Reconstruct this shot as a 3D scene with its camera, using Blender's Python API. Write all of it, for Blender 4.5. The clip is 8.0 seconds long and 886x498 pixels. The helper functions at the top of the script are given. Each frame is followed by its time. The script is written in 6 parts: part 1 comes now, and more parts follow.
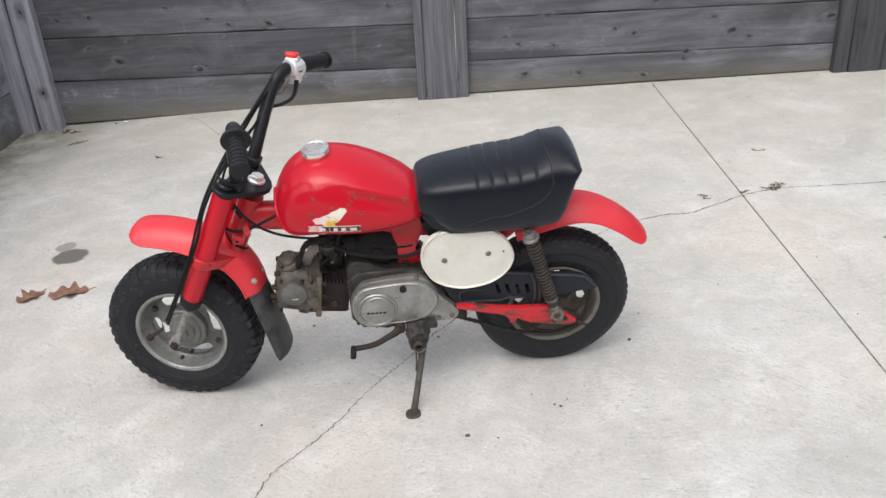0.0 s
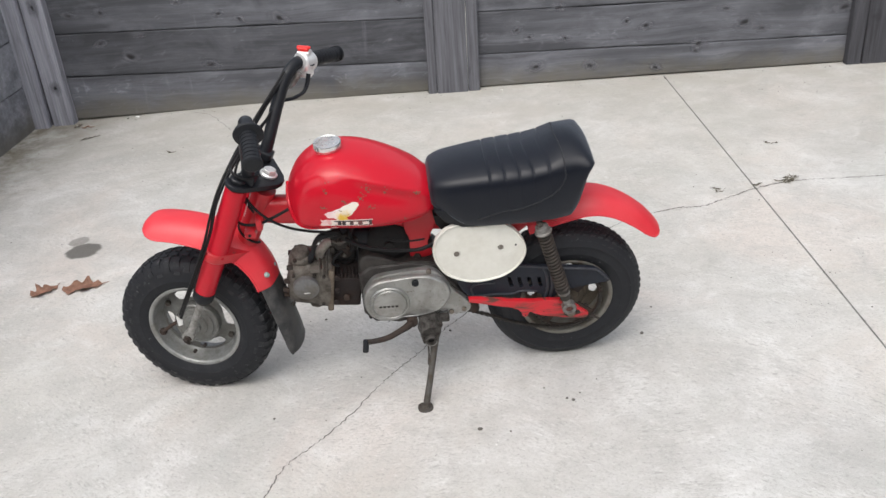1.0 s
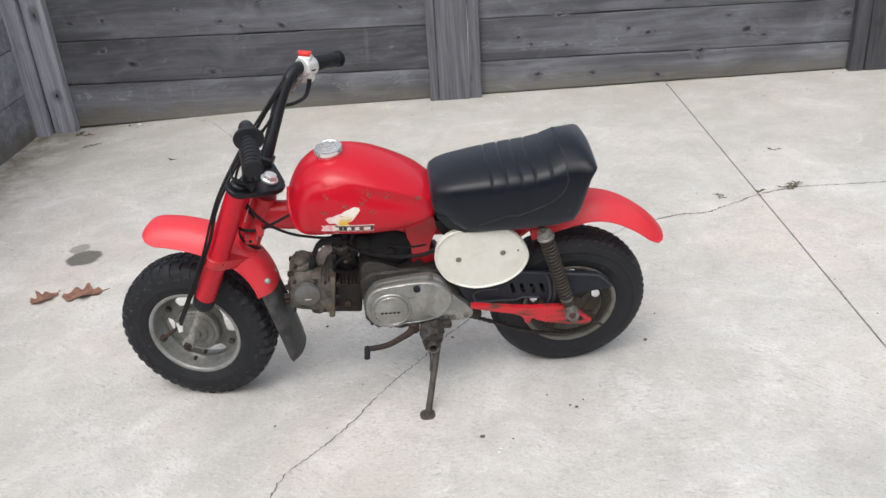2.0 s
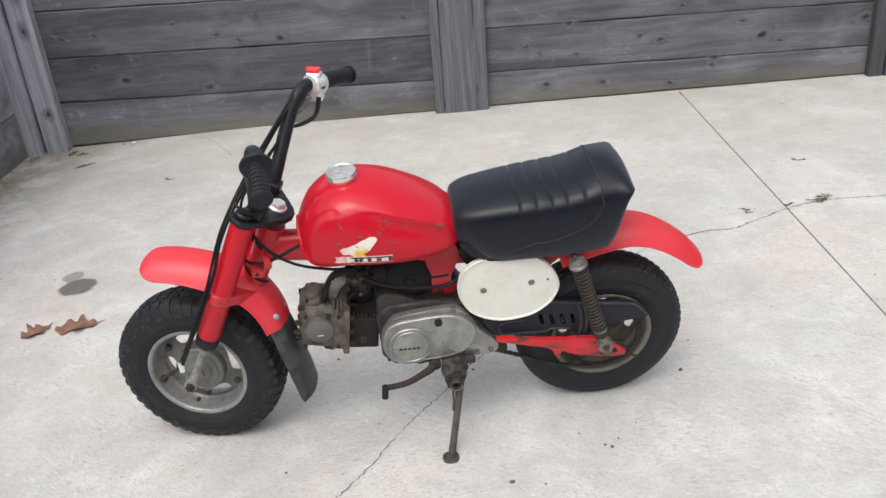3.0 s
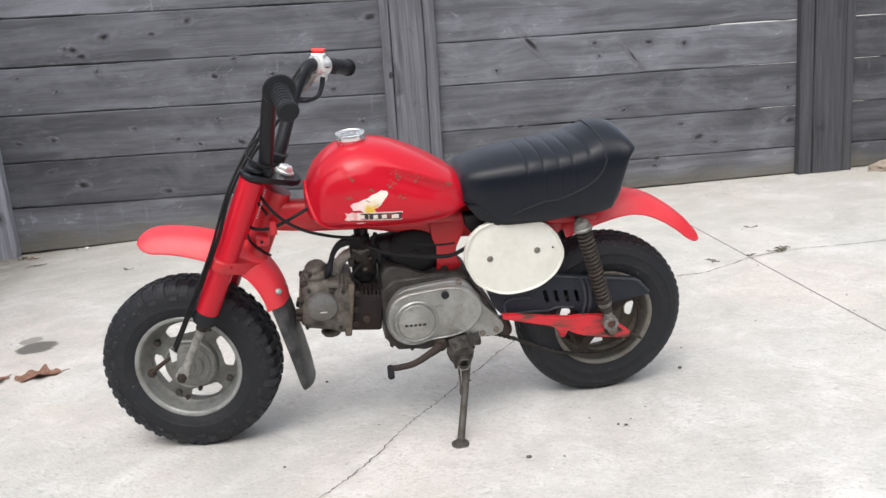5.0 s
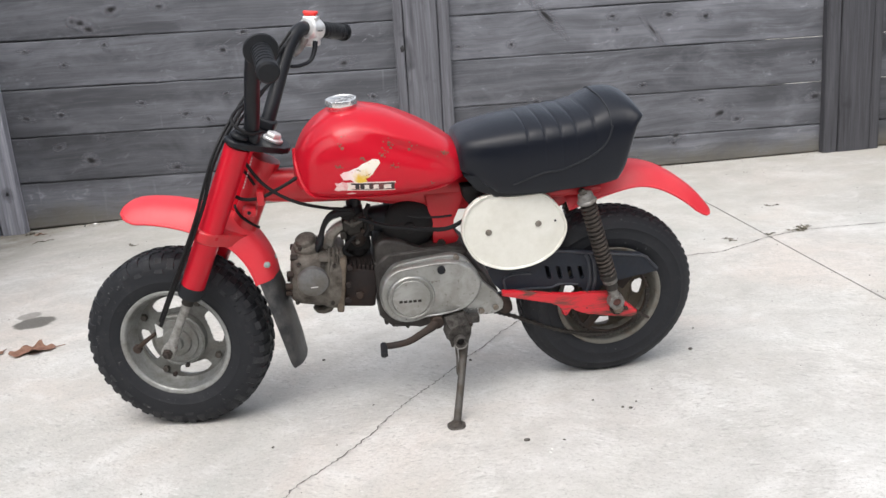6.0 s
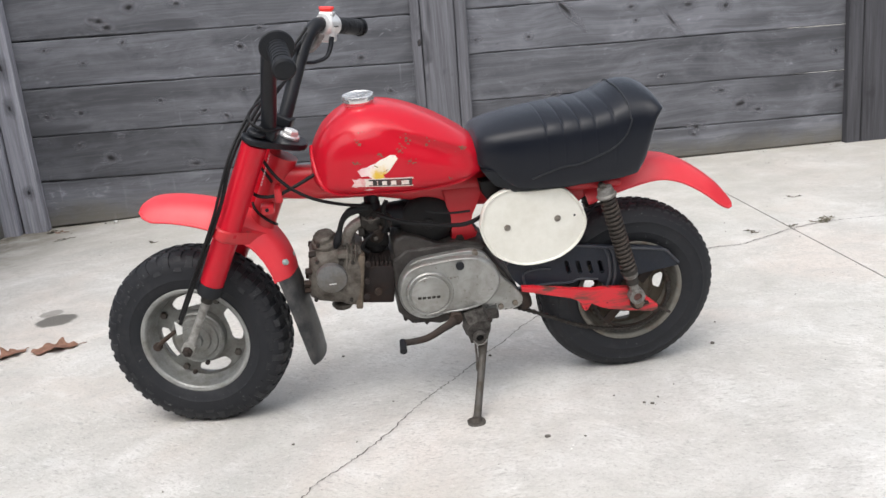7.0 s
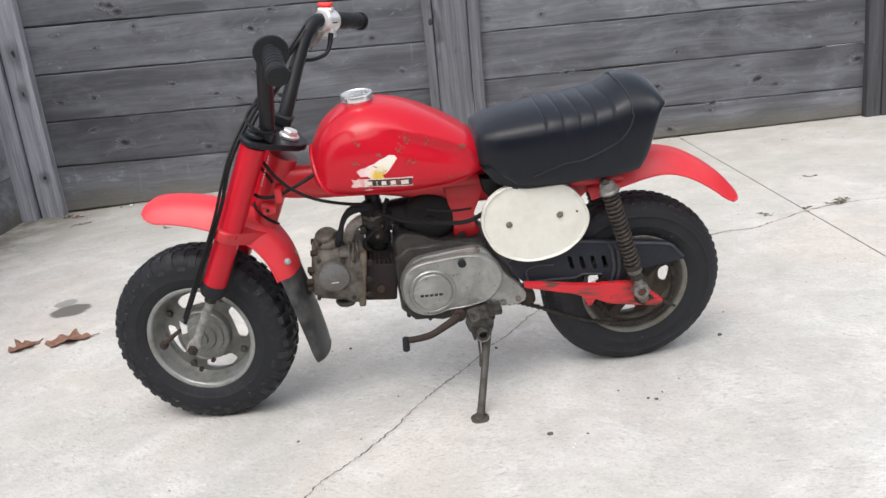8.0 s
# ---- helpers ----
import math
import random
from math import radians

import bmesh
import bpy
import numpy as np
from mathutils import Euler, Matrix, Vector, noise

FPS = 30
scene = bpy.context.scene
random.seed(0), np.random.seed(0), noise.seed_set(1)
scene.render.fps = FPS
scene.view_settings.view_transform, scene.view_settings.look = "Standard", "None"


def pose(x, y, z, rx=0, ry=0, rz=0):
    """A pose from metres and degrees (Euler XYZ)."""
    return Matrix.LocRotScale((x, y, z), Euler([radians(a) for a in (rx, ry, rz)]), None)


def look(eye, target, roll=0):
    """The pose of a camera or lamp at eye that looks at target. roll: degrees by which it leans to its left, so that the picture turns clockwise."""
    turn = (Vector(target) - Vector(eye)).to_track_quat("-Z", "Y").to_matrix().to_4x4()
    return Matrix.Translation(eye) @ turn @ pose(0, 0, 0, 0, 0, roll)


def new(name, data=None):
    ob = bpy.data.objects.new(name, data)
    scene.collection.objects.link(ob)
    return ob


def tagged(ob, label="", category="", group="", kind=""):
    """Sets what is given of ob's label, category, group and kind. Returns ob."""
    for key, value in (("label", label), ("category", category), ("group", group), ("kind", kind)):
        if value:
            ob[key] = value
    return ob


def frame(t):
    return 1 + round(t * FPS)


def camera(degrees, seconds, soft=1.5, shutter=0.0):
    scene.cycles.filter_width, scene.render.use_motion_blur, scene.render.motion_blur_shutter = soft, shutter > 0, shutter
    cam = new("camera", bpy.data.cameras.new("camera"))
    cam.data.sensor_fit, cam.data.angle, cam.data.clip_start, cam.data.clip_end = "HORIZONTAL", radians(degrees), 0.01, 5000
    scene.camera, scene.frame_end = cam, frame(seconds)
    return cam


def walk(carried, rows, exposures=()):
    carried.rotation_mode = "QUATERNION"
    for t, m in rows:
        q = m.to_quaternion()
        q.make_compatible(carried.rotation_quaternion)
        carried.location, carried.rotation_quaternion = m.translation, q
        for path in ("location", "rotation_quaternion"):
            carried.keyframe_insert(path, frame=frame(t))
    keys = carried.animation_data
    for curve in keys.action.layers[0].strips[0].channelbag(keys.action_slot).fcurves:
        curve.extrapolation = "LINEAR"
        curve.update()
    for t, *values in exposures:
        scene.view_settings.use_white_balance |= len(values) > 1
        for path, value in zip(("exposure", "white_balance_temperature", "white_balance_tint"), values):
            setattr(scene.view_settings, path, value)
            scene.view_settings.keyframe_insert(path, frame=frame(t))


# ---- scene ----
cam = camera(53.7, 8.0)
METRES, EYE, TILT, LEAN, TURN = 1.0055, 1.2681, 0.49, 1.23, 0.3
ROWS = [
    (0.0, 0.0000, 0.0000, 0.0000, -1.22, -27.37, 2.35),
    (0.5, -0.0057, 0.0035, -0.0027, -0.84, -27.75, 2.64),
    (1.0, -0.0042, 0.0011, -0.0018, -0.68, -27.73, 2.77),
    (1.2, 0.0023, 0.0014, -0.0035, -0.46, -27.59, 2.82),
    (2.3, -0.0146, 0.0118, -0.0154, -0.78, -27.09, 3.00),
    (2.5, -0.0287, 0.0146, -0.0146, -0.98, -27.07, 3.19),
    (3.0, -0.0577, 0.1644, -0.0396, -1.20, -26.64, 3.58),
    (3.2, -0.0636, 0.2329, -0.0996, -1.04, -25.71, 3.66),
    (3.5, -0.1196, 0.2661, -0.2013, -1.90, -23.50, 3.06),
    (3.7, -0.1439, 0.2268, -0.2865, -2.07, -21.04, 3.13),
    (4.0, -0.1984, 0.1453, -0.3823, -3.62, -17.82, 3.12),
    (4.2, -0.2176, 0.0934, -0.4245, -4.28, -16.20, 3.09),
    (4.5, -0.2501, 0.0446, -0.4514, -5.68, -14.71, 3.13),
    (4.7, -0.2584, 0.0154, -0.4486, -6.31, -14.14, 3.22),
    (5.8, -0.2019, 0.0717, -0.4980, -5.12, -14.40, 3.50),
    (6.0, -0.1943, 0.0897, -0.4983, -4.67, -15.21, 3.33),
    (6.5, -0.2002, 0.1016, -0.4986, -4.05, -15.66, 3.46),
    (7.0, -0.1923, 0.1001, -0.4960, -3.59, -15.59, 4.12),
    (7.5, -0.1650, 0.1032, -0.4926, -3.04, -15.43, 5.13),
    (8.0, -0.1485, 0.1185, -0.4469, -2.36, -17.56, 5.05),
]
walk(cam, [(t, pose(0, 0, EYE, TILT, LEAN, TURN) @ pose(METRES * x, METRES * y, METRES * z, 90 + pitch, roll, yaw)) for t, x, y, z, yaw, pitch, roll in ROWS],
     exposures=[(0.0, -0.20), (2.5, -0.19), (3.5, -0.10), (4.5, 0.04), (6.0, -0.02), (8.0, -0.03)])

# ---------- light ----------
world = bpy.data.worlds.new("sky")
scene.world = world
world.use_nodes = True
wn = world.node_tree.nodes
wl = world.node_tree.links
sky = wn.new("ShaderNodeTexSky")
sky.sky_type = 'NISHITA'
sky.sun_disc = False
sky.sun_elevation = radians(58)
sky.sun_rotation = radians(200)
sky.dust_density = 4.0
pale = wn.new("ShaderNodeHueSaturation")
pale.inputs["Saturation"].default_value = 0.33
wl.new(sky.outputs[0], pale.inputs["Color"])
wl.new(pale.outputs[0], wn["Background"].inputs[0])
wn["Background"].inputs[1].default_value = 0.29
sun = new("sun", bpy.data.lights.new("sun", 'SUN'))
sun.data.energy = 0.85
sun.data.angle = radians(80)
sun.data.color = (1.0, 0.985, 0.965)
sun.matrix_world = look((-0.9, -1.5, 6), (0, 1.8, 0))

# ---------- mesh helpers ----------


def finish(bm, name, mat, parent=None, label="", sharp=35, recalc=True):
    if recalc:
        bmesh.ops.recalc_face_normals(bm, faces=bm.faces)
    me = bpy.data.meshes.new(name)
    bm.to_mesh(me)
    bm.free()
    for p in me.polygons:
        p.use_smooth = True
    me.set_sharp_from_angle(angle=radians(sharp))
    me.materials.append(mat)
    ob = new(name, me)
    if parent:
        ob.parent = parent
    if label:
        ob["label"] = label
    return ob


def part(name, bm, mat, parent, label="", sharp=35):
    return finish(bm, name, mat, parent, label, sharp)


def spline(pts, n=6):
    """Catmull-Rom through the points."""
    p = [Vector(q) for q in pts]
    p = [2 * p[0] - p[1]] + p + [2 * p[-1] - p[-2]]
    out = []
    for i in range(1, len(p) - 2):
        for k in range(n):
            t = k / n
            out.append(0.5 * ((2 * p[i]) + (p[i + 1] - p[i - 1]) * t + (2 * p[i - 1] - 5 * p[i] + 4 * p[i + 1] - p[i + 2]) * t * t
                              + (3 * p[i] - p[i - 1] - 3 * p[i + 1] + p[i + 2]) * t ** 3))
    out.append(p[-2])
    return out


def skin(bm, rings, closed=True, caps=True):
    """Faces between rings of equally many points."""
    vs = [[bm.verts.new(q) for q in r] for r in rings]
    n = len(vs[0])
    for a, b in zip(vs, vs[1:]):
        for i in range(n if closed else n - 1):
            j = (i + 1) % n
            bm.faces.new((a[i], a[j], b[j], b[i]))
    if caps and closed:
        bm.faces.new(vs[0])
        bm.faces.new(vs[-1])
    return vs


def tube(bm, pts, r, seg=10, smooth=6, M=None):
    path = spline(pts, smooth) if smooth > 1 and len(pts) > 2 else [Vector(q) for q in pts]
    n = len(path)
    rings = []
    up = None
    for i, p in enumerate(path):
        d = (path[min(i + 1, n - 1)] - path[max(i - 1, 0)]).normalized()
        if up is None:
            up = d.orthogonal().normalized()
        up = (up - d * up.dot(d)).normalized()
        side = d.cross(up)
        rr = r if not isinstance(r, (list, tuple)) else float(np.interp(i / (n - 1), np.linspace(0, 1, len(r)), r))
        rings.append([p + rr * (math.cos(2 * math.pi * k / seg) * up + math.sin(2 * math.pi * k / seg) * side) for k in range(seg)])
    if M is not None:
        rings = [[M @ q for q in ring] for ring in rings]
    skin(bm, rings)
    return bm


def lathe(bm, prof, seg=48, M=None, closed=False):
    """Turns (radius, height) round the local z axis."""
    rings = []
    for k in range(seg):
        a = 2 * math.pi * k / seg
        ring = [Vector((r * math.cos(a), r * math.sin(a), h)) for r, h in prof]
        rings.append([M @ q for q in ring] if M is not None else ring)
    vs = [[bm.verts.new(q) for q in ring] for ring in rings]
    m = len(prof)
    for k in range(seg):
        a, b = vs[k], vs[(k + 1) % seg]
        for i in range(m if closed else m - 1):
            j = (i + 1) % m
            bm.faces.new((a[i], a[j], b[j], b[i]))
    bmesh.ops.remove_doubles(bm, verts=bm.verts, dist=1e-5)
    return bm


def box(bm, x0, x1, y0, y1, z0, z1, bevel=0.0, M=None, seg=2):
    g = bmesh.ops.create_cube(bm, size=1)
    vs = g["verts"]
    for v in vs:
        v.co = Vector(((x0 + x1) / 2 + v.co.x * (x1 - x0), (y0 + y1) / 2 + v.co.y * (y1 - y0), (z0 + z1) / 2 + v.co.z * (z1 - z0)))
    if bevel:
        es = list({e for v in vs for e in v.link_edges})
        r = bmesh.ops.bevel(bm, geom=es, offset=bevel, segments=seg, affect='EDGES', profile=0.5)
        vs = list({v for f in r["faces"] for v in f.verts} | {v for v in vs if v.is_valid})
    if M is not None:
        for v in vs:
            v.co = M @ v.co
    return bm


def slab(bm, outline, v0, v1, bevel=0.003, axes=(0, 2), M=None, seg=2, round_n=0):
    """A plate with that outline, given in two axes, from v0 to v1 along the third."""
    pts = [tuple(q) for q in outline]
    if round_n:
        ring = [Vector((a, b, 0)) for a, b in pts]
        ring = spline(ring + [ring[0]], round_n)[:-1]
        pts = [(q.x, q.y) for q in ring]
    third = 3 - axes[0] - axes[1]

    def at(q, h):
        c = [0, 0, 0]
        c[axes[0]], c[axes[1]], c[third] = q[0], q[1], h
        return Vector(c)
    a = [bm.verts.new(at(q, v0)) for q in pts]
    b = [bm.verts.new(at(q, v1)) for q in pts]
    f0, f1 = bm.faces.new(a), bm.faces.new(b)
    n = len(pts)
    for i in range(n):
        bm.faces.new((a[i], a[(i + 1) % n], b[(i + 1) % n], b[i]))
    vs = a + b
    if bevel:
        r = bmesh.ops.bevel(bm, geom=list(f0.edges) + list(f1.edges), offset=bevel, segments=seg, affect='EDGES', profile=0.5)
        vs = list({v for f in r["faces"] for v in f.verts} | {v for v in vs if v.is_valid})
    if M is not None:
        for v in vs:
            v.co = M @ v.co
    return bm


def disc(bm, r, h0, h1, M, seg=24, bevel=0.0015):
    """A short cylinder along the local z axis with a soft rim."""
    return lathe(bm, [(0, h0), (r - bevel, h0), (r, h0 + bevel), (r, h1 - bevel), (r - bevel, h1), (0, h1)], seg, M)


def axis(at, to):
    """A pose at one place whose z axis points to another."""
    d = Vector(to) - Vector(at)
    return Matrix.Translation(at) @ d.to_track_quat('Z', 'Y').to_matrix().to_4x4()


def nut(bm, at, to, r=0.008, h=0.006):
    M = axis(at, to)
    return lathe(bm, [(0, 0), (r, 0), (r, h * 0.8), (r * 0.85, h), (0, h)], 6, M)


# ---------- materials ----------


class Mat:
    def __init__(self, name, colour=(0.5, 0.5, 0.5), rough=0.5, metal=0.0, coat=0.0, spec=0.5):
        self.m = bpy.data.materials.new(name)
        self.m.use_nodes = True
        self.n, self.l = self.m.node_tree.nodes, self.m.node_tree.links
        self.b = self.n["Principled BSDF"]
        self.b.inputs["Base Color"].default_value = (*colour, 1)
        self.b.inputs["Roughness"].default_value = rough
        self.b.inputs["Metallic"].default_value = metal
        self.b.inputs["Coat Weight"].default_value = coat
        self.b.inputs["Coat Roughness"].default_value = 0.08
        self.b.inputs["Specular IOR Level"].default_value = spec
        self.coords = self.n.new("ShaderNodeTexCoord").outputs["Object"]

    def mapped(self, scale, vec=None, rand=0.0):
        mp = self.n.new("ShaderNodeMapping")
        mp.inputs["Scale"].default_value = scale
        self.l.new(vec or self.coords, mp.inputs["Vector"])
        if rand:
            info = self.n.new("ShaderNodeObjectInfo")
            mul = self.math('MULTIPLY', info.outputs["Random"], rand)
            self.l.new(mul, mp.inputs["Location"])
        return mp.outputs[0]

    def noise(self, scale, detail=4.0, rough=0.6, vec=None, distort=0.0):
        t = self.n.new("ShaderNodeTexNoise")
        t.inputs["Scale"].default_value = scale
        t.inputs["Detail"].default_value = detail
        t.inputs["Roughness"].default_value = rough
        t.inputs["Distortion"].default_value = distort
        self.l.new(vec or self.coords, t.inputs["Vector"])
        return t.outputs["Fac"]

    def voronoi(self, scale, vec=None, feature='F1', rand=1.0):
        t = self.n.new("ShaderNodeTexVoronoi")
        t.feature = feature
        t.inputs["Scale"].default_value = scale
        t.inputs["Randomness"].default_value = rand
        self.l.new(vec or self.coords, t.inputs["Vector"])
        return t.outputs["Distance"]

    def ramp(self, fac, *stops):
        t = self.n.new("ShaderNodeValToRGB")
        e = t.color_ramp.elements
        while len(e) < len(stops):
            e.new(0.5)
        for el, (p, c) in zip(e, stops):
            el.position = p
            el.color = (*c, 1) if not isinstance(c, (int, float)) else (c, c, c, 1)
        self.l.new(fac, t.inputs[0])
        return t.outputs[0]

    def math(self, op, a, b=0.0):
        t = self.n.new("ShaderNodeMath")
        t.operation = op
        for i, q in enumerate((a, b)):
            if isinstance(q, (int, float)):
                t.inputs[i].default_value = q
            else:
                self.l.new(q, t.inputs[i])
        return t.outputs[0]

    def mix(self, fac, a, b, kind='MIX'):
        t = self.n.new("ShaderNodeMix")
        t.data_type = 'RGBA'
        t.blend_type = kind
        for i, q in ((0, fac), (6, a), (7, b)):
            if isinstance(q, (int, float)):
                t.inputs[i].default_value = q
            elif isinstance(q, tuple):
                t.inputs[i].default_value = (*q, 1)
            else:
                self.l.new(q, t.inputs[i])
        return t.outputs[2]

    def colour(self, out):
        self.l.new(out, self.b.inputs["Base Color"])
        return self

    def rough(self, out):
        self.l.new(out, self.b.inputs["Roughness"])
        return self

    def bump(self, out, strength=0.3, dist=0.002):
        t = self.n.new("ShaderNodeBump")
        t.inputs["Strength"].default_value = strength
        t.inputs["Distance"].default_value = dist
        self.l.new(out, t.inputs["Height"])
        old = self.b.inputs["Normal"]
        if old.is_linked:
            self.l.new(old.links[0].from_socket, t.inputs["Normal"])
        self.l.new(t.outputs[0], old)
        return self

    def random(self):
        return self.n.new("ShaderNodeObjectInfo").outputs["Random"]


def simple(name, colour, rough, metal=0.0, coat=0.0, dirt=None, dirt_amount=0.5, scale=30.0, bump=0.1, spec=0.5):
    """A plain finish with mottled dirt and fine relief."""
    m = Mat(name, colour, rough, metal, coat, spec)
    f1 = m.noise(scale, 6, 0.65)
    f2 = m.noise(scale * 7, 4, 0.6)
    if dirt:
        mask = m.math('MULTIPLY', m.ramp(f1, (0.42, 0.0), (0.68, 1.0)), dirt_amount)
        c = m.mix(mask, colour, dirt)
        c = m.mix(0.35, c, m.ramp(f2, (0.3, 0.35), (0.7, 0.75)), 'SOFT_LIGHT')
        m.colour(c)
        m.rough(m.ramp(mask, (0.0, rough), (1.0, min(1.0, rough + 0.35))))
    if bump:
        m.bump(f2, bump, 0.001)
    return m.m


# glossy red tank paint with chips down to dull primer
m = Mat("red_paint", (0.56, 0.010, 0.026), 0.42, 0, 0.55, spec=0.06)
m.b.inputs["Coat Roughness"].default_value = 0.14
chips = m.ramp(m.noise(34, 6, 0.7, distort=0.6), (0.71, 0.0), (0.735, 1.0))
place = m.ramp(m.noise(7, 2, 0.5), (0.5, 0.0), (0.6, 1.0))
mask = m.math('MULTIPLY', chips, place)
scuff = m.ramp(m.noise(1, 5, 0.7, vec=m.mapped((14, 14, 90))), (0.62, 0.0), (0.8, 0.25))
c = m.mix(scuff, (0.50, 0.0075, 0.021), (0.57, 0.045, 0.055))
m.colour(m.mix(mask, c, (0.16, 0.10, 0.06)))
m.rough(m.ramp(m.noise(9, 5, 0.6), (0.3, 0.38), (0.75, 0.55)))
m.bump(m.noise(60, 3), 0.03, 0.001)
RED = m.m
# faded red plastic of the mudguards
m = Mat("red_plastic", (0.66, 0.03, 0.035), 0.42)
m.colour(m.mix(m.ramp(m.noise(8, 5, 0.6), (0.35, 0.0), (0.7, 0.6)), (0.62, 0.022, 0.036), (0.72, 0.065, 0.075)))
m.bump(m.noise(150, 3), 0.05, 0.0006)
PLASTIC = m.m
# red frame paint, dusty and chipped
m = Mat("red_frame", (0.52, 0.012, 0.015), 0.38, 0, 0.1)
ch = m.ramp(m.noise(45, 6, 0.7), (0.64, 0.0), (0.7, 0.8))
m.colour(m.mix(ch, m.mix(m.ramp(m.noise(12, 5, 0.6), (0.4, 0.0), (0.8, 0.5)), (0.52, 0.012, 0.022), (0.38, 0.03, 0.028)), (0.12, 0.06, 0.04)))
FRAME = m.m
# embossed black vinyl
m = Mat("black_vinyl", (0.0042, 0.0055, 0.0100), 0.34, spec=0.28)
m.b.inputs["Sheen Weight"].default_value = 0.20
m.b.inputs["Sheen Roughness"].default_value = 0.45
m.b.inputs["Sheen Tint"].default_value = (0.75, 0.86, 1.0, 1.0)
m.bump(m.voronoi(700), 0.15, 0.0006)
m.bump(m.noise(14, 3, 0.5), 0.14, 0.003)
m.bump(m.noise(1, 4, 0.55, vec=m.mapped((26, 9, 40)), distort=0.8), 0.16, 0.002)
m.rough(m.ramp(m.noise(16, 4), (0.3, 0.29), (0.7, 0.39)))
VINYL = m.m
# dusty tyre rubber
m = Mat("tyre_rubber", (0.018, 0.018, 0.018), 0.65, spec=0.35)
dust = m.ramp(m.noise(22, 6, 0.7), (0.52, 0.0), (0.85, 0.35))
m.colour(m.mix(dust, (0.0120, 0.0132, 0.0165), (0.060, 0.060, 0.062)))
tc = m.b.inputs["Base Color"].links[0].from_socket
spk = m.math('MULTIPLY', m.ramp(m.noise(130, 4, 0.65), (0.66, 0.0), (0.72, 0.85)), m.ramp(m.noise(11, 3), (0.47, 0.0), (0.60, 1.0)))
m.colour(m.mix(spk, tc, (0.22, 0.22, 0.22)))
m.bump(m.noise(180, 3), 0.15, 0.001)
TYRE = m.m
NEAR_BLACK = simple("near_black", (0.010, 0.0098, 0.0105), 0.55, 0, 0, (0.022, 0.019, 0.017), 0.6, 28, 0.2, 0.2)
CLEAN_STEEL = simple("dull_bright_steel", (0.22, 0.215, 0.205), 0.45, 0.5, 0, (0.075, 0.060, 0.046), 0.9, 48, 0.2)
CRUST = simple("caked_iron", (0.060, 0.055, 0.050), 0.6, 0.3, 0, (0.012, 0.010, 0.008), 0.98, 55, 1.0)
CASE = simple("dusty_crankcase", (0.042, 0.038, 0.035), 0.48, 0.3, 0, (0.018, 0.015, 0.014), 0.85, 30, 0.3)
TAN = simple("tan_stained_alloy", (0.14, 0.112, 0.084), 0.6, 0.25, 0, (0.06, 0.045, 0.032), 0.8, 45, 0.25)
PIPING = simple("worn_vinyl_piping", (0.014, 0.016, 0.020), 0.42, 0, 0, None)
# swingarm paint: red worn through and smeared with brown grime
m = Mat("grimy_red_paint", (0.52, 0.012, 0.015), 0.42, 0, 0.1)
sm = m.ramp(m.noise(1, 5, 0.65, vec=m.mapped((16, 30, 75)), distort=0.5), (0.50, 0.0), (0.63, 0.92))
sp = m.ramp(m.noise(90, 5, 0.65), (0.68, 0.0), (0.74, 0.9))
m.colour(m.mix(sp, m.mix(sm, (0.54, 0.014, 0.024), (0.075, 0.048, 0.035)), (0.05, 0.035, 0.028)))
m.rough(m.ramp(sm, (0.0, 0.35), (1.0, 0.8)))
ARM_PAINT = m.m
RIM = simple("silver_rim_paint", (0.295, 0.30, 0.292), 0.42, 0.5, 0, (0.17, 0.165, 0.145), 0.7, 30, 0.08)
PLATE = simple("dull_plate_paint", (0.195, 0.198, 0.188), 0.48, 0.45, 0, (0.12, 0.11, 0.095), 0.7, 26, 0.08)
RIM_RUSTY = simple("rusty_rim_paint", (0.165, 0.158, 0.138), 0.65, 0.25, 0, (0.105, 0.070, 0.042), 0.9, 16, 0.15)
DIRTY = simple("caked_dirt", (0.105, 0.088, 0.066), 0.85, 0.05, 0, (0.050, 0.038, 0.027), 0.8, 18, 0.3)
m = Mat("dull_cast_alloy", (0.38, 0.385, 0.38), 0.34, 0.7)
smear = m.ramp(m.noise(26, 6, 0.65, distort=0.6), (0.44, 0.0), (0.64, 1.0))
film = m.ramp(m.noise(9, 4, 0.6, distort=0.4), (0.40, 0.0), (0.62, 1.0))
spot = m.ramp(m.noise(120, 4, 0.6), (0.62, 0.0), (0.70, 0.8))
c = m.mix(m.math('MULTIPLY', film, 0.75), (0.42, 0.425, 0.42), (0.25, 0.252, 0.235))
c = m.mix(m.math('MULTIPLY', smear, 0.45), c, (0.19, 0.18, 0.155))
c = m.mix(m.math('MULTIPLY', spot, film), c, (0.12, 0.10, 0.08))
m.colour(c)
m.rough(m.ramp(film, (0.0, 0.24), (1.0, 0.46)))
m.bump(m.noise(210, 4), 0.08, 0.001)
ALLOY = m.m
GRIMY = simple("grimy_alloy", (0.125, 0.112, 0.096), 0.58, 0.25, 0, (0.040, 0.031, 0.024), 0.95, 34, 0.4)
OILY = simple("oily_black_casting", (0.036, 0.032, 0.028), 0.50, 0.15, 0, (0.014, 0.012, 0.011), 0.8, 25, 0.25, 0.3)
GREY_CAST = simple("grey_cast_cap", (0.15, 0.15, 0.15), 0.5, 0.4, 0, (0.12, 0.10, 0.07), 0.6, 26, 0.15)
RUST = simple("rusty_iron", (0.036, 0.030, 0.027), 0.75, 0.2, 0, (0.066, 0.040, 0.028), 0.6, 30, 0.3, 0.25)
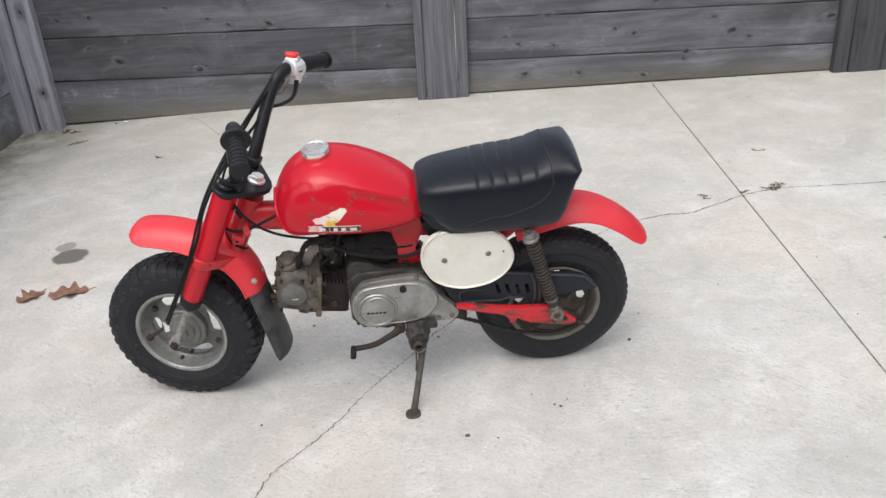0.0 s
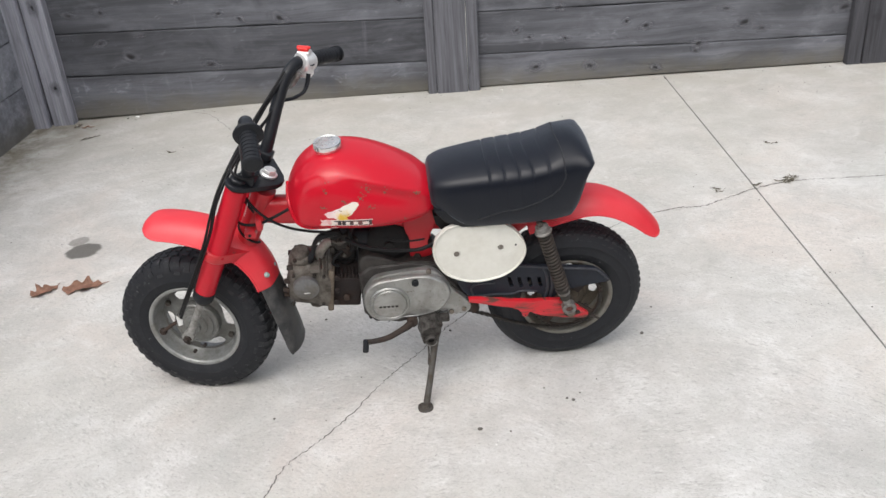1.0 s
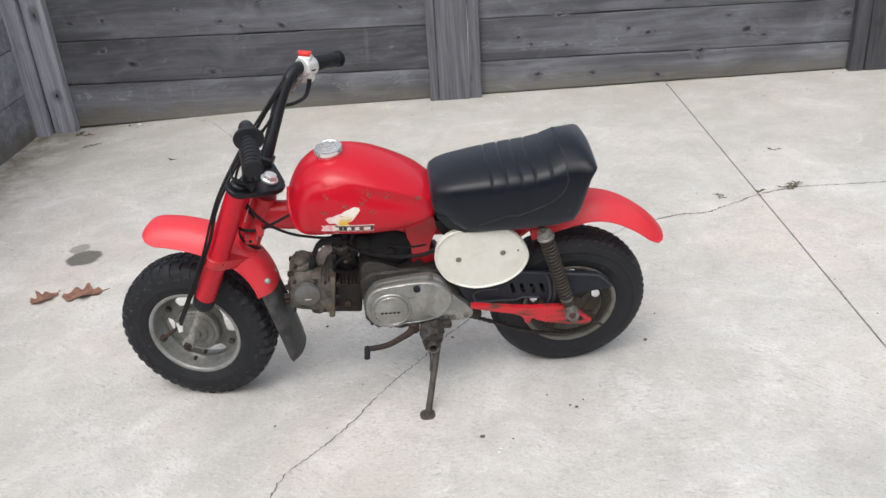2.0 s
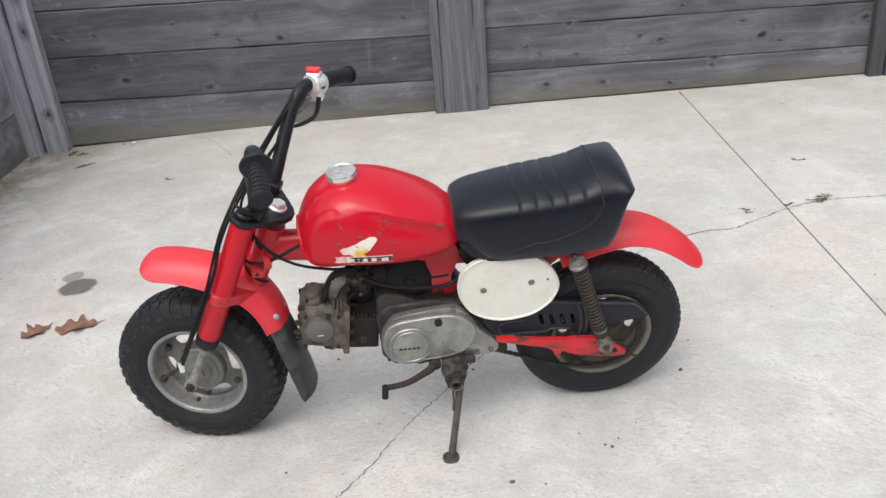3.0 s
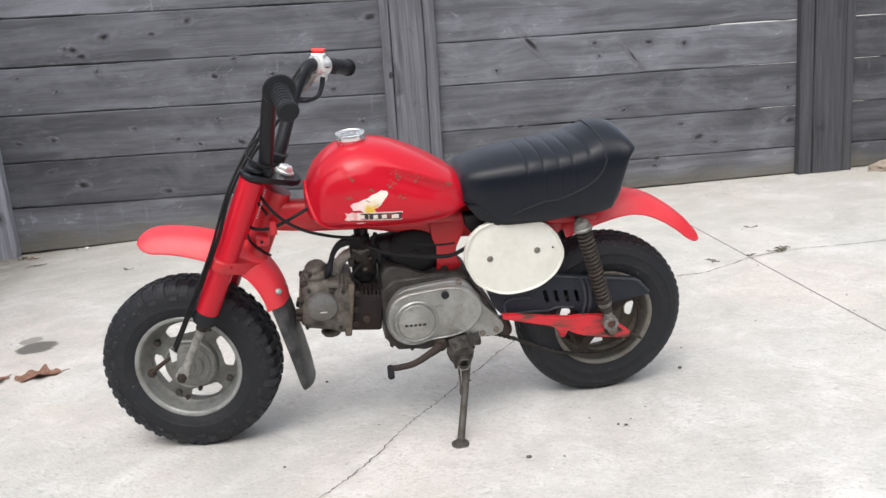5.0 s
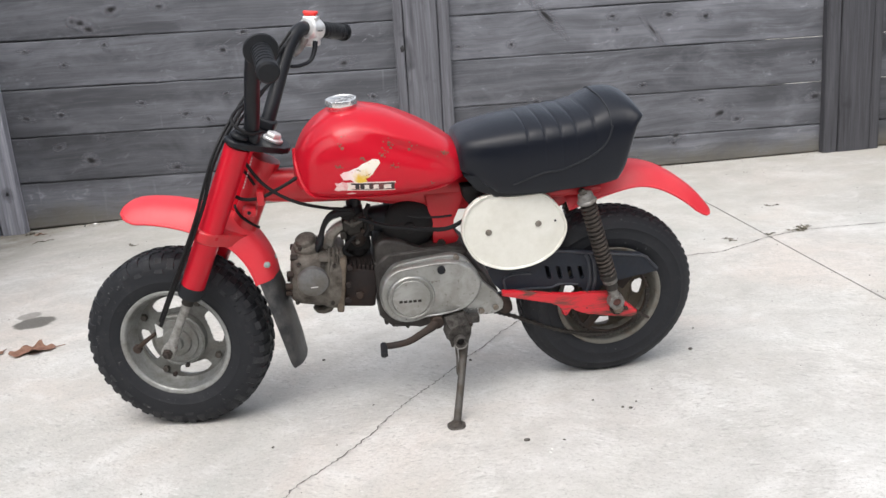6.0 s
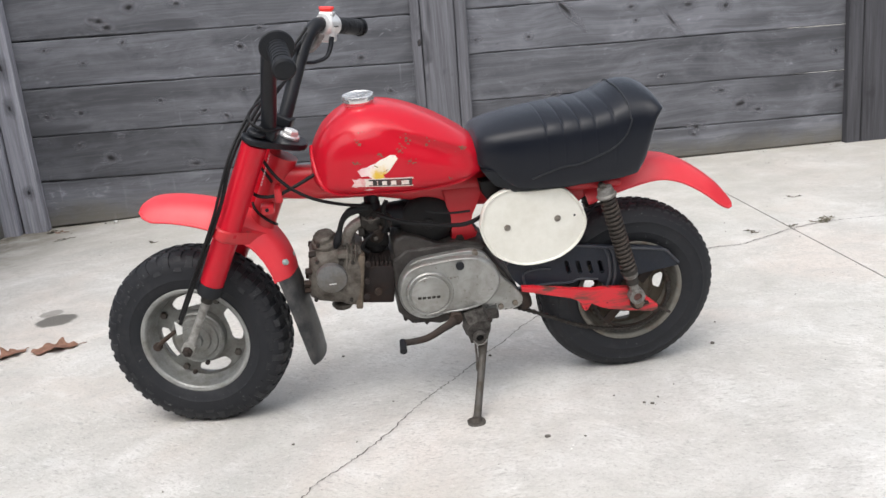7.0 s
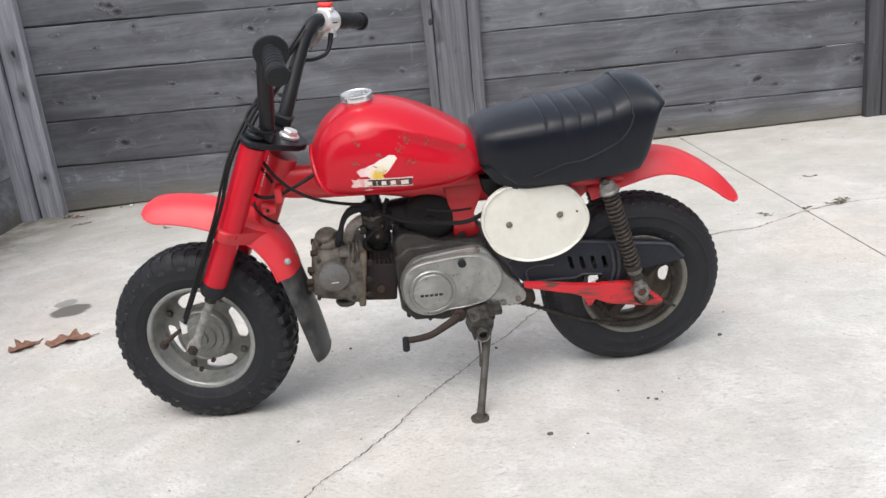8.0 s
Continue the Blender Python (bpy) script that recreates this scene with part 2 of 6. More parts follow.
RED_RUST = simple("red_rust", (0.115, 0.048, 0.040), 0.8, 0.1, 0, (0.060, 0.030, 0.022), 0.7, 90, 0.4)
LUG = simple("grey_cast_lug", (0.30, 0.295, 0.28), 0.5, 0.3, 0, (0.115, 0.108, 0.095), 0.8, 60, 0.2)
BARREL = simple("sooty_iron", (0.021, 0.017, 0.0165), 0.65, 0.1, 0, (0.038, 0.024, 0.019), 0.7, 30, 0.3, 0.22)
# paler guard plastic for rims and ribs: edge highlight painted into the colour
GUARD_EDGE = simple("highlit_guard_edge", (0.026, 0.030, 0.040), 0.38, 0, 0, (0.06, 0.062, 0.066), 0.7, 40, 0.1)
m = Mat("dusty_tread_rubber", (0.0085, 0.0095, 0.0120), 0.6, spec=0.35)
c = m.mix(m.ramp(m.noise(24, 6, 0.7), (0.45, 0.0), (0.75, 0.8)), (0.0128, 0.0138, 0.0170), (0.050, 0.051, 0.054))
spk = m.math('MULTIPLY', m.ramp(m.noise(110, 4, 0.65), (0.63, 0.0), (0.70, 0.8)), m.ramp(m.noise(9, 3), (0.48, 0.0), (0.60, 1.0)))
m.colour(m.mix(spk, c, (0.19, 0.19, 0.19)))
m.bump(m.noise(180, 3), 0.2, 0.001)
TREAD = m.m
SPRING = simple("dusty_dark_spring", (0.036, 0.030, 0.026), 0.55, 0.3, 0, (0.088, 0.066, 0.050), 0.6, 45, 0.2)
STEEL = simple("tarnished_steel", (0.22, 0.205, 0.18), 0.45, 0.6, 0, (0.12, 0.075, 0.045), 0.8, 35, 0.15)
STAND_STEEL = simple("dark_worn_steel", (0.085, 0.080, 0.073), 0.55, 0.45, 0, (0.06, 0.045, 0.032), 0.8, 35, 0.15)
PIPE = simple("pale_oxidised_alloy", (0.34, 0.32, 0.29), 0.55, 0.4, 0, (0.14, 0.11, 0.08), 0.7, 40, 0.2)
CHROME = simple("worn_chrome", (0.80, 0.80, 0.79), 0.27, 0.6, 0, (0.30, 0.26, 0.22), 0.35, 40, 0.02)
CAP_CHROME = simple("scratched_chrome", (0.82, 0.82, 0.81), 0.22, 0.85, 0, (0.70, 0.69, 0.68), 0.3, 30, 0.0)
SILVER = simple("bright_alloy", (0.78, 0.78, 0.77), 0.32, 0.55, 0, (0.4, 0.4, 0.38), 0.4, 40, 0.05)
BLACK_METAL = simple("black_enamel", (0.0085, 0.0098, 0.0128), 0.36, 0, 0.0, (0.016, 0.017, 0.019), 0.5, 30, 0.05, 0.28)
BLACK_RUBBER = simple("black_rubber", (0.0095, 0.0108, 0.0138), 0.5, 0, 0, (0.016, 0.017, 0.019), 0.6, 40, 0.12, 0.28)
FLAP = simple("dusty_flap_rubber", (0.020, 0.021, 0.023), 0.36, 0, 0, (0.085, 0.082, 0.078), 0.85, 34, 0.15)
GUARD = simple("blue_black_guard", (0.014, 0.0175, 0.0260), 0.38, 0, 0, (0.022, 0.023, 0.026), 0.5, 30, 0.1, 0.26)
WHITE = simple("cream_plastic", (0.72, 0.71, 0.645), 0.35, 0, 0, (0.58, 0.56, 0.485), 0.5, 9, 0.03)
DECAL_WHITE = simple("worn_white_decal", (0.80, 0.74, 0.68), 0.4, 0, 0, (0.72, 0.35, 0.30), 0.55, 45, 0)
DECAL_BLACK = simple("black_decal", (0.015, 0.012, 0.012), 0.4, 0, 0, (0.3, 0.08, 0.07), 0.6, 60, 0)
DECAL_PINK = simple("faded_pink_decal", (0.78, 0.56, 0.54), 0.42, 0, 0, (0.66, 0.16, 0.16), 0.85, 120, 0)
DECAL_STROKE = simple("dark_decal_stroke", (0.16, 0.09, 0.02), 0.45, 0, 0, (0.5, 0.3, 0.05), 0.6, 120, 0)
# worn wing emblem: pink at the front, yellow below, cream at the tip
m = Mat("worn_wing_decal", (0.8, 0.75, 0.7), 0.42)
wsep = m.n.new("ShaderNodeSeparateXYZ")
m.l.new(m.coords, wsep.inputs[0])
wob = m.math('MULTIPLY', m.math('SUBTRACT', m.noise(90, 4, 0.6), 0.5), 0.03)
wu = m.math('ADD', wsep.outputs[0], wob)
ww = m.math('ADD', wsep.outputs[2], wob)
c = m.ramp(m.math('MULTIPLY', m.math('SUBTRACT', wu, 0.45), 12.0), (0.0, (0.80, 0.74, 0.64)), (0.45, (0.82, 0.77, 0.68)), (0.62, (0.84, 0.74, 0.70)), (0.92, (0.80, 0.52, 0.52)))
low = m.ramp(m.math('MULTIPLY', m.math('SUBTRACT', ww, 0.515), 25.0), (0.30, 1.0), (0.75, 0.0))
mid = m.ramp(m.math('MULTIPLY', m.math('ABSOLUTE', m.math('SUBTRACT', wu, 0.489)), 50.0), (0.35, 1.0), (0.85, 0.0))
c = m.mix(m.math('MULTIPLY', low, mid), c, (0.74, 0.47, 0.045))
c = m.mix(m.ramp(m.noise(160, 5, 0.7), (0.60, 0.0), (0.68, 0.75)), c, (0.62, 0.05, 0.06))
m.colour(c)
DECAL_WING = m.m
CHIP = simple("bare_primer_chip", (0.20, 0.075, 0.045), 0.7, 0, 0, (0.09, 0.07, 0.05), 0.7, 90, 0)
RED_BUTTON = simple("red_switch_plastic", (0.72, 0.03, 0.025), 0.4, 0, 0, None)
CABLE = simple("black_cable_sleeve", (0.0075, 0.0075, 0.0083), 0.55, 0, 0, None, spec=0.25)
PAD_GREEN = simple("green_grey_rivet", (0.30, 0.42, 0.40), 0.4, 0.3, 0, None)

# weathered grey fence boards: plain, paler and darker ones, scaled by k


def wood(name, k):
    m = Mat(name, rough=0.85, spec=0.25)
    v = m.mapped((1, 1, 1), rand=37.0)
    warp = m.noise(2.2, 3, 0.5, vec=v)
    comb = m.n.new("ShaderNodeVectorMath")
    comb.operation = 'ADD'
    m.l.new(v, comb.inputs[0])
    cx = m.n.new("ShaderNodeCombineXYZ")
    m.l.new(m.math('MULTIPLY', warp, 0.07), cx.inputs[2])
    m.l.new(cx.outputs[0], comb.inputs[1])
    gv = comb.outputs[0]

    def tone(a):
        return (a * 0.985 * k, a * 1.010 * k, a * 1.125 * k)
    grain = m.noise(1, 6, 0.6, vec=m.mapped((1.6, 30, 42), gv), distort=0.3)
    fine = m.noise(1, 5, 0.7, vec=m.mapped((9, 260, 330), gv))
    band = m.noise(1, 3, 0.5, vec=m.mapped((0.8, 9, 11), gv))
    blot = m.noise(1, 5, 0.62, vec=m.mapped((3.0, 6, 8), gv), distort=0.5)
    drip = m.noise(1, 3, 0.5, vec=m.mapped((30, 6, 3.0), v))
    where = m.noise(1, 2, 0.5, vec=m.mapped((2.3, 3, 2.2), v))
    c = m.ramp(grain, (0.30, tone(0.072)), (0.5, tone(0.092)), (0.70, tone(0.118)))
    c = m.mix(m.ramp(band, (0.38, 0.8), (0.54, 0.0)), c, tone(0.050))
    c = m.mix(m.ramp(blot, (0.48, 0.0), (0.68, 0.50)), c, tone(0.170))
    c = m.mix(m.ramp(blot, (0.28, 0.60), (0.44, 0.0)), c, tone(0.048))
    streak = m.noise(1, 4, 0.6, vec=m.mapped((2.4, 60, 95), gv), distort=0.4)
    c = m.mix(m.ramp(streak, (0.56, 0.0), (0.72, 0.26)), c, tone(0.185))
    c = m.mix(m.ramp(streak, (0.30, 0.34), (0.42, 0.0)), c, tone(0.050))
    c = m.mix(m.math('MULTIPLY', m.ramp(drip, (0.64, 0.0), (0.78, 0.45)), m.ramp(where, (0.60, 0.0), (0.72, 1.0))), c, tone(0.31))
    c = m.mix(m.ramp(fine, (0.32, 0.38), (0.48, 0.0)), c, tone(0.044))
    scuff = m.noise(1, 5, 0.7, vec=m.mapped((14, 30, 26), v), distort=1.0)
    c = m.mix(m.math('MULTIPLY', m.ramp(scuff, (0.60, 0.0), (0.70, 0.38)), m.ramp(blot, (0.47, 0.0), (0.57, 1.0))), c, tone(0.28))
    c = m.mix(m.ramp(scuff, (0.27, 0.65), (0.35, 0.0)), c, tone(0.034))
    # short pale scratches
    scr = m.n.new("ShaderNodeMapping")
    scr.inputs["Rotation"].default_value = (0, 0.5, 0)
    m.l.new(v, scr.inputs["Vector"])
    nick = m.noise(1, 2, 0.5, vec=m.mapped((16, 30, 210), scr.outputs[0]))
    c = m.mix(m.math('MULTIPLY', m.ramp(nick, (0.69, 0.0), (0.76, 0.35)), m.ramp(where, (0.50, 0.0), (0.60, 1.0))), c, tone(0.30))
    # brown earth splashed up the lowest hand's width
    foot = m.n.new("ShaderNodeSeparateXYZ")
    m.l.new(m.coords, foot.inputs[0])
    splash = m.math('ADD', foot.outputs[2], m.math('MULTIPLY', m.math('SUBTRACT', m.noise(7, 5, 0.7), 0.5), 0.16))
    c = m.mix(m.ramp(splash, (0.0, 0.70), (0.10, 0.0)), c, (0.150, 0.138, 0.108))
    m.colour(c)
    m.bump(grain, 0.35, 0.003)
    m.bump(streak, 0.25, 0.002)
    m.bump(fine, 0.4, 0.0015)
    return m.m


WOOD = wood("weathered_wood", 1.22)
WOOD_PALE = wood("pale_wood", 1.46)
# brighter board copy: the west fence's stronger light is put into its colour
WOOD_LIT = wood("lit_side_wood", 2.45)
WOOD_DARK = wood("dark_shaded_wood", 0.90)


def post_wood(name, k):
    m = Mat(name, rough=0.85, spec=0.25)
    v = m.mapped((1, 1, 1), rand=23.0)

    def tone(a):
        return (a * k, a * 1.005 * k, a * 1.12 * k)
    grain = m.noise(1, 7, 0.65, vec=m.mapped((60, 60, 2.0), v), distort=0.4)
    fine = m.noise(1, 5, 0.7, vec=m.mapped((340, 340, 8), v))
    patch = m.noise(1, 4, 0.55, vec=m.mapped((8, 8, 2), v))
    eye = m.noise(1, 3, 0.55, vec=m.mapped((13, 13, 5.5), v), distort=0.4)
    c = m.ramp(grain, (0.28, tone(0.045)), (0.5, tone(0.095)), (0.72, tone(0.160)))
    c = m.mix(m.ramp(patch, (0.35, 0.0), (0.7, 0.5)), c, tone(0.14))
    c = m.mix(m.ramp(eye, (0.62, 0.0), (0.74, 0.75)), c, tone(0.035))
    c = m.mix(m.ramp(fine, (0.3, 0.4), (0.55, 0.0)), c, tone(0.045))
    m.colour(c)
    m.bump(grain, 0.4, 0.004)
    m.bump(fine, 0.3, 0.0015)
    return m.m


POST_WOOD = post_wood("weathered_post_wood", 1.16)
# darker post copy: shade of the right corner is put into the colour
POST_SHADED = post_wood("shaded_post_wood", 0.60)
# pale corner timber, with its brighter light put into the colour too
POST_LIT = post_wood("pale_lit_post_wood", 3.0)
# a knot: dark heart, bleached ring that fades out into the board
m = Mat("knot_wood", rough=0.85, spec=0.25)
r = m.n.new("ShaderNodeVectorMath")
r.operation = 'LENGTH'
m.l.new(m.coords, r.inputs[0])
rad = m.math('ADD', r.outputs["Value"], m.math('MULTIPLY', m.math('SUBTRACT', m.noise(34, 5, 0.7, vec=m.mapped((1, 1, 1), rand=9.0)), 0.5), 0.034))
c = m.ramp(m.math('MULTIPLY', rad, 20.0), (0.0, (0.012, 0.0115, 0.012)), (0.10, (0.026, 0.0255, 0.026)), (0.19, (0.075, 0.075, 0.082)), (0.34, (0.225, 0.227, 0.25)), (0.8, (0.19, 0.192, 0.215)))
gr = m.noise(1, 5, 0.65, vec=m.mapped((30, 260, 330), rand=9.0))
c = m.mix(m.ramp(gr, (0.32, 0.5), (0.52, 0.0)), c, (0.045, 0.045, 0.05))
m.colour(c)
fade = m.ramp(m.math('MULTIPLY', rad, 20.0), (0.10, 0.95), (0.22, 0.50), (0.50, 0.32), (0.86, 0.0))
m.l.new(fade, m.b.inputs["Alpha"])
m.bump(rad, 0.3, 0.002)
KNOT = m.m
KNOT_DARK = simple("dark_knot", (0.022, 0.021, 0.022), 0.85, 0, 0, (0.05, 0.05, 0.054), 0.7, 120, 0.4)

# brushed concrete with an oily spot
m = Mat("concrete", rough=0.85, spec=0.25)
big = m.noise(0.8, 5, 0.6)
mid = m.noise(2.6, 8, 0.7, distort=0.6)
worm = m.noise(48, 3, 0.55, vec=m.mapped((1, 2.1, 1)), distort=1.6)
grit = m.noise(140, 5, 0.75)
brush = m.noise(1, 5, 0.7, vec=m.mapped((22, 90, 22)), distort=0.5)
cloud = m.noise(7.5, 6, 0.62, distort=0.8)
c = m.ramp(mid, (0.30, (0.400, 0.393, 0.374)), (0.5, (0.545, 0.537, 0.517)), (0.70, (0.70, 0.694, 0.677)))
c = m.mix(m.ramp(big, (0.38, 0.55), (0.62, 0.0)), c, (0.485, 0.465, 0.415))
rosy = m.noise(1.3, 5, 0.65, distort=0.7)
c = m.mix(m.ramp(rosy, (0.50, 0.0), (0.66, 0.55)), c, (0.58, 0.515, 0.465))
c = m.mix(m.ramp(rosy, (0.32, 0.50), (0.46, 0.0)), c, (0.435, 0.445, 0.420))
c = m.mix(m.ramp(cloud, (0.34, 0.55), (0.50, 0.0)), c, (0.43, 0.42, 0.395))
c = m.mix(m.ramp(cloud, (0.54, 0.0), (0.74, 0.4)), c, (0.745, 0.742, 0.73))
c = m.mix(m.ramp(brush, (0.26, 0.28), (0.44, 0.0)), c, (0.42, 0.41, 0.385))
stroke = m.noise(1, 4, 0.6, vec=m.mapped((50, 130, 70)), distort=1.2)
turned = m.n.new("ShaderNodeMapping")
turned.inputs["Rotation"].default_value = (0, 0, 0.7)
m.l.new(m.coords, turned.inputs["Vector"])
stroke2 = m.noise(1, 4, 0.6, vec=m.mapped((46, 140, 70), turned.outputs[0]), distort=1.0)
area = m.ramp(m.noise(1.9, 4, 0.6), (0.44, 0.0), (0.56, 1.0))
strokes = m.n.new("ShaderNodeMix")
m.l.new(area, strokes.inputs[0])
m.l.new(stroke, strokes.inputs[2])
m.l.new(stroke2, strokes.inputs[3])
strokes = strokes.outputs[0]
c = m.mix(m.ramp(strokes, (0.30, 0.8), (0.46, 0.0)), c, (0.35, 0.342, 0.32))
c = m.mix(m.ramp(strokes, (0.56, 0.0), (0.72, 0.45)), c, (0.76, 0.755, 0.74))
c = m.mix(m.ramp(worm, (0.28, 0.26), (0.45, 0.0)), c, (0.38, 0.37, 0.345))
c = m.mix(m.ramp(grit, (0.32, 0.70), (0.46, 0.0)), c, (0.29, 0.283, 0.265))
pits = m.noise(420, 3, 0.7)
patchy = m.ramp(m.noise(11, 4, 0.6), (0.42, 0.12), (0.62, 1.0))
c = m.mix(m.math('MULTIPLY', patchy, m.ramp(pits, (0.28, 0.7), (0.44, 0.0))), c, (0.30, 0.293, 0.275))
c = m.mix(m.ramp(grit, (0.60, 0.0), (0.74, 0.45)), c, (0.80, 0.795, 0.775))
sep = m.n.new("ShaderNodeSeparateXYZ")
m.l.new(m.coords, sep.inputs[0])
# tan silt plus painted-in shade, both stronger towards the north fence
fence_ramp = m.n.new("ShaderNodeMapRange")
fence_ramp.inputs["From Min"].default_value = 2.5
fence_ramp.inputs["From Max"].default_value = 4.2
m.l.new(sep.outputs[1], fence_ramp.inputs["Value"])
silt_shade = m.math('MULTIPLY', fence_ramp.outputs[0], m.ramp(m.noise(3.1, 5, 0.65), (0.30, 0.15), (0.62, 0.85)))
c = m.mix(m.math('MULTIPLY', silt_shade, 0.95), c, (0.385, 0.365, 0.320))
side = m.ramp(m.math('ABSOLUTE', m.math('ADD', sep.outputs[0], 2.08)), (0.04, 1.0), (0.46, 0.0))
c = m.mix(m.math('MULTIPLY', side, m.ramp(m.noise(9, 6, 0.7), (0.36, 0.10), (0.62, 1.0))), c, (0.17, 0.150, 0.112))
edge = m.math('MULTIPLY', m.math('SUBTRACT', m.noise(30, 3), 0.5), 0.5)
spots = None
for (sx, sy, rx, ry), wet in (((-1.290, 2.625, 0.064, 0.062), 0.92), ((-1.332, 2.700, 0.036, 0.040), 0.55)):
    dx = m.math('DIVIDE', m.math('SUBTRACT', sep.outputs[0], sx), rx)
    dy = m.math('DIVIDE', m.math('SUBTRACT', sep.outputs[1], sy), ry)
    d = m.math('ADD', m.math('SQRT', m.math('ADD', m.math('MULTIPLY', dx, dx), m.math('MULTIPLY', dy, dy))), edge)
    k = m.ramp(d, (0.82, wet), (1.0, 0.0))
    spots = k if spots is None else m.math('MAXIMUM', spots, k)
c = m.mix(m.math('MULTIPLY', spots, 0.92), c, (0.085, 0.082, 0.073))
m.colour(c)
m.rough(m.ramp(spots, (0.0, 0.85), (1.0, 0.55)))
m.bump(grit, 0.6, 0.0018)
m.bump(pits, 0.35, 0.001)
m.bump(worm, 0.3, 0.0015)
m.bump(strokes, 0.5, 0.0018)
m.bump(brush, 0.1, 0.0015)
m.bump(cloud, 0.15, 0.004)
CONCRETE = m.m
CRACK = simple("crack_grime", (0.15, 0.143, 0.13), 0.95, 0, 0, (0.045, 0.041, 0.036), 0.9, 60, 0.3)
JOINT = simple("joint_grime", (0.19, 0.185, 0.17), 0.95, 0, 0, (0.07, 0.065, 0.06), 0.9, 30, 0.3)
LEAF = simple("dry_oak_leaf", (0.25, 0.130, 0.085), 0.7, 0, 0, (0.12, 0.058, 0.038), 0.8, 60, 0.2)
LEAF_GREY = simple("old_grey_leaf", (0.13, 0.11, 0.085), 0.8, 0, 0, (0.08, 0.07, 0.05), 0.8, 60, 0.2)
PEBBLE = simple("dark_grit", (0.11, 0.10, 0.088), 0.8, 0, 0, (0.05, 0.045, 0.04), 0.8, 60, 0.2)
STONE = simple("brown_stone", (0.30, 0.25, 0.20), 0.85, 0, 0, (0.18, 0.15, 0.12), 0.8, 12, 0.4)
WEED = simple("grey_green_weed", (0.12, 0.115, 0.085), 0.8, 0, 0, (0.14, 0.11, 0.07), 0.8, 60, 0.1)

# ---------- ground ----------


def dip(x, y):
    """The slab falls a little towards the far corner."""
    a = min(max((-x - 0.8) / 1.2, 0), 1)
    b = min(max((y - 2.6) / 1.5, 0), 1)
    return -0.028 * a * a * (3 - 2 * a) * b * b * (3 - 2 * b)


JX = 1.004
xs_g = [-400, -80, -20, -6] + [round(-4 + 0.2 * i, 3) for i in range(25)] + [JX - 0.0030, JX - 0.0018, JX + 0.0018, JX + 0.0030] + [1.2, 1.6, 2.0, 2.6, 3.4, 5, 9, 25, 80, 400]
ys_g = [-400, -80, -20, -6, -3, -1, 0, 0.6] + [round(1.0 + 0.2 * i, 3) for i in range(20)] + [5.4, 7, 12, 30, 90, 400]
bm = bmesh.new()
grid = [[bm.verts.new((x, y, dip(x, y) - (0.006 if abs(x - JX) < 0.002 and y < 4.17 else 0))) for y in ys_g] for x in xs_g]
for i in range(len(xs_g) - 1):
    for j in range(len(ys_g) - 1):
        bm.faces.new((grid[i][j], grid[i + 1][j], grid[i + 1][j + 1], grid[i][j + 1]))
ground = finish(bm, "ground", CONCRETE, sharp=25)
tagged(ground, "pale brushed concrete slab with a sawn joint", "ground", kind="structure")
bm = bmesh.new()
box(bm, JX - 0.0027, JX + 0.0027, -2, 4.15, -0.006, -0.0010)
tagged(finish(bm, "joint_filling", JOINT), "dark grime filling the sawn slab joint", "joint", kind="structure")


def crack(name, pts, width, label):
    path = spline([(x, y, 0) for x, y in pts], 14)
    bm = bmesh.new()
    rows = []
    rnd = random.Random(len(pts) * 7)
    for i, p in enumerate(path):
        d = (path[min(i + 1, len(path) - 1)] - path[max(i - 1, 0)]).normalized()
        s = Vector((-d.y, d.x, 0))
        p = p + s * rnd.uniform(-0.0035, 0.0035)
        w = width * rnd.uniform(0.15, 0.85) / 2
        z = dip(p.x, p.y) + 0.0012
        rows.append((bm.verts.new((p.x - s.x * w, p.y - s.y * w, z)), bm.verts.new((p.x + s.x * w, p.y + s.y * w, z))))
    for a, b in zip(rows, rows[1:]):
        bm.faces.new((a[0], a[1], b[1], b[0]))
    ob = finish(bm, name, CRACK)
    return tagged(ob, label, "crack", kind="structure")


crack("ground_crack", [(-0.47, 1.33), (-0.448, 1.409), (-0.429, 1.477), (-0.365, 1.555), (-0.298, 1.65), (-0.238, 1.755), (-0.185, 1.833), (-0.136, 1.899), (-0.069, 2.006), (-0.019, 2.064), (0.05, 2.17), (0.16, 2.29), (0.33, 2.42), (0.5, 2.57), (0.632, 2.632)], 0.0046, "thin wandering crack in the concrete slab")
crack("ground_crack", [(0.632, 2.632), (0.713, 2.655), (0.788, 2.653), (0.877, 2.7), (1.0, 2.768), (1.103, 2.8), (1.186, 2.811), (1.341, 2.806), (1.515, 2.808), (1.9, 2.84), (2.4, 2.86)], 0.0075, "thin crack crossing the sawn slab joint")
crack("ground_crack", [(-1.293, 4.12), (-1.198, 4.056), (-1.1, 3.9), (-1.03, 3.781)], 0.004, "faint hairline crack beside the fence")

# ---------- fence ----------
FY = 4.16


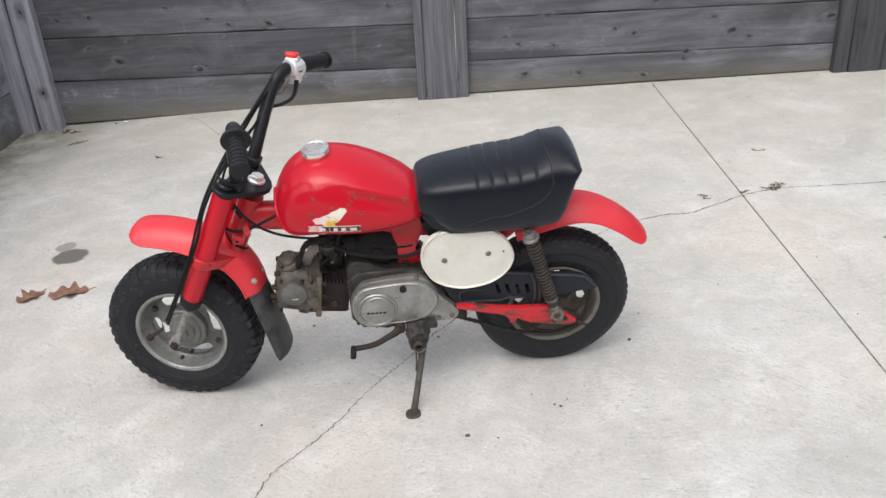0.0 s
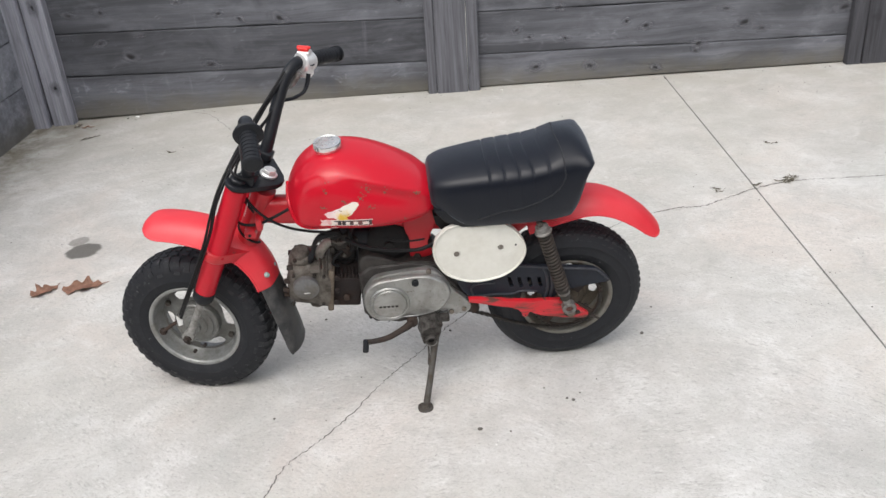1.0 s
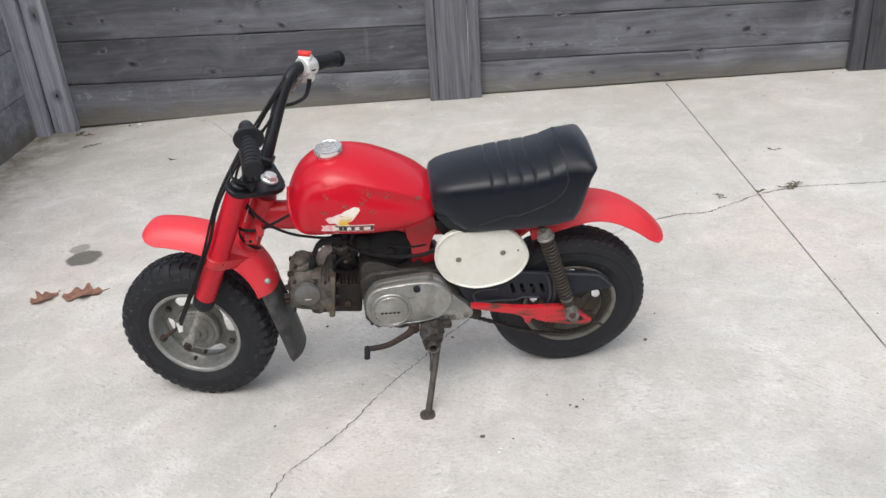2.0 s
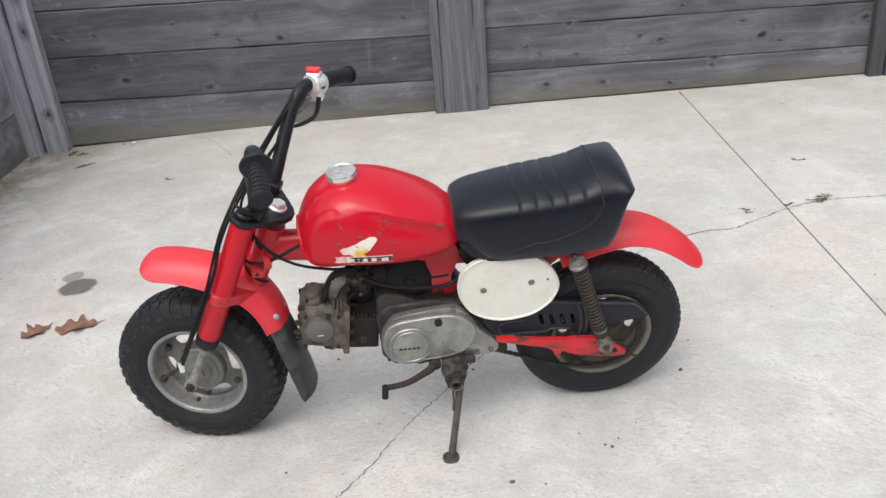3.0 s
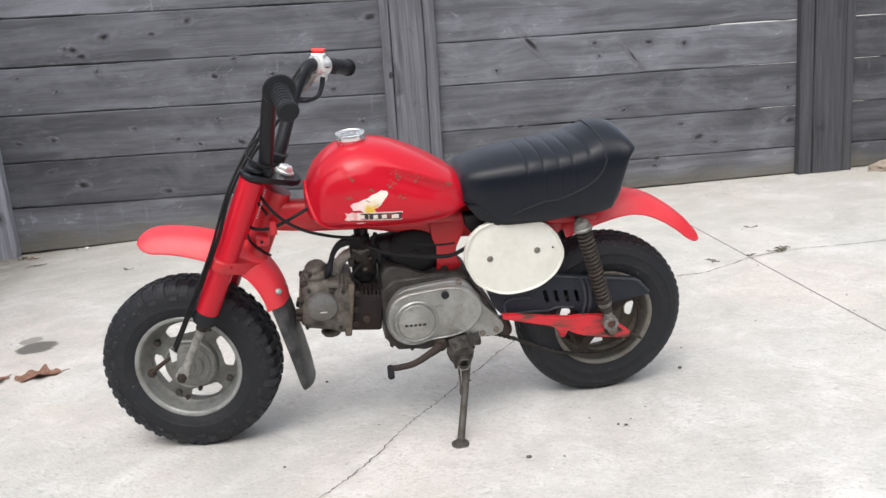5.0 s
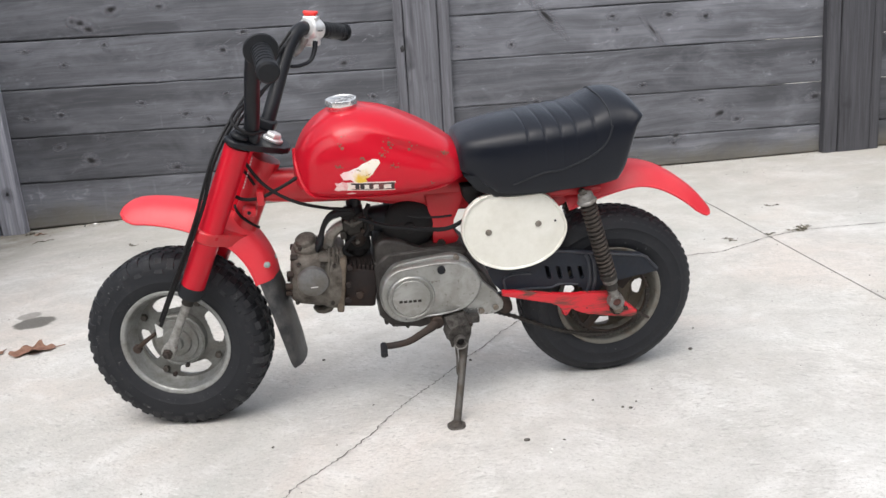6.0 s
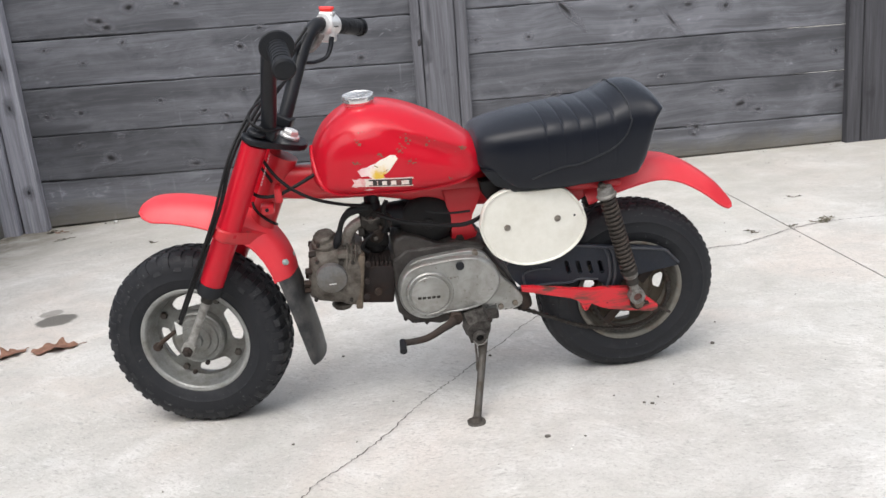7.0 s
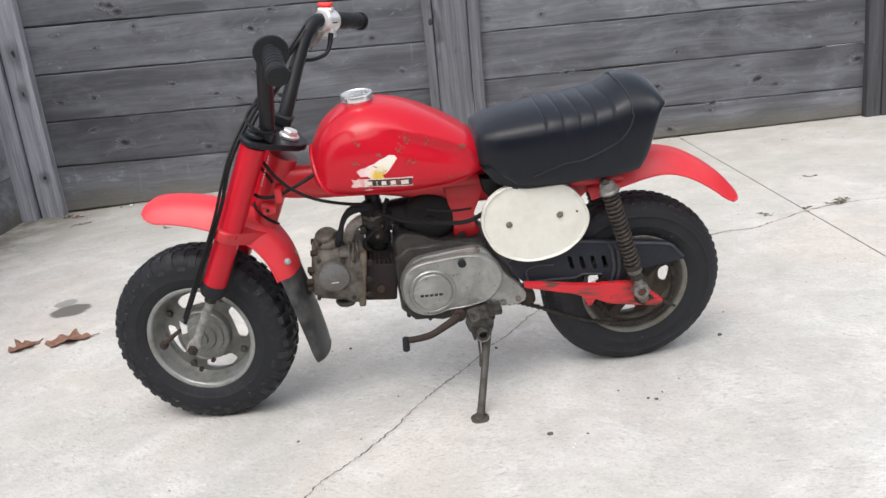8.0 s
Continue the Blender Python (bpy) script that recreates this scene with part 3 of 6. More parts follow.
def board(parent, x0, x1, low, high, y0=FY, y1=FY + 0.038, along_y=None, gap=None, mat=None):
    """One plank between two sloping seams, each a pair of height at 0 and slope."""
    bm = bmesh.new()
    n = 121
    rings = []
    rnd = random.Random(int(1000 * (x0 + 3 * low[0])))
    ph = rnd.uniform(0, 6)
    for i in range(n):
        x = x0 + (x1 - x0) * i / (n - 1)
        gape = math.sin(ph + 5.1 * x) + 0.6 * math.sin(2.3 * ph + 13.7 * x) - 0.35
        g = 0.0008 + 0.0021 * min(max(gape * 5.0, 0.0), 1.0)
        lift = gap[2] if gap and gap[0] < x < gap[1] else 0.0
        za = low[0] + low[1] * x + g + lift
        zb = high[0] + high[1] * x - g
        b = 0.0045
        cup = 0.0015 * math.sin(ph + 1.3 * x)
        sec = [(y0 + cup, za + b), (y0 + cup - 0.001, (za + zb) / 2), (y0 + cup, zb - b), (y0 + b + cup, zb), (y1, zb), (y1, za), (y0 + b + cup, za)]
        rings.append([Vector((x, y, z)) for y, z in sec])
    skin(bm, rings)
    if along_y is not None:
        side = 1 if along_y < 0 else -1
        for v in bm.verts:
            v.co = Vector((along_y - side * (v.co.y - FY), v.co.x, v.co.z))
    return finish(bm, "board", mat or WOOD, parent, sharp=40)


def bay(name, x0, x1, seams, slope, label, along_y=None, low_end=-0.03, gaps={}, tones="", back=()):
    wall = new(name)
    tagged(wall, label, "fence", kind="structure")
    heights = [low_end if isinstance(low_end, tuple) else (low_end, 0.0)] + [(s, slope) for s in seams]
    for k, (a, b) in enumerate(zip(heights, heights[1:])):
        board(wall, x0, x1, a, b, along_y=along_y, gap=gaps.get(k), mat={"p": WOOD_PALE, "d": WOOD_DARK, "s": WOOD_LIT}.get(tones[k:k + 1]))
    # hidden sheets added behind the boards to block light through the gaps
    if back:
        for xa, xb in back:
            bm = bmesh.new()
            box(bm, xa, xb, FY + 0.041, FY + 0.050, -0.03, 1.36)
            finish(bm, "back_lining", WOOD_DARK, wall)
    return wall


upper = [0.985 + 0.207 * i for i in range(3)]
wall_north = bay("wall_north_1", -2.0, -0.035, [0.145, 0.352, 0.562, 0.773] + upper, -0.026, "weathered grey horizontal plank fence bay", gaps={3: (-0.75, -0.5, 0.002)}, tones="pdmmmpppp", back=[(-1.98, -0.04)], low_end=(0.003, 0.013))
wall_north_2 = bay("wall_north_2", 0.065, 1.96, [0.165, 0.367, 0.578, 0.777] + upper, -0.017, "weathered grey horizontal plank fence bay with gaps", gaps={4: (1.50, 1.80, 0.0035), 3: (1.6, 1.66, 0.002)}, tones="pmmpppppp", back=[(0.07, 1.46)], low_end=0.0035)
# all boards use the dark wood, painting in the right corner's shade
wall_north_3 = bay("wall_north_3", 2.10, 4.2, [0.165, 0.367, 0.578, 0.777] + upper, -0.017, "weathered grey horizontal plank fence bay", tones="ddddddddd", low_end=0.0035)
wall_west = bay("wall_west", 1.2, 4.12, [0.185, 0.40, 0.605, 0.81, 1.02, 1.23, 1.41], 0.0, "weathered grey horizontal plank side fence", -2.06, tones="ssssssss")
# unseen side fence, added to shade the right corner
unseen_wall_east = bay("unseen_wall_east", 0.6, 4.12, [0.165, 0.367, 0.578, 0.777] + upper, 0.0, "weathered grey horizontal plank side fence", 3.1)


def upright(parent, name, x0, x1, y0, y1, z0=-0.04, z1=1.43, lean=0.0, mat=None):
    bm = bmesh.new()
    b = 0.004
    rings = []
    for i in range(9):
        z = z0 + (z1 - z0) * i / 8
        dx = lean * z + 0.0015 * math.sin(7 * z + 40 * x0)
        rings.append([Vector((x + dx, y, z)) for x, y in ((x0 + b, y0), (x1 - b, y0), (x1, y0 + b), (x1, y1), (x0, y1), (x0, y0 + b))])
    skin(bm, rings)
    return finish(bm, name, mat or POST_WOOD, parent, sharp=40)


def fence_post(x0, x1, x2, x3, label, lean=0.0, y=4.112, mat=None):
    ob = new("fence_post")
    tagged(ob, label, "fence post", "fence posts", kind="structure")
    upright(ob, "strip", x0, x1 - 0.003, y + 0.004, FY - 0.002, lean=lean, mat=mat)
    upright(ob, "post", x1, x2, y, FY + 0.09, lean=lean, mat=mat)
    upright(ob, "strip", x2 + 0.003, x3, y + 0.006, FY - 0.002, lean=lean, mat=mat)
    return ob


middle_post = fence_post(-0.137, -0.092, 0.056, 0.112, "weathered grey timber post with nailed side strips", lean=0.018)
fence_post(1.868, 1.938, 2.09, 2.14, "dark grey timber post with nailed side strips, shade in its colour", lean=0.005, mat=POST_SHADED)
corner = new("corner_post")
tagged(corner, "weathered grey corner post of two timbers", "fence post", "fence posts", kind="structure")
upright(corner, "post", -2.070, -1.993, 4.075, 4.22, mat=POST_LIT)
upright(corner, "strip", -1.983, -1.880, 4.105, FY - 0.002, mat=POST_LIT)


def knots(wall, places, seed):
    """Dark knots in the planks, slightly proud, with uneven outlines."""
    rnd = random.Random(seed)
    for x, z in places:
        bm = bmesh.new()
        k = rnd.choice((0.55, 0.65, 0.8, 0.95, 1.2))
        mid = bm.verts.new((0, -0.003, 0))
        rings = []
        for rr, y in ((0.007, -0.0015), (0.018, -0.0006), (0.046, -0.0004)):
            rings.append([bm.verts.new((rr * math.cos(2 * math.pi * q / 20), y, rr * math.sin(2 * math.pi * q / 20))) for q in range(20)])
        for q in range(20):
            p = (q + 1) % 20
            bm.faces.new((mid, rings[0][q], rings[0][p]))
            for a, b in zip(rings, rings[1:]):
                bm.faces.new((a[q], b[q], b[p], a[p]))
        ob = finish(bm, "knot", KNOT, wall, sharp=60)
        ob.matrix_world = Matrix.Translation((x, FY - 0.0026, z)) @ Matrix.Rotation(rnd.uniform(-0.4, 0.4), 4, 'Y') @ Matrix.Diagonal((k * rnd.uniform(1.0, 1.6), 1, k * rnd.uniform(0.6, 0.9), 1))


def post_knot(owner, x, z, w, h):
    """A dark torn knot on the edge of a post strip."""
    bm = bmesh.new()
    rnd = random.Random(int(z * 100))
    rings = [[bm.verts.new((x + w * k * rnd.uniform(0.75, 1.2) * math.cos(a), 4.1135 + dy, z + h * k * rnd.uniform(0.7, 1.2) * math.sin(a))) for a in [2 * math.pi * q / 12 for q in range(12)]] for k, dy in ((1.0, 0.0015), (0.5, -0.0010))]
    for q in range(12):
        bm.faces.new((rings[0][q], rings[0][(q + 1) % 12], rings[1][(q + 1) % 12], rings[1][q]))
    bm.faces.new(rings[1])
    finish(bm, "knot", KNOT_DARK, owner, sharp=60)


knots(wall_north, [(-1.746, 0.774), (-1.590, 0.702), (-1.402, 0.776), (-1.142, 0.920), (-1.349, 0.916), (-1.521, 0.883), (-1.456, 0.846), (-0.974, 0.965), (-0.794, 0.782), (-0.892, 0.712), (-0.627, 0.703), (-1.281, 0.509)], 1)
knots(wall_north, [(-0.900, 0.522), (-1.093, 0.446), (-0.997, 0.414), (-0.813, 0.408), (-1.793, 0.484), (-1.643, 0.489), (-1.483, 0.369), (-1.674, 0.345), (-1.545, 0.275), (-1.171, 0.209), (-0.167, 0.917), (-0.245, 0.451)], 2)
knots(wall_north_2, [(0.403, 0.630), (0.878, 0.716), (1.309, 0.683), (1.140, 0.701), (1.828, 0.430), (1.284, 0.301), (1.379, 0.232), (1.461, 0.198), (1.167, 0.144), (1.153, 0.109), (0.303, 0.268), (0.499, 0.36)], 3)
knots(wall_north_2, [(0.163, 0.637), (0.895, 0.656), (1.008, 0.394), (0.359, 0.232), (0.529, 0.215), (0.819, 0.274), (0.911, 0.246), (0.389, 0.087), (0.649, 0.075), (0.965, 0.043), (1.838, 0.270)], 4)


def scar(wall, x, z, length, width, tilt, y=FY - 0.0030):
    """A long dark branch scar in a plank, fading into the grain."""
    bm = bmesh.new()
    mid = bm.verts.new((0, -0.002, 0))
    rings = [[bm.verts.new((rr * math.cos(2 * math.pi * q / 24), y, rr * math.sin(2 * math.pi * q / 24))) for q in range(24)] for rr, y in ((0.007, -0.0012), (0.018, -0.0006), (0.046, -0.0004))]
    for q in range(24):
        p = (q + 1) % 24
        bm.faces.new((mid, rings[0][q], rings[0][p]))
        for a, b in zip(rings, rings[1:]):
            bm.faces.new((a[q], b[q], b[p], a[p]))
    ob = finish(bm, "branch_scar", KNOT, wall, sharp=60)
    ob.matrix_world = Matrix.Translation((x, y, z)) @ Matrix.Rotation(radians(tilt), 4, 'Y') @ Matrix.Diagonal((length / 0.03, 1, width / 0.03, 1))


scar(wall_north_2, 0.575, 0.735, 0.110, 0.022, 48)
scar(wall_north_2, 1.06, 0.640, 0.080, 0.014, 52)
scar(wall_north, -1.345, 0.925, 0.060, 0.030, -10)
scar(wall_north, -1.49, 0.875, 0.050, 0.028, 12)
scar(wall_north, -0.36, 0.610, 0.055, 0.026, -14)
post_knot(middle_post, -0.093, 0.649, 0.011, 0.016)
for x, z, w, h in ((-1.925, 0.718, 0.030, 0.055), (-1.925, 0.545, 0.022, 0.040), (-1.922, 0.160, 0.024, 0.030)):
    scar(corner, x, z, h, w, 84, 4.1020)

# unseen dark wall added behind the camera to shape reflections; closes the yard
reflection_wall = new("unseen_wall_south")
tagged(reflection_wall, "unseen plain dark grey clapboard wall added behind the camera", "wall", kind="structure")
SIDING = simple("dark_siding", (0.095, 0.095, 0.10), 0.7, 0, 0, (0.07, 0.07, 0.072), 0.6, 2.0, 0.1)
for k in range(17):
    bm = bmesh.new()
    z = 0.2 * k - 0.02
    rings = [[Vector((x, y, zz)) for y, zz in ((-4.5, z), (-4.486, z), (-4.5, z + 0.205), (-4.52, z + 0.205), (-4.52, z))] for x in (-9.0, 9.0)]
    skin(bm, rings)
    finish(bm, "clapboard", SIDING, reflection_wall)

# ---------- mini bike ----------
bike = new("mini_motorcycle")
bike.matrix_world = pose(0.219, 1.889, 0.001, -9.3, 0, 184.47)
tagged(bike, "small red off-road mini motorcycle leaning on its side stand", "motorcycle")

STEER = Matrix.Translation((0.639, 0, 0.597)) @ Matrix.Rotation(radians(-25), 4, 'Y') @ Matrix.Rotation(radians(-14), 4, 'Z')
TO_Y = Matrix.Rotation(radians(-90), 4, 'X')   # local z along +y
AXLE_F = STEER @ Matrix.Translation((0.0510, -0.021, -0.4770))
AXLE_R = Matrix.Translation((-0.004, 0, 0.187))


def wheel(name, M, rim_mat, knobby, label, off):
    """tyre with tread, rim with windows, hub; axis along the local y."""
    top = new(name)
    top.parent = bike
    top["label"] = label
    R = 0.187
    A = M @ TO_Y
    prof = []
    if knobby:
        half = [(0.104, 0.034), (0.112, 0.041), (0.128, 0.0472), (0.1325, 0.0478), (0.1335, 0.0486), (0.1350, 0.0480), (0.148, 0.0485), (0.163, 0.0468), (0.1755, 0.041), (0.1812, 0.031), (0.1830, 0.012)]
    else:
        half = [(0.104, 0.034), (0.112, 0.040), (0.128, 0.0452), (0.1335, 0.0462), (0.1345, 0.0468), (0.1360, 0.0462), (0.148, 0.0468), (0.1560, 0.0466), (0.1570, 0.0474), (0.1585, 0.0462), (0.163, 0.0445), (0.1755, 0.0385), (0.1835, 0.027), (0.1868, 0.010)]
    prof = [(r, h) for r, h in half] + [(r, -h) for r, h in reversed(half)]
    bm = bmesh.new()
    lathe(bm, prof, 96, A)
    tyre = part("tyre", bm, TYRE, top, "black off-road tyre with dusty sidewall", 50)

    bm = bmesh.new()

    def block(a0, a1, y0, y1, r0a, r1a, r0b, r1b, shift=0.0):
        """A lug between two angles and two widths; base and top radius at each width; top drawn in."""
        s = 0.30 if knobby else 0.24
        am = (a0 + a1) / 2
        ym = (y0 + y1) / 2
        pts = []
        for top_side in (0, 1):
            k = s if top_side else 0
            for a, y, rb, rt in ((a0, y0, r0a, r1a), (a1, y0, r0a, r1a), (a1, y1, r0b, r1b), (a0, y1, r0b, r1b)):
                aa = a + (am - a) * k + shift * (y - y0) / max(abs(y1 - y0), 1e-4)
                yy = y + (ym - y) * k
                r = rt if top_side else rb
                pts.append(bm.verts.new(A @ Vector((r * math.cos(aa), r * math.sin(aa), yy))))
        for f in ((3, 2, 1, 0), (4, 5, 6, 7), (0, 1, 5, 4), (1, 2, 6, 5), (2, 3, 7, 6), (3, 0, 4, 7)):
            bm.faces.new([pts[i] for i in f])
    if knobby:
        n = 44
        w = 2 * math.pi / n
        for k in range(n):
            a = k * w
            for s in (1, -1):
                block(a, a + 0.78 * w, s * 0.019, s * 0.042, 0.176, 0.1862, 0.170, 0.1805)
                if k % 2 == 0:
                    block(a - 0.04 * w, a + 0.78 * w, s * 0.038, s * 0.0495, 0.170, 0.1805, 0.152, 0.158)
                else:
                    block(a, a + 0.72 * w, s * 0.038, s * 0.0485, 0.170, 0.1795, 0.160, 0.1665)
                block(a + 0.5 * w, a + 1.22 * w, s * 0.004, s * 0.018, 0.178, 0.1868, 0.177, 0.1868)
    else:
        n = 58
        w = 2 * math.pi / n
        for k in range(n):
            a = k * w
            for s in (1, -1):
                block(a, a + 0.72 * w, s * 0.029, s * 0.043, 0.176, 0.1825, 0.165, 0.1700, 0.4 * w)
                block(a + 0.45 * w, a + 1.2 * w, s * 0.016, s * 0.027, 0.180, 0.1875, 0.177, 0.1855, 0.3 * w)
                block(a, a + 0.75 * w, s * 0.003, s * 0.014, 0.182, 0.189, 0.180, 0.188, 0.3 * w)
    ob = finish(bm, "tread", TREAD, tyre, "raised black rubber lugs", 30)

    bm = bmesh.new()
    lip = [(0.098, -0.028), (0.103, -0.034), (0.109, -0.042), (0.1115, -0.042), (0.1125, -0.040), (0.107, -0.030), (0.1015, -0.02),
           (0.1015, 0.02), (0.107, 0.030), (0.1125, 0.040), (0.1125, 0.0425), (0.110, 0.0435), (0.105, 0.042), (0.1025, 0.039), (0.101, 0.028), (0.0990, 0.014), (0.0965, 0.007), (0.093, 0.0035), (0.093, -0.001), (0.097, -0.005)]
    lathe(bm, lip, 72, A, True)
    rim = part("rim", bm, rim_mat, top, "pressed steel rim", 30)
    # plate with four windows
    bm = bmesh.new()
    seg = 240
    radii = [0.040 + 0.0545 * i / 34 for i in range(35)]
    vs = {}

    def vert(i, k):
        k %= seg
        if (i, k) not in vs:
            a = 2 * math.pi * k / seg
            h = 0.008 - 0.006 * (radii[i] - 0.04) / 0.05
            vs[i, k] = bm.verts.new(A @ Vector((radii[i] * math.cos(a), radii[i] * math.sin(a), h)))
        return vs[i, k]
    for i in range(len(radii) - 1):
        rm = (radii[i] + radii[i + 1]) / 2
        for k in range(seg):
            a = (2 * math.pi * (k + 0.5) / seg + off) % (math.pi / 2)
            across = abs(a - math.pi / 4) * rm / (0.026 + 0.55 * (rm - 0.06)) * (1.0 if knobby else 2.1)
            if across ** 3 + (abs(rm - 0.0755) / 0.0128) ** 3 < 1:
                continue
            bm.faces.new((vert(i, k), vert(i, k + 1), vert(i + 1, k + 1), vert(i + 1, k)))
    bmesh.ops.recalc_face_normals(bm, faces=bm.faces)
    bmesh.ops.solidify(bm, geom=bm.faces, thickness=0.003)
    finish(bm, "wheel_plate", PLATE if knobby else DIRTY, rim, "slotted wheel plate", 30)
    for k in range(4):
        a = k * math.pi / 2 - off
        bm = bmesh.new()
        p = A @ Vector((0.0835 * math.cos(a), 0.0835 * math.sin(a), 0.003))
        q = A @ Vector((0.0835 * math.cos(a), 0.0835 * math.sin(a), 0.05))
        nut(bm, p, q, 0.0075, 0.008)
        part("rim_bolt", bm, STAND_STEEL, rim)
    bm = bmesh.new()
    lathe(bm, [(0, -0.040), (0.030, -0.040), (0.045, -0.030), (0.053, -0.015), (0.055, 0.015), (0.055, 0.026), (0.052, 0.029), (0.0505, 0.0285), (0.049, 0.0265), (0.044, 0.027), (0.042, 0.031), (0.040, 0.0315), (0.030, 0.032), (0.028, 0.036), (0.024, 0.038), (0.016, 0.039), (0.014, 0.046), (0, 0.046)], 48, A)
    part("hub", bm, DIRTY if not knobby else PLATE, top, "stepped drum hub", 25)
    return top


wheel("front_wheel", AXLE_F, RIM, True, "front wheel with knobbly tyre and silver rim", radians(6))
wheel("rear_wheel", AXLE_R, RIM_RUSTY, False, "rear wheel with block tread tyre and rusty rim", radians(47))

# front fork
fork = new("front_fork")
fork.parent = bike
fork["label"] = "red telescopic front fork turned to its right"
for s in (1, -1):
    y = 0.070 * s
    bm = bmesh.new()
    lathe(bm, [(0.0, -0.03), (0.0235, -0.03), (0.0235, -0.20), (0.0245, -0.203), (0.0245, -0.209), (0.0235, -0.212), (0.0225, -0.318), (0.0215, -0.322), (0, -0.322)], 32, STEER @ Matrix.Translation((0.043, y, 0)))
    part("fork_tube", bm, RED, fork, "glossy red upper fork tube", 30)
    bm = bmesh.new()
    lathe(bm, [(0, -0.318), (0.0235, -0.318), (0.0245, -0.323), (0.0238, -0.338), (0.0215, -0.343), (0.0145, -0.345), (0, -0.345)], 32, STEER @ Matrix.Translation((0.043, y, 0)))
    part("dust_seal", bm, BLACK_RUBBER, fork, "black rubber seal", 30)
    bm = bmesh.new()
    ya = y - 0.013 * s
    tube(bm, [(0.044, ya, -0.335), (0.0455, ya, -0.366)], 0.0118, 18, 1, STEER)
    part("fork_slider", bm, OILY, fork, "dark fork slider", 40)
    bm = bmesh.new()
    tube(bm, [(0.0455, ya, -0.352), (0.0475, ya, -0.415), (0.0490, ya, -0.470)], [0.0092, 0.0082, 0.0098], 16, 4, STEER)
    slab(bm, [(0.0370, -0.464), (0.0450, -0.458), (0.0560, -0.458), (0.0625, -0.466), (0.0640, -0.480), (0.0590, -0.491), (0.0430, -0.492), (0.0365, -0.482)], ya - 0.009, ya + 0.009, 0.0035, (0, 2), STEER, 3)
    part("axle_lug", bm, LUG, fork, "tarnished pale axle lug", 40)
    bm = bmesh.new()
    a = STEER @ Vector((0.0495, y - 0.006 * s, -0.478))
    nut(bm, a, STEER @ Vector((0.0495, y + 0.1 * s, -0.478)), 0.0105, 0.009)
    disc(bm, 0.005, 0, 0.014, axis(a, STEER @ Vector((0.0495, y + 0.1 * s, -0.478))), 12, 0.001)
    part("axle_nut", bm, RUST, fork)
    bm = bmesh.new()
    disc(bm, 0.0175, -0.014, -0.004, STEER @ Matrix.Translation((0.045, 0.073 * s, 0)), 24, 0.003)
    nut(bm, STEER @ Vector((0.045, 0.073 * s, -0.005)), STEER @ Vector((0.045, 0.073 * s, 1)), 0.010, 0.004)
    part("fork_cap", bm, BLACK_METAL, fork, "black fork cap")
# brake arm and tab on the front hub
bm = bmesh.new()
tube(bm, [(0.114, 0.045, -0.505), (0.102, 0.048, -0.480), (0.088, 0.049, -0.456)], [0.0038, 0.0048, 0.0036], 8, 4, STEER)
disc(bm, 0.009, 0.036, 0.046, STEER @ Matrix.Translation((0.114, 0, -0.507)) @ TO_Y, 16)
part("brake_arm", bm, RUST, fork, "rusty front brake arm")
bm = bmesh.new()
slab(bm, [(0.093, -0.432), (0.075, -0.436), (0.071, -0.450), (0.080, -0.458)], 0.056, 0.059, 0.0006, (0, 2), STEER)
part("cable_tab", bm, SILVER, fork, "bright metal cable tab")
for x, z in ((0.012, -0.505), (0.03, -0.535)):
    bm = bmesh.new()
    nut(bm, STEER @ Vector((x, 0.030, z)), STEER @ Vector((x, 1, z)), 0.0048, 0.008)
    part("hub_bolt", bm, RUST, fork)

# triple clamps
bm = bmesh.new()
tri = [(-0.035, 0.0), (-0.030, 0.02), (0.025, 0.088), (0.045, 0.099), (0.064, 0.090), (0.068, 0.07), (0.050, 0.040), (0.046, 0.0),
       (0.050, -0.040), (0.068, -0.07), (0.064, -0.090), (0.045, -0.099), (0.025, -0.088), (-0.030, -0.02)]
slab(bm, tri, -0.027, -0.0155, 0.004, (0, 1), STEER, 3, 3)
top_yoke = part("top_yoke", bm, BLACK_METAL, fork, "black top yoke")
bm = bmesh.new()
slab(bm, [(x * 0.98 + 0.002, y) for x, y in tri], -0.222, -0.198, 0.005, (0, 1), STEER, 3, 3)
part("bottom_yoke", bm, FRAME, fork, "red bottom yoke")
bm = bmesh.new()
nut(bm, STEER @ Vector((0, 0, -0.015)), STEER @ Vector((0, 0, 1)), 0.0150, 0.015)
disc(bm, 0.019, -0.016, -0.009, STEER, 24)
part("stem_nut", bm, CHROME, fork, "chrome steering stem nut")
for s in (1, -1):
    bm = bmesh.new()
    box(bm, 0.012, 0.048, s * 0.058 - 0.016, s * 0.058 + 0.016, -0.016, 0.006, 0.005, STEER, 3)
    part("bar_clamp", bm, BLACK_METAL, fork)

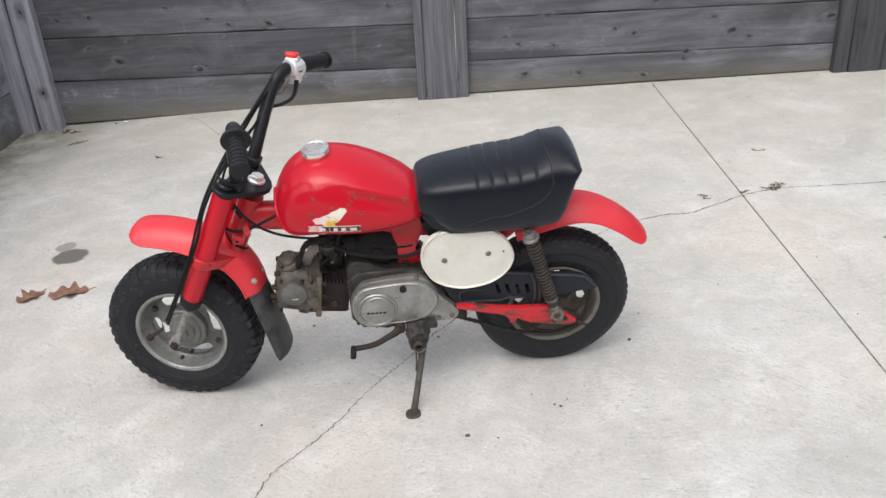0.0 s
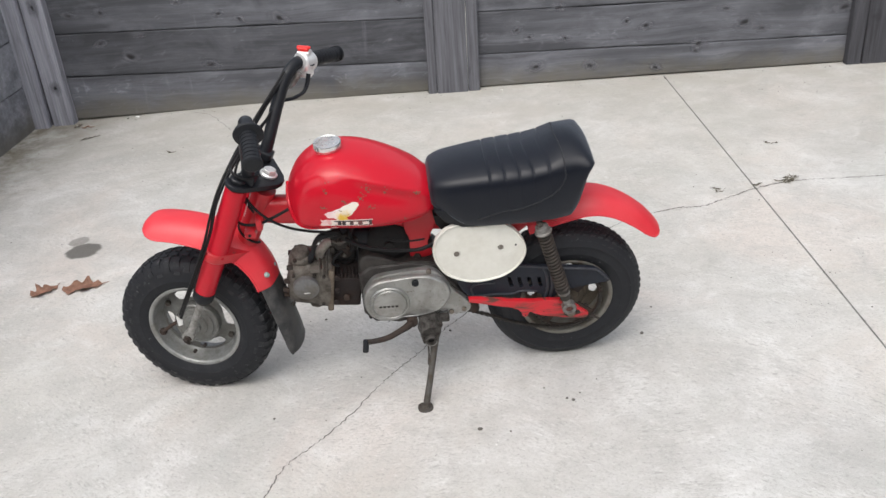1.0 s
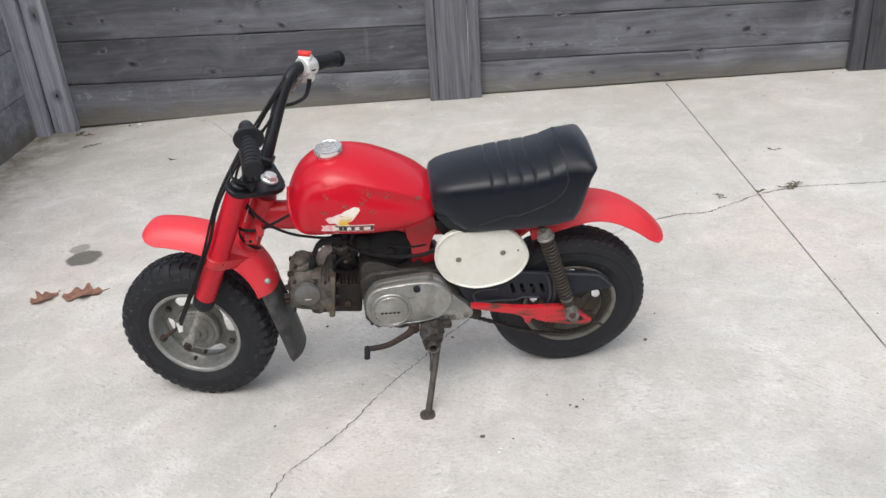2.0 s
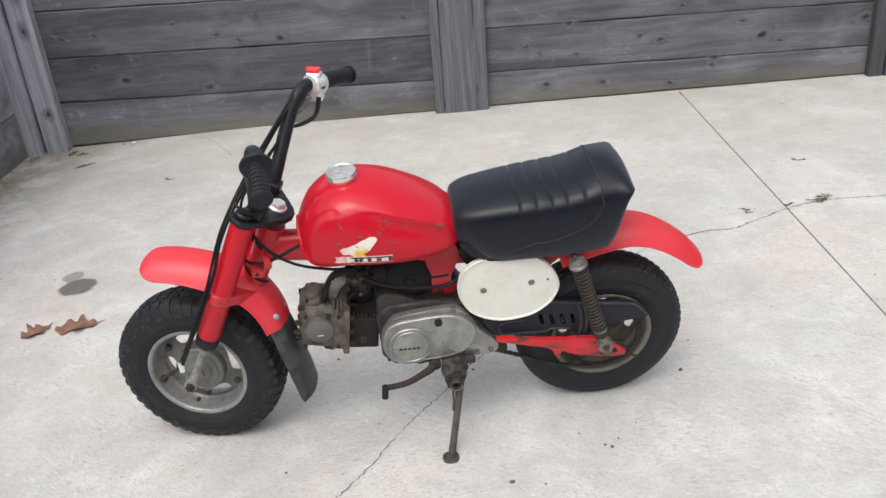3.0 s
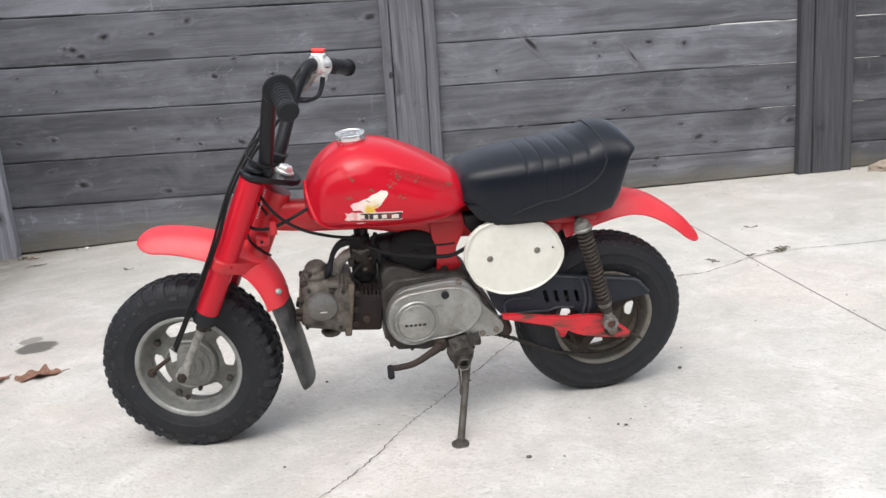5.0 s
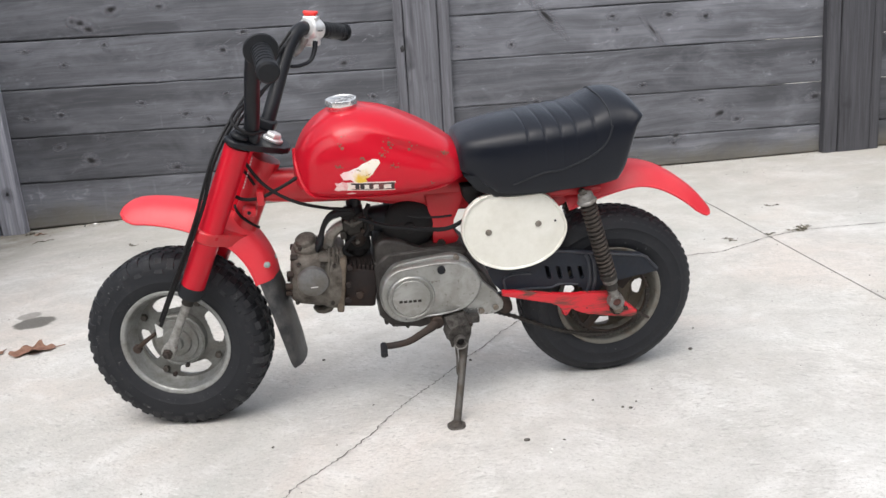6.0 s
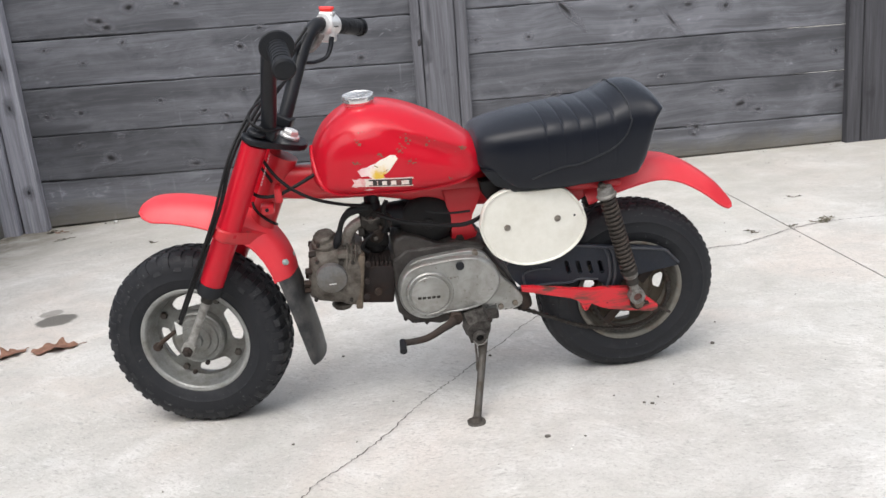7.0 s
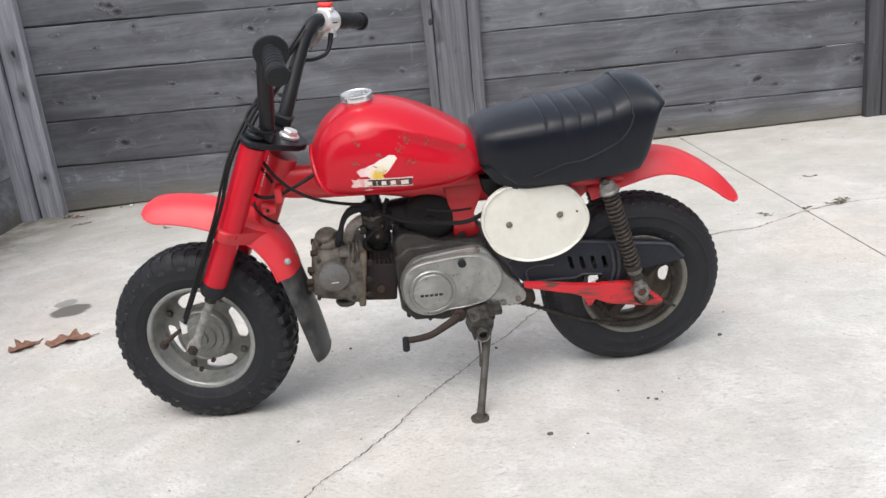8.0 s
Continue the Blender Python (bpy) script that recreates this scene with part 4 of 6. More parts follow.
# handlebar
bars = new("handlebar")
bars.parent = bike
bars["label"] = "high black folding handlebar"
for s in (1, -1):
    bm = bmesh.new()
    tube(bm, [(0.029, 0.058 * s, -0.006), (0.034, 0.072 * s, 0.03), (0.044, 0.104 * s, 0.09), (0.050, 0.134 * s, 0.142), (0.045, 0.164 * s, 0.171), (0.026, 0.205 * s, 0.175 if s > 0 else 0.176), (-0.008 if s > 0 else -0.010, 0.268 * s, 0.162 if s > 0 else 0.177)], 0.0138, 18, 8, STEER)
    part("bar_tube", bm, BLACK_METAL, bars)
    a = STEER @ Vector((0.028, 0.203 * s, 0.174 if s > 0 else 0.176))
    b = STEER @ (Vector((-0.012, 0.281, 0.158)) if s > 0 else Vector((-0.018, -0.292, 0.180)))
    M = axis(a, b)
    prof = [(0.0125, -0.006), (0.020, -0.006), (0.0265, -0.002), (0.0285, 0.003), (0.0275, 0.006), (0.0215, 0.0085), (0.0175, 0.0095)] if s > 0 else [(0.0125, 0.0), (0.0185, 0.0), (0.0185, 0.006), (0.0165, 0.008)]
    z = 0.010
    end = 0.072 if s > 0 else 0.096
    while z < end:
        prof += [(0.0166, z), (0.0166, z + 0.005), (0.0154, z + 0.0055), (0.0154, z + 0.0085), (0.0166, z + 0.009)]
        z += 0.0095
    prof += [(0.0185, end + 0.004), (0.0185, end + 0.010), (0.015, end + 0.013), (0, end + 0.014)]
    bm = bmesh.new()
    lathe(bm, prof, 28, M)
    part("grip", bm, BLACK_RUBBER, bars, "ribbed black rubber grip", 28)
# throttle housing and kill switch
a = STEER @ Vector((0.036, -0.176, 0.176))
b = STEER @ Vector((-0.022, -0.289, 0.178))
H = axis(a, b)
bm = bmesh.new()
lathe(bm, [(0, -0.002), (0.019, -0.002), (0.022, 0.002), (0.0225, 0.016), (0.0225, 0.030), (0.020, 0.035), (0, 0.035)], 28, H)
housing = part("throttle_housing", bm, SILVER, bars, "bright alloy throttle housing", 30)
up = STEER.to_3x3() @ Vector((0.1, 0, 1))
p = H @ Vector((0, 0, 0.016))
bm = bmesh.new()
F = Matrix.Translation(p) @ STEER.to_3x3().to_4x4() @ Matrix.Rotation(radians(20), 4, 'Y')
box(bm, -0.016, 0.020, -0.015, 0.015, -0.034, -0.004, 0.006, F, 3)
part("housing_lower_half", bm, SILVER, housing)
bm = bmesh.new()
box(bm, -0.014, 0.016, -0.013, 0.013, 0.012, 0.0255, 0.004, F, 3)
part("switch_base", bm, SILVER, housing)
bm = bmesh.new()
box(bm, -0.0230, 0.0230, -0.0175, 0.0175, -0.0030, -0.0016, 0.0, F)
part("housing_seam", bm, BLACK_RUBBER, housing, "dark split line")
bm = bmesh.new()
box(bm, -0.010, 0.014, -0.0095, 0.0095, 0.025, 0.034, 0.003, F, 3)
box(bm, -0.013, 0.017, -0.005, 0.005, 0.029, 0.035, 0.002, F, 2)
part("kill_switch", bm, RED_BUTTON, housing, "red kill switch button")
bm = bmesh.new()
tube(bm, [(0.012, -0.178, 0.158), (0.007, -0.172, 0.140), (0.007, -0.161, 0.120), (0.022, -0.140, 0.106), (0.040, -0.115, 0.100), (0.052, -0.09, 0.085)], [0.0055, 0.005, 0.0042, 0.004, 0.004, 0.004], 10, 6, STEER)
part("throttle_cable_elbow", bm, BLACK_METAL, housing)
bm = bmesh.new()
tube(bm, [(0.030, -0.160, 0.160), (0.034, -0.158, 0.135), (0.040, -0.150, 0.120)], [0.008, 0.007, 0.005], 10, 4, STEER)
part("lever_perch", bm, LUG, housing, "small alloy lever perch")

# cables
LEAD = new("control_cables")
LEAD.parent = bike
LEAD["label"] = "thin black control cables"


def cable(pts, r=0.003, M=None, name="cable"):
    bm = bmesh.new()
    tube(bm, pts, r, 8, 8, M)
    part(name, bm, CABLE, LEAD)


cable([(0.052, -0.135, 0.150), (0.060, -0.09, 0.110), (0.066, -0.03, 0.055), (0.068, 0.04, 0.005), (0.070, 0.075, -0.03), (0.070, 0.093, -0.08), (0.064, 0.097, -0.14), (0.064, 0.097, -0.20), (0.068, 0.092, -0.27), (0.074, 0.078, -0.36), (0.080, 0.060, -0.43)], 0.0036, STEER)
cable([(0.055, -0.125, 0.165), (0.066, -0.07, 0.10), (0.074, -0.01, 0.045), (0.076, 0.05, -0.005), (0.076, 0.085, -0.05), (0.073, 0.099, -0.10), (0.069, 0.101, -0.17), (0.070, 0.099, -0.24), (0.076, 0.086, -0.33), (0.084, 0.062, -0.42)], 0.0028, STEER)
cable([(0.045, -0.10, 0.085), (0.060, -0.03, 0.045), (0.068, 0.04, 0.030), (0.068, 0.074, 0.016), (0.054, 0.088, 0.008), (0.028, 0.082, 0.004), (0.010, 0.055, 0.010)], 0.0028, STEER)
cable([(0.040, -0.14, 0.130), (0.050, -0.08, 0.075), (0.058, -0.02, 0.03), (0.066, 0.02, -0.01), (0.05, 0.03, -0.06), (0.0, 0.03, -0.10)], 0.0028, STEER)
cable([(0.708, 0.030, 0.580), (0.699, 0.038, 0.560), (0.678, 0.046, 0.525), (0.650, 0.050, 0.497), (0.611, 0.050, 0.473), (0.560, 0.046, 0.455), (0.515, 0.042, 0.446)], 0.0032)
cable([(0.736, 0.020, 0.506), (0.728, 0.032, 0.496), (0.712, 0.040, 0.488), (0.683, 0.042, 0.487), (0.650, 0.044, 0.500), (0.611, 0.042, 0.518), (0.592, 0.036, 0.526)], 0.0034)
HEAD = Matrix.Translation((0.639, 0, 0.597)) @ Matrix.Rotation(radians(-25), 4, 'Y')
cable([(0.029 * math.cos(radians(a)), 0.029 * math.sin(radians(a)), -0.160 - 0.00018 * (a - 20)) for a in range(10, 161, 25)], 0.0026, HEAD)
# bright beaded wire beside the head tube
bm = bmesh.new()
p0, p1 = Vector((0.684, 0.040, 0.566)), Vector((0.709, 0.037, 0.506))
for k in range(11):
    M = axis(p0 + (p1 - p0) * (k / 11), p1)
    disc(bm, 0.0012, 0, 0.0034, M, 8, 0.0003)
part("beaded_wire", bm, SILVER, LEAD, "short bright beaded wire")

# head stock and frame
frame_ob = new("frame")
frame_ob.parent = bike
frame_ob["label"] = "red pressed steel backbone frame"
bm = bmesh.new()
lathe(bm, [(0, -0.198), (0.026, -0.198), (0.027, -0.19), (0.025, -0.18), (0.025, -0.07), (0.027, -0.06), (0.027, -0.052), (0, -0.052)], 32, Matrix.Translation((0.639, 0, 0.597)) @ Matrix.Rotation(radians(-25), 4, 'Y'))
part("head_tube", bm, FRAME, frame_ob)
bm = bmesh.new()
box(bm, 0.672, 0.686, 0.020, 0.050, 0.474, 0.502, 0.003)
part("cable_bracket", bm, FRAME, frame_ob, "small red cable bracket")
bm = bmesh.new()
box(bm, 0.690, 0.716, 0.018, 0.046, 0.452, 0.470, 0.005, None, 2)
part("lock_lug", bm, FRAME, frame_ob, "red steering lock lug")
bm = bmesh.new()
nut(bm, (0.704, 0.044, 0.462), (0.704, 1, 0.462), 0.004, 0.004)
part("lug_bolt", bm, BLACK_METAL, frame_ob)
bm = bmesh.new()
rings = []
for u, w, hy, hz in ((0.70, 0.500, 0.020, 0.026), (0.66, 0.497, 0.022, 0.032), (0.60, 0.490, 0.024, 0.033), (0.50, 0.480, 0.026, 0.030), (0.42, 0.462, 0.028, 0.030), (0.34, 0.448, 0.030, 0.036), (0.24, 0.440, 0.032, 0.036), (0.10, 0.440, 0.032, 0.030), (0.02, 0.440, 0.030, 0.022)):
    rings.append([Vector((u, hy * abs(math.cos(a)) ** 0.7 * (1 if math.cos(a) > 0 else -1), w + hz * abs(math.sin(a)) ** 0.7 * (1 if math.sin(a) > 0 else -1))) for a in [2 * math.pi * k / 20 for k in range(20)]])
skin(bm, rings)
part("backbone", bm, FRAME, frame_ob, "", 50)
gusset = [(0.374, 0.455), (0.290, 0.455), (0.300, 0.430), (0.316, 0.396), (0.323, 0.377), (0.306, 0.358), (0.312, 0.346), (0.330, 0.333), (0.352, 0.327), (0.364, 0.337), (0.354, 0.375), (0.361, 0.42)]
bm = bmesh.new()
slab(bm, gusset, 0.020, 0.031, 0.004)
part("gusset_plate", bm, FRAME, frame_ob, "red engine mount gusset")
bm = bmesh.new()
slab(bm, gusset, -0.044, -0.030, 0.004)
part("gusset_plate", bm, FRAME, frame_ob)
bm = bmesh.new()
nut(bm, (0.344, 0.030, 0.350), (0.344, 0.2, 0.350), 0.009, 0.007)
part("mount_bolt", bm, RUST, frame_ob)
for s in (1, -1):
    bm = bmesh.new()
    tube(bm, [(0.27, 0.030 * s, 0.438), (0.20, 0.046 * s, 0.440), (0.10, 0.060 * s, 0.444), (0.03, 0.062 * s, 0.445)], 0.011, 14, 6)
    part("seat_rail", bm, FRAME, frame_ob)

# fuel tank
tank = new("fuel_tank")
tank.parent = bike
tank["label"] = "rounded glossy red fuel tank with chipped paint"
TANK = [(0.613, 0.542, 0.508, 0.018), (0.609, 0.556, 0.497, 0.042), (0.601, 0.572, 0.490, 0.062), (0.588, 0.592, 0.485, 0.080), (0.570, 0.610, 0.482, 0.092), (0.545, 0.626, 0.480, 0.100),
        (0.50, 0.636, 0.477, 0.106), (0.445, 0.628, 0.475, 0.107), (0.394, 0.608, 0.475, 0.101), (0.342, 0.578, 0.479, 0.087), (0.315, 0.558, 0.483, 0.073), (0.300, 0.542, 0.488, 0.058), (0.293, 0.524, 0.495, 0.040), (0.291, 0.514, 0.502, 0.018)]


def between(table, u):
    """Smooth values of a table at u."""
    rows = sorted(table)
    us = [r[0] for r in rows]
    out = []
    for c in range(1, len(rows[0])):
        ys = np.array([r[c] for r in rows])
        sl = np.gradient(ys, us)
        i = min(max(int(np.searchsorted(us, u)) - 1, 0), len(us) - 2)
        h = us[i + 1] - us[i]
        t = min(max((u - us[i]) / h, 0), 1)
        d = (ys[i + 1] - ys[i]) / h
        m0, m1 = (np.clip(sl[i], min(0, 3 * d), max(0, 3 * d)), np.clip(sl[i + 1], min(0, 3 * d), max(0, 3 * d)))
        out.append((2 * t ** 3 - 3 * t ** 2 + 1) * ys[i] + (t ** 3 - 2 * t ** 2 + t) * h * m0 + (3 * t ** 2 - 2 * t ** 3) * ys[i + 1] + (t ** 3 - t ** 2) * h * m1)
    return out


def tank_ring(u, top, bot, hw, n=96, grow=0.0):
    zc = bot + 0.30 * (top - bot)
    pts = []
    for k in range(n):
        a = 2 * math.pi * k / n
        s, c = math.sin(a), math.cos(a)
        e = 2 / 2.78 if c > 0 else 2 / 3.2
        y = (hw + grow) * abs(s) ** e * (1 if s > 0 else -1)
        z = zc + ((top + grow - zc) if c > 0 else (zc - bot + grow)) * abs(c) ** e * (1 if c > 0 else -1)
        # a soft shoulder crease along the rear half of each flank
        rise = min(max((0.505 - u) / 0.08, 0), 1) * min(max((u - 0.300) / 0.03, 0), 1)
        crease = float(np.interp(u, (0.317, 0.335, 0.395, 0.454, 0.503), (0.536, 0.556, 0.583, 0.606, 0.618)))
        d = (z - crease) / 0.009
        y += (0.0062 * math.exp(-d * d) - 0.0062 * math.exp(-(d + 2.8) ** 2 / 3.5)) * rise * (1 if s > 0 else -1)
        pts.append(Vector((u, y, z)))
    return pts


us = sorted({r[0] for r in TANK} | set(np.linspace(0.30, 0.60, 40)))
bm = bmesh.new()
skin(bm, [tank_ring(u, *between(TANK, u)) for u in us])
bmesh.ops.recalc_face_normals(bm, faces=bm.faces)
from mathutils.bvhtree import BVHTree
tank_tree = BVHTree.FromBMesh(bm)
part("tank_shell", bm, RED, tank, "", 60)


def on_side(tree, u, w, lift=0.0):
    """The place on a body's left flank."""
    hit = tree.ray_cast(Vector((u, 0.4, w)), Vector((0, -1, 0)))
    return hit[0] + hit[1] * lift if hit[0] else Vector((u, 0.05, w))


bm = bmesh.new()
path = []
for u, w in ((0.298, 0.497), (0.35, 0.486), (0.435, 0.481), (0.519, 0.483), (0.575, 0.492), (0.597, 0.512), (0.606, 0.545), (0.607, 0.560)):
    path.append(on_side(tank_tree, u, w, 0.001))
tube(bm, path, 0.0042, 8, 6)
part("tank_seam", bm, RED, tank, "rolled lower seam")
# filler cap
C = axis((0.511, 0, 0.634), (0.511 + 0.003, 0, 0.734))
bm = bmesh.new()
lathe(bm, [(0.0, -0.01), (0.026, -0.01), (0.0285, 0.004), (0.0300, 0.006), (0.0300, 0.0145), (0.0290, 0.0165), (0.0272, 0.0168), (0.0262, 0.0158), (0.0, 0.0162)], 40, C)
part("filler_cap", bm, CAP_CHROME, tank, "round chrome filler cap", 30)


def decal(name, outline, mat, lift=0.0006):
    """A thin sticker that follows the tank's flank."""
    bm = bmesh.new()
    cu = sum(p[0] for p in outline) / len(outline)
    cw = sum(p[1] for p in outline) / len(outline)
    rings = []
    for k in (1.0, 0.66, 0.33):
        rings.append([on_side(tank_tree, cu + (u - cu) * k, cw + (w - cw) * k, lift) for u, w in outline])
    vs = skin(bm, rings, True, False)
    mid = bm.verts.new(on_side(tank_tree, cu, cw, lift))
    n = len(outline)
    for i in range(n):
        bm.faces.new((vs[-1][i], vs[-1][(i + 1) % n], mid))
    return part(name, bm, mat, tank, "")


wing = [(0.530, 0.537), (0.522, 0.5415), (0.514, 0.542), (0.506, 0.546), (0.497, 0.548), (0.488, 0.554), (0.478, 0.557), (0.469, 0.561), (0.459, 0.559), (0.456, 0.553), (0.461, 0.547), (0.466, 0.541), (0.472, 0.533), (0.480, 0.527), (0.490, 0.526), (0.482, 0.520), (0.494, 0.519), (0.504, 0.5205), (0.512, 0.526), (0.524, 0.526)]
decal("wing_emblem", wing, DECAL_WING, 0.0006)
for pts in (((0.500, 0.544), (0.4985, 0.5455), (0.492, 0.5415), (0.4935, 0.5405)), ((0.488, 0.531), (0.478, 0.533), (0.474, 0.536), (0.482, 0.5315))):
    decal("wing_stroke", list(pts), DECAL_STROKE, 0.0010)
decal("name_strip", [(0.521, 0.5215), (0.506, 0.521), (0.485, 0.5195), (0.465, 0.518), (0.448, 0.5168), (0.431, 0.5155), (0.4325, 0.498), (0.448, 0.4992), (0.467, 0.501), (0.487, 0.503), (0.508, 0.505), (0.522, 0.506)], DECAL_WHITE, 0.0006)
decal("name_ground", [(0.512, 0.5195), (0.485, 0.5175), (0.465, 0.516), (0.448, 0.5148), (0.433, 0.5138), (0.4342, 0.5000), (0.448, 0.5012), (0.467, 0.503), (0.487, 0.505), (0.512, 0.507)], DECAL_BLACK, 0.0010)
decal("worn_strip_end", [(0.541, 0.5225), (0.534, 0.5205), (0.527, 0.5235), (0.519, 0.521), (0.517, 0.514), (0.520, 0.506), (0.529, 0.507), (0.536, 0.5055), (0.543, 0.508), (0.538, 0.5150)], DECAL_PINK, 0.0008)
for u0, u1 in ((0.518, 0.503), (0.499, 0.494), (0.490, 0.478), (0.474, 0.461), (0.455, 0.438)):
    wm = 0.5120 - 0.077 * (0.505 - (u0 + u1) / 2)
    um = (u0 + u1) / 2
    u0, u1 = u0 - 0.0012, u1 + 0.0012
    decal("name_bar", [(u0, wm + 0.0036), (um, wm + 0.0044), (u1, wm + 0.0034), (u1 + 0.001, wm), (u1, wm - 0.0044), (um, wm - 0.0036), (u0, wm - 0.0042), (u0 - 0.001, wm)], DECAL_WHITE, 0.0014)
decal("worn_patch", [(0.522, 0.499), (0.512, 0.5005), (0.503, 0.4985), (0.508, 0.4965), (0.516, 0.4970)], DECAL_PINK, 0.0007)

rnd = random.Random(5)
for u, w, r, n in ((0.524, 0.586, 0.006, 5), (0.441, 0.579, 0.013, 16), (0.450, 0.564, 0.008, 8), (0.433, 0.543, 0.008, 9), (0.530, 0.551, 0.007, 7), (0.397, 0.572, 0.008, 6), (0.334, 0.549, 0.010, 10), (0.486, 0.563, 0.006, 4), (0.36, 0.50, 0.006, 3), (0.52, 0.60, 0.006, 2)):
    for k in range(n):
        cu, cw = u + rnd.gauss(0, 0.5) * r, w + rnd.gauss(0, 0.42) * r
        q = rnd.uniform(0.0009, 0.0026) * (1.5 if k == 0 else 1)
        ring = [(cu + q * rnd.uniform(0.5, 1.4) * math.cos(t), cw + 0.8 * q * rnd.uniform(0.5, 1.4) * math.sin(t)) for t in [2 * math.pi * i / 7 for i in range(7)]]
        decal("paint_chip", ring, CHIP, 0.0004)

# seat
seat = new("seat")
seat.parent = bike
seat["label"] = "black vinyl bench seat with cross pleats"
SEAT = [(0.310, 0.543, 0.520, 0.050), (0.304, 0.560, 0.509, 0.066), (0.290, 0.571, 0.500, 0.078), (0.268, 0.578, 0.486, 0.088), (0.236, 0.585, 0.463, 0.095), (0.19, 0.591, 0.459, 0.101), (0.139, 0.596, 0.458, 0.104), (0.090, 0.600, 0.459, 0.106), (0.062, 0.605, 0.460, 0.106), (0.040, 0.615, 0.462, 0.107), (0.022, 0.624, 0.465, 0.107), (0.004, 0.626, 0.471, 0.107), (-0.012, 0.624, 0.502, 0.106), (-0.028, 0.617, 0.562, 0.104), (-0.037, 0.610, 0.580, 0.100), (-0.043, 0.602, 0.586, 0.090)]
SECT = [(0.0, 1.0), (0.25, 0.990), (0.45, 0.965), (0.62, 0.928), (0.74, 0.893), (0.82, 0.858), (0.885, 0.80), (0.935, 0.70), (0.975, 0.56), (1.0, 0.42), (0.995, 0.29), (0.975, 0.15), (0.945, 0.05), (0.91, 0.0), (0.45, 0.0)]
# groove places on the crown and at the rolled edge
GROOVES = ((0.181, 0.177), (0.152, 0.145), (0.124, 0.113), (0.096, 0.084), (0.064, 0.050))


def seat_ring(u):
    top, bot, hw = between(SEAT, u)
    crown = min(max((0.06 - u) / 0.05, 0), 1)
    half = []
    for i, (a, b) in enumerate(SECT):
        qs = [c + (e - c) * a for c, e in GROOVES]
        g = max([math.exp(-((u - q) / 0.0019) ** 2) for q in qs])
        deep = (0.0021 if i < 6 else 0.0011 if i < 8 else 0.0006) * g if i < 10 else 0.0
        puff = 0.0007 * math.sin((u - qs[4]) / (qs[0] - qs[4]) * 4 * math.pi) ** 2 if qs[4] < u < qs[0] and i < 8 else 0.0
        drop = 0.010 * crown * (a ** 1.6) if i < 7 else 0.010 * crown * b
        half.append((hw * a - (deep if 4 <= i < 10 else 0) + (puff if i >= 6 else 0), bot + (top - bot) * b - (deep if i < 6 else 0) + (puff if i < 6 else 0) - drop))
    pts = [Vector((u, y, z)) for y, z in half] + [Vector((u, -y, z)) for y, z in reversed(half[1:])]
    return pts


us = sorted({r[0] for r in SEAT} | {round(float(x), 4) for x in np.linspace(0.045, 0.20, 190)} | {round(float(x), 4) for x in np.linspace(-0.02, 0.3, 24)})
bm = bmesh.new()
skin(bm, [seat_ring(u) for u in us])
bmesh.ops.recalc_face_normals(bm, faces=bm.faces)
seat_tree = BVHTree.FromBMesh(bm)
part("cushion", bm, VINYL, seat, "", 50)
bm = bmesh.new()
path = [on_side(seat_tree, u, w, 0.0005) for u, w in ((0.210, 0.480), (0.18, 0.491), (0.149, 0.500), (0.12, 0.502), (0.081, 0.515), (0.051, 0.529), (0.030, 0.549), (0.019, 0.573))]
for y in (0.098, 0.085, 0.06, 0.03, 0.0, -0.03, -0.06, -0.09):
    hit = seat_tree.ray_cast(Vector((0.021 + 0.9 * max(0.0, 0.09 - abs(y)) * 0.1, y, 0.9)), Vector((0, 0, -1)))
    if hit[0]:
        path.append(hit[0] + hit[1] * 0.0005)
tube(bm, path, 0.0017, 6, 4)
part("piping", bm, PIPING, seat, "raised black seam")
bm = bmesh.new()
slab(bm, [(0.300, 0.500), (0.278, 0.470), (0.240, 0.452), (0.139, 0.450), (0.05, 0.455), (0.004, 0.469), (0.01, 0.478), (0.13, 0.475), (0.22, 0.480), (0.27, 0.500)], -0.082, 0.082, 0.003)
part("seat_pan", bm, BLACK_METAL, seat)
# added slab whose near-black colour stands for the dark void under the seat
bm = bmesh.new()
slab(bm, [(0.302, 0.470), (0.298, 0.446), (0.286, 0.428), (0.262, 0.424), (0.225, 0.430), (0.215, 0.470)], 0.020, 0.052, 0.006)
part("nose_bracket", bm, NEAR_BLACK, seat, "near-black slab added for the dark void under the seat nose")

# side cover (number plate oval)
bm = bmesh.new()
oval = [(0.312, 0.400), (0.303, 0.430), (0.283, 0.451), (0.260, 0.461), (0.243, 0.464), (0.234, 0.457), (0.220, 0.454), (0.19, 0.453), (0.163, 0.454), (0.147, 0.452), (0.128, 0.437), (0.110, 0.412), (0.099, 0.382), (0.103, 0.355), (0.120, 0.328), (0.152, 0.306), (0.190, 0.297), (0.226, 0.297), (0.259, 0.308), (0.288, 0.328), (0.306, 0.360), (0.312, 0.382)]
oc = (0.207, 0.385)
rings = []
for k, h in ((0.985, 0.070), (0.985, 0.0795), (0.97, 0.082), (0.945, 0.0815), (0.93, 0.0785), (0.6, 0.0795), (0.2, 0.080)):
    ring = [Vector((oc[0] - 0.001 + (u - oc[0]) * k, h, oc[1] - 0.002 + (w - oc[1]) * k)) for u, w in oval]
    ring = spline(ring + [ring[0]], 4)[:-1]
    rings.append(ring)
skin(bm, rings)
side_cover = part("side_cover", bm, WHITE, bike, "oval cream plastic side cover", 30)
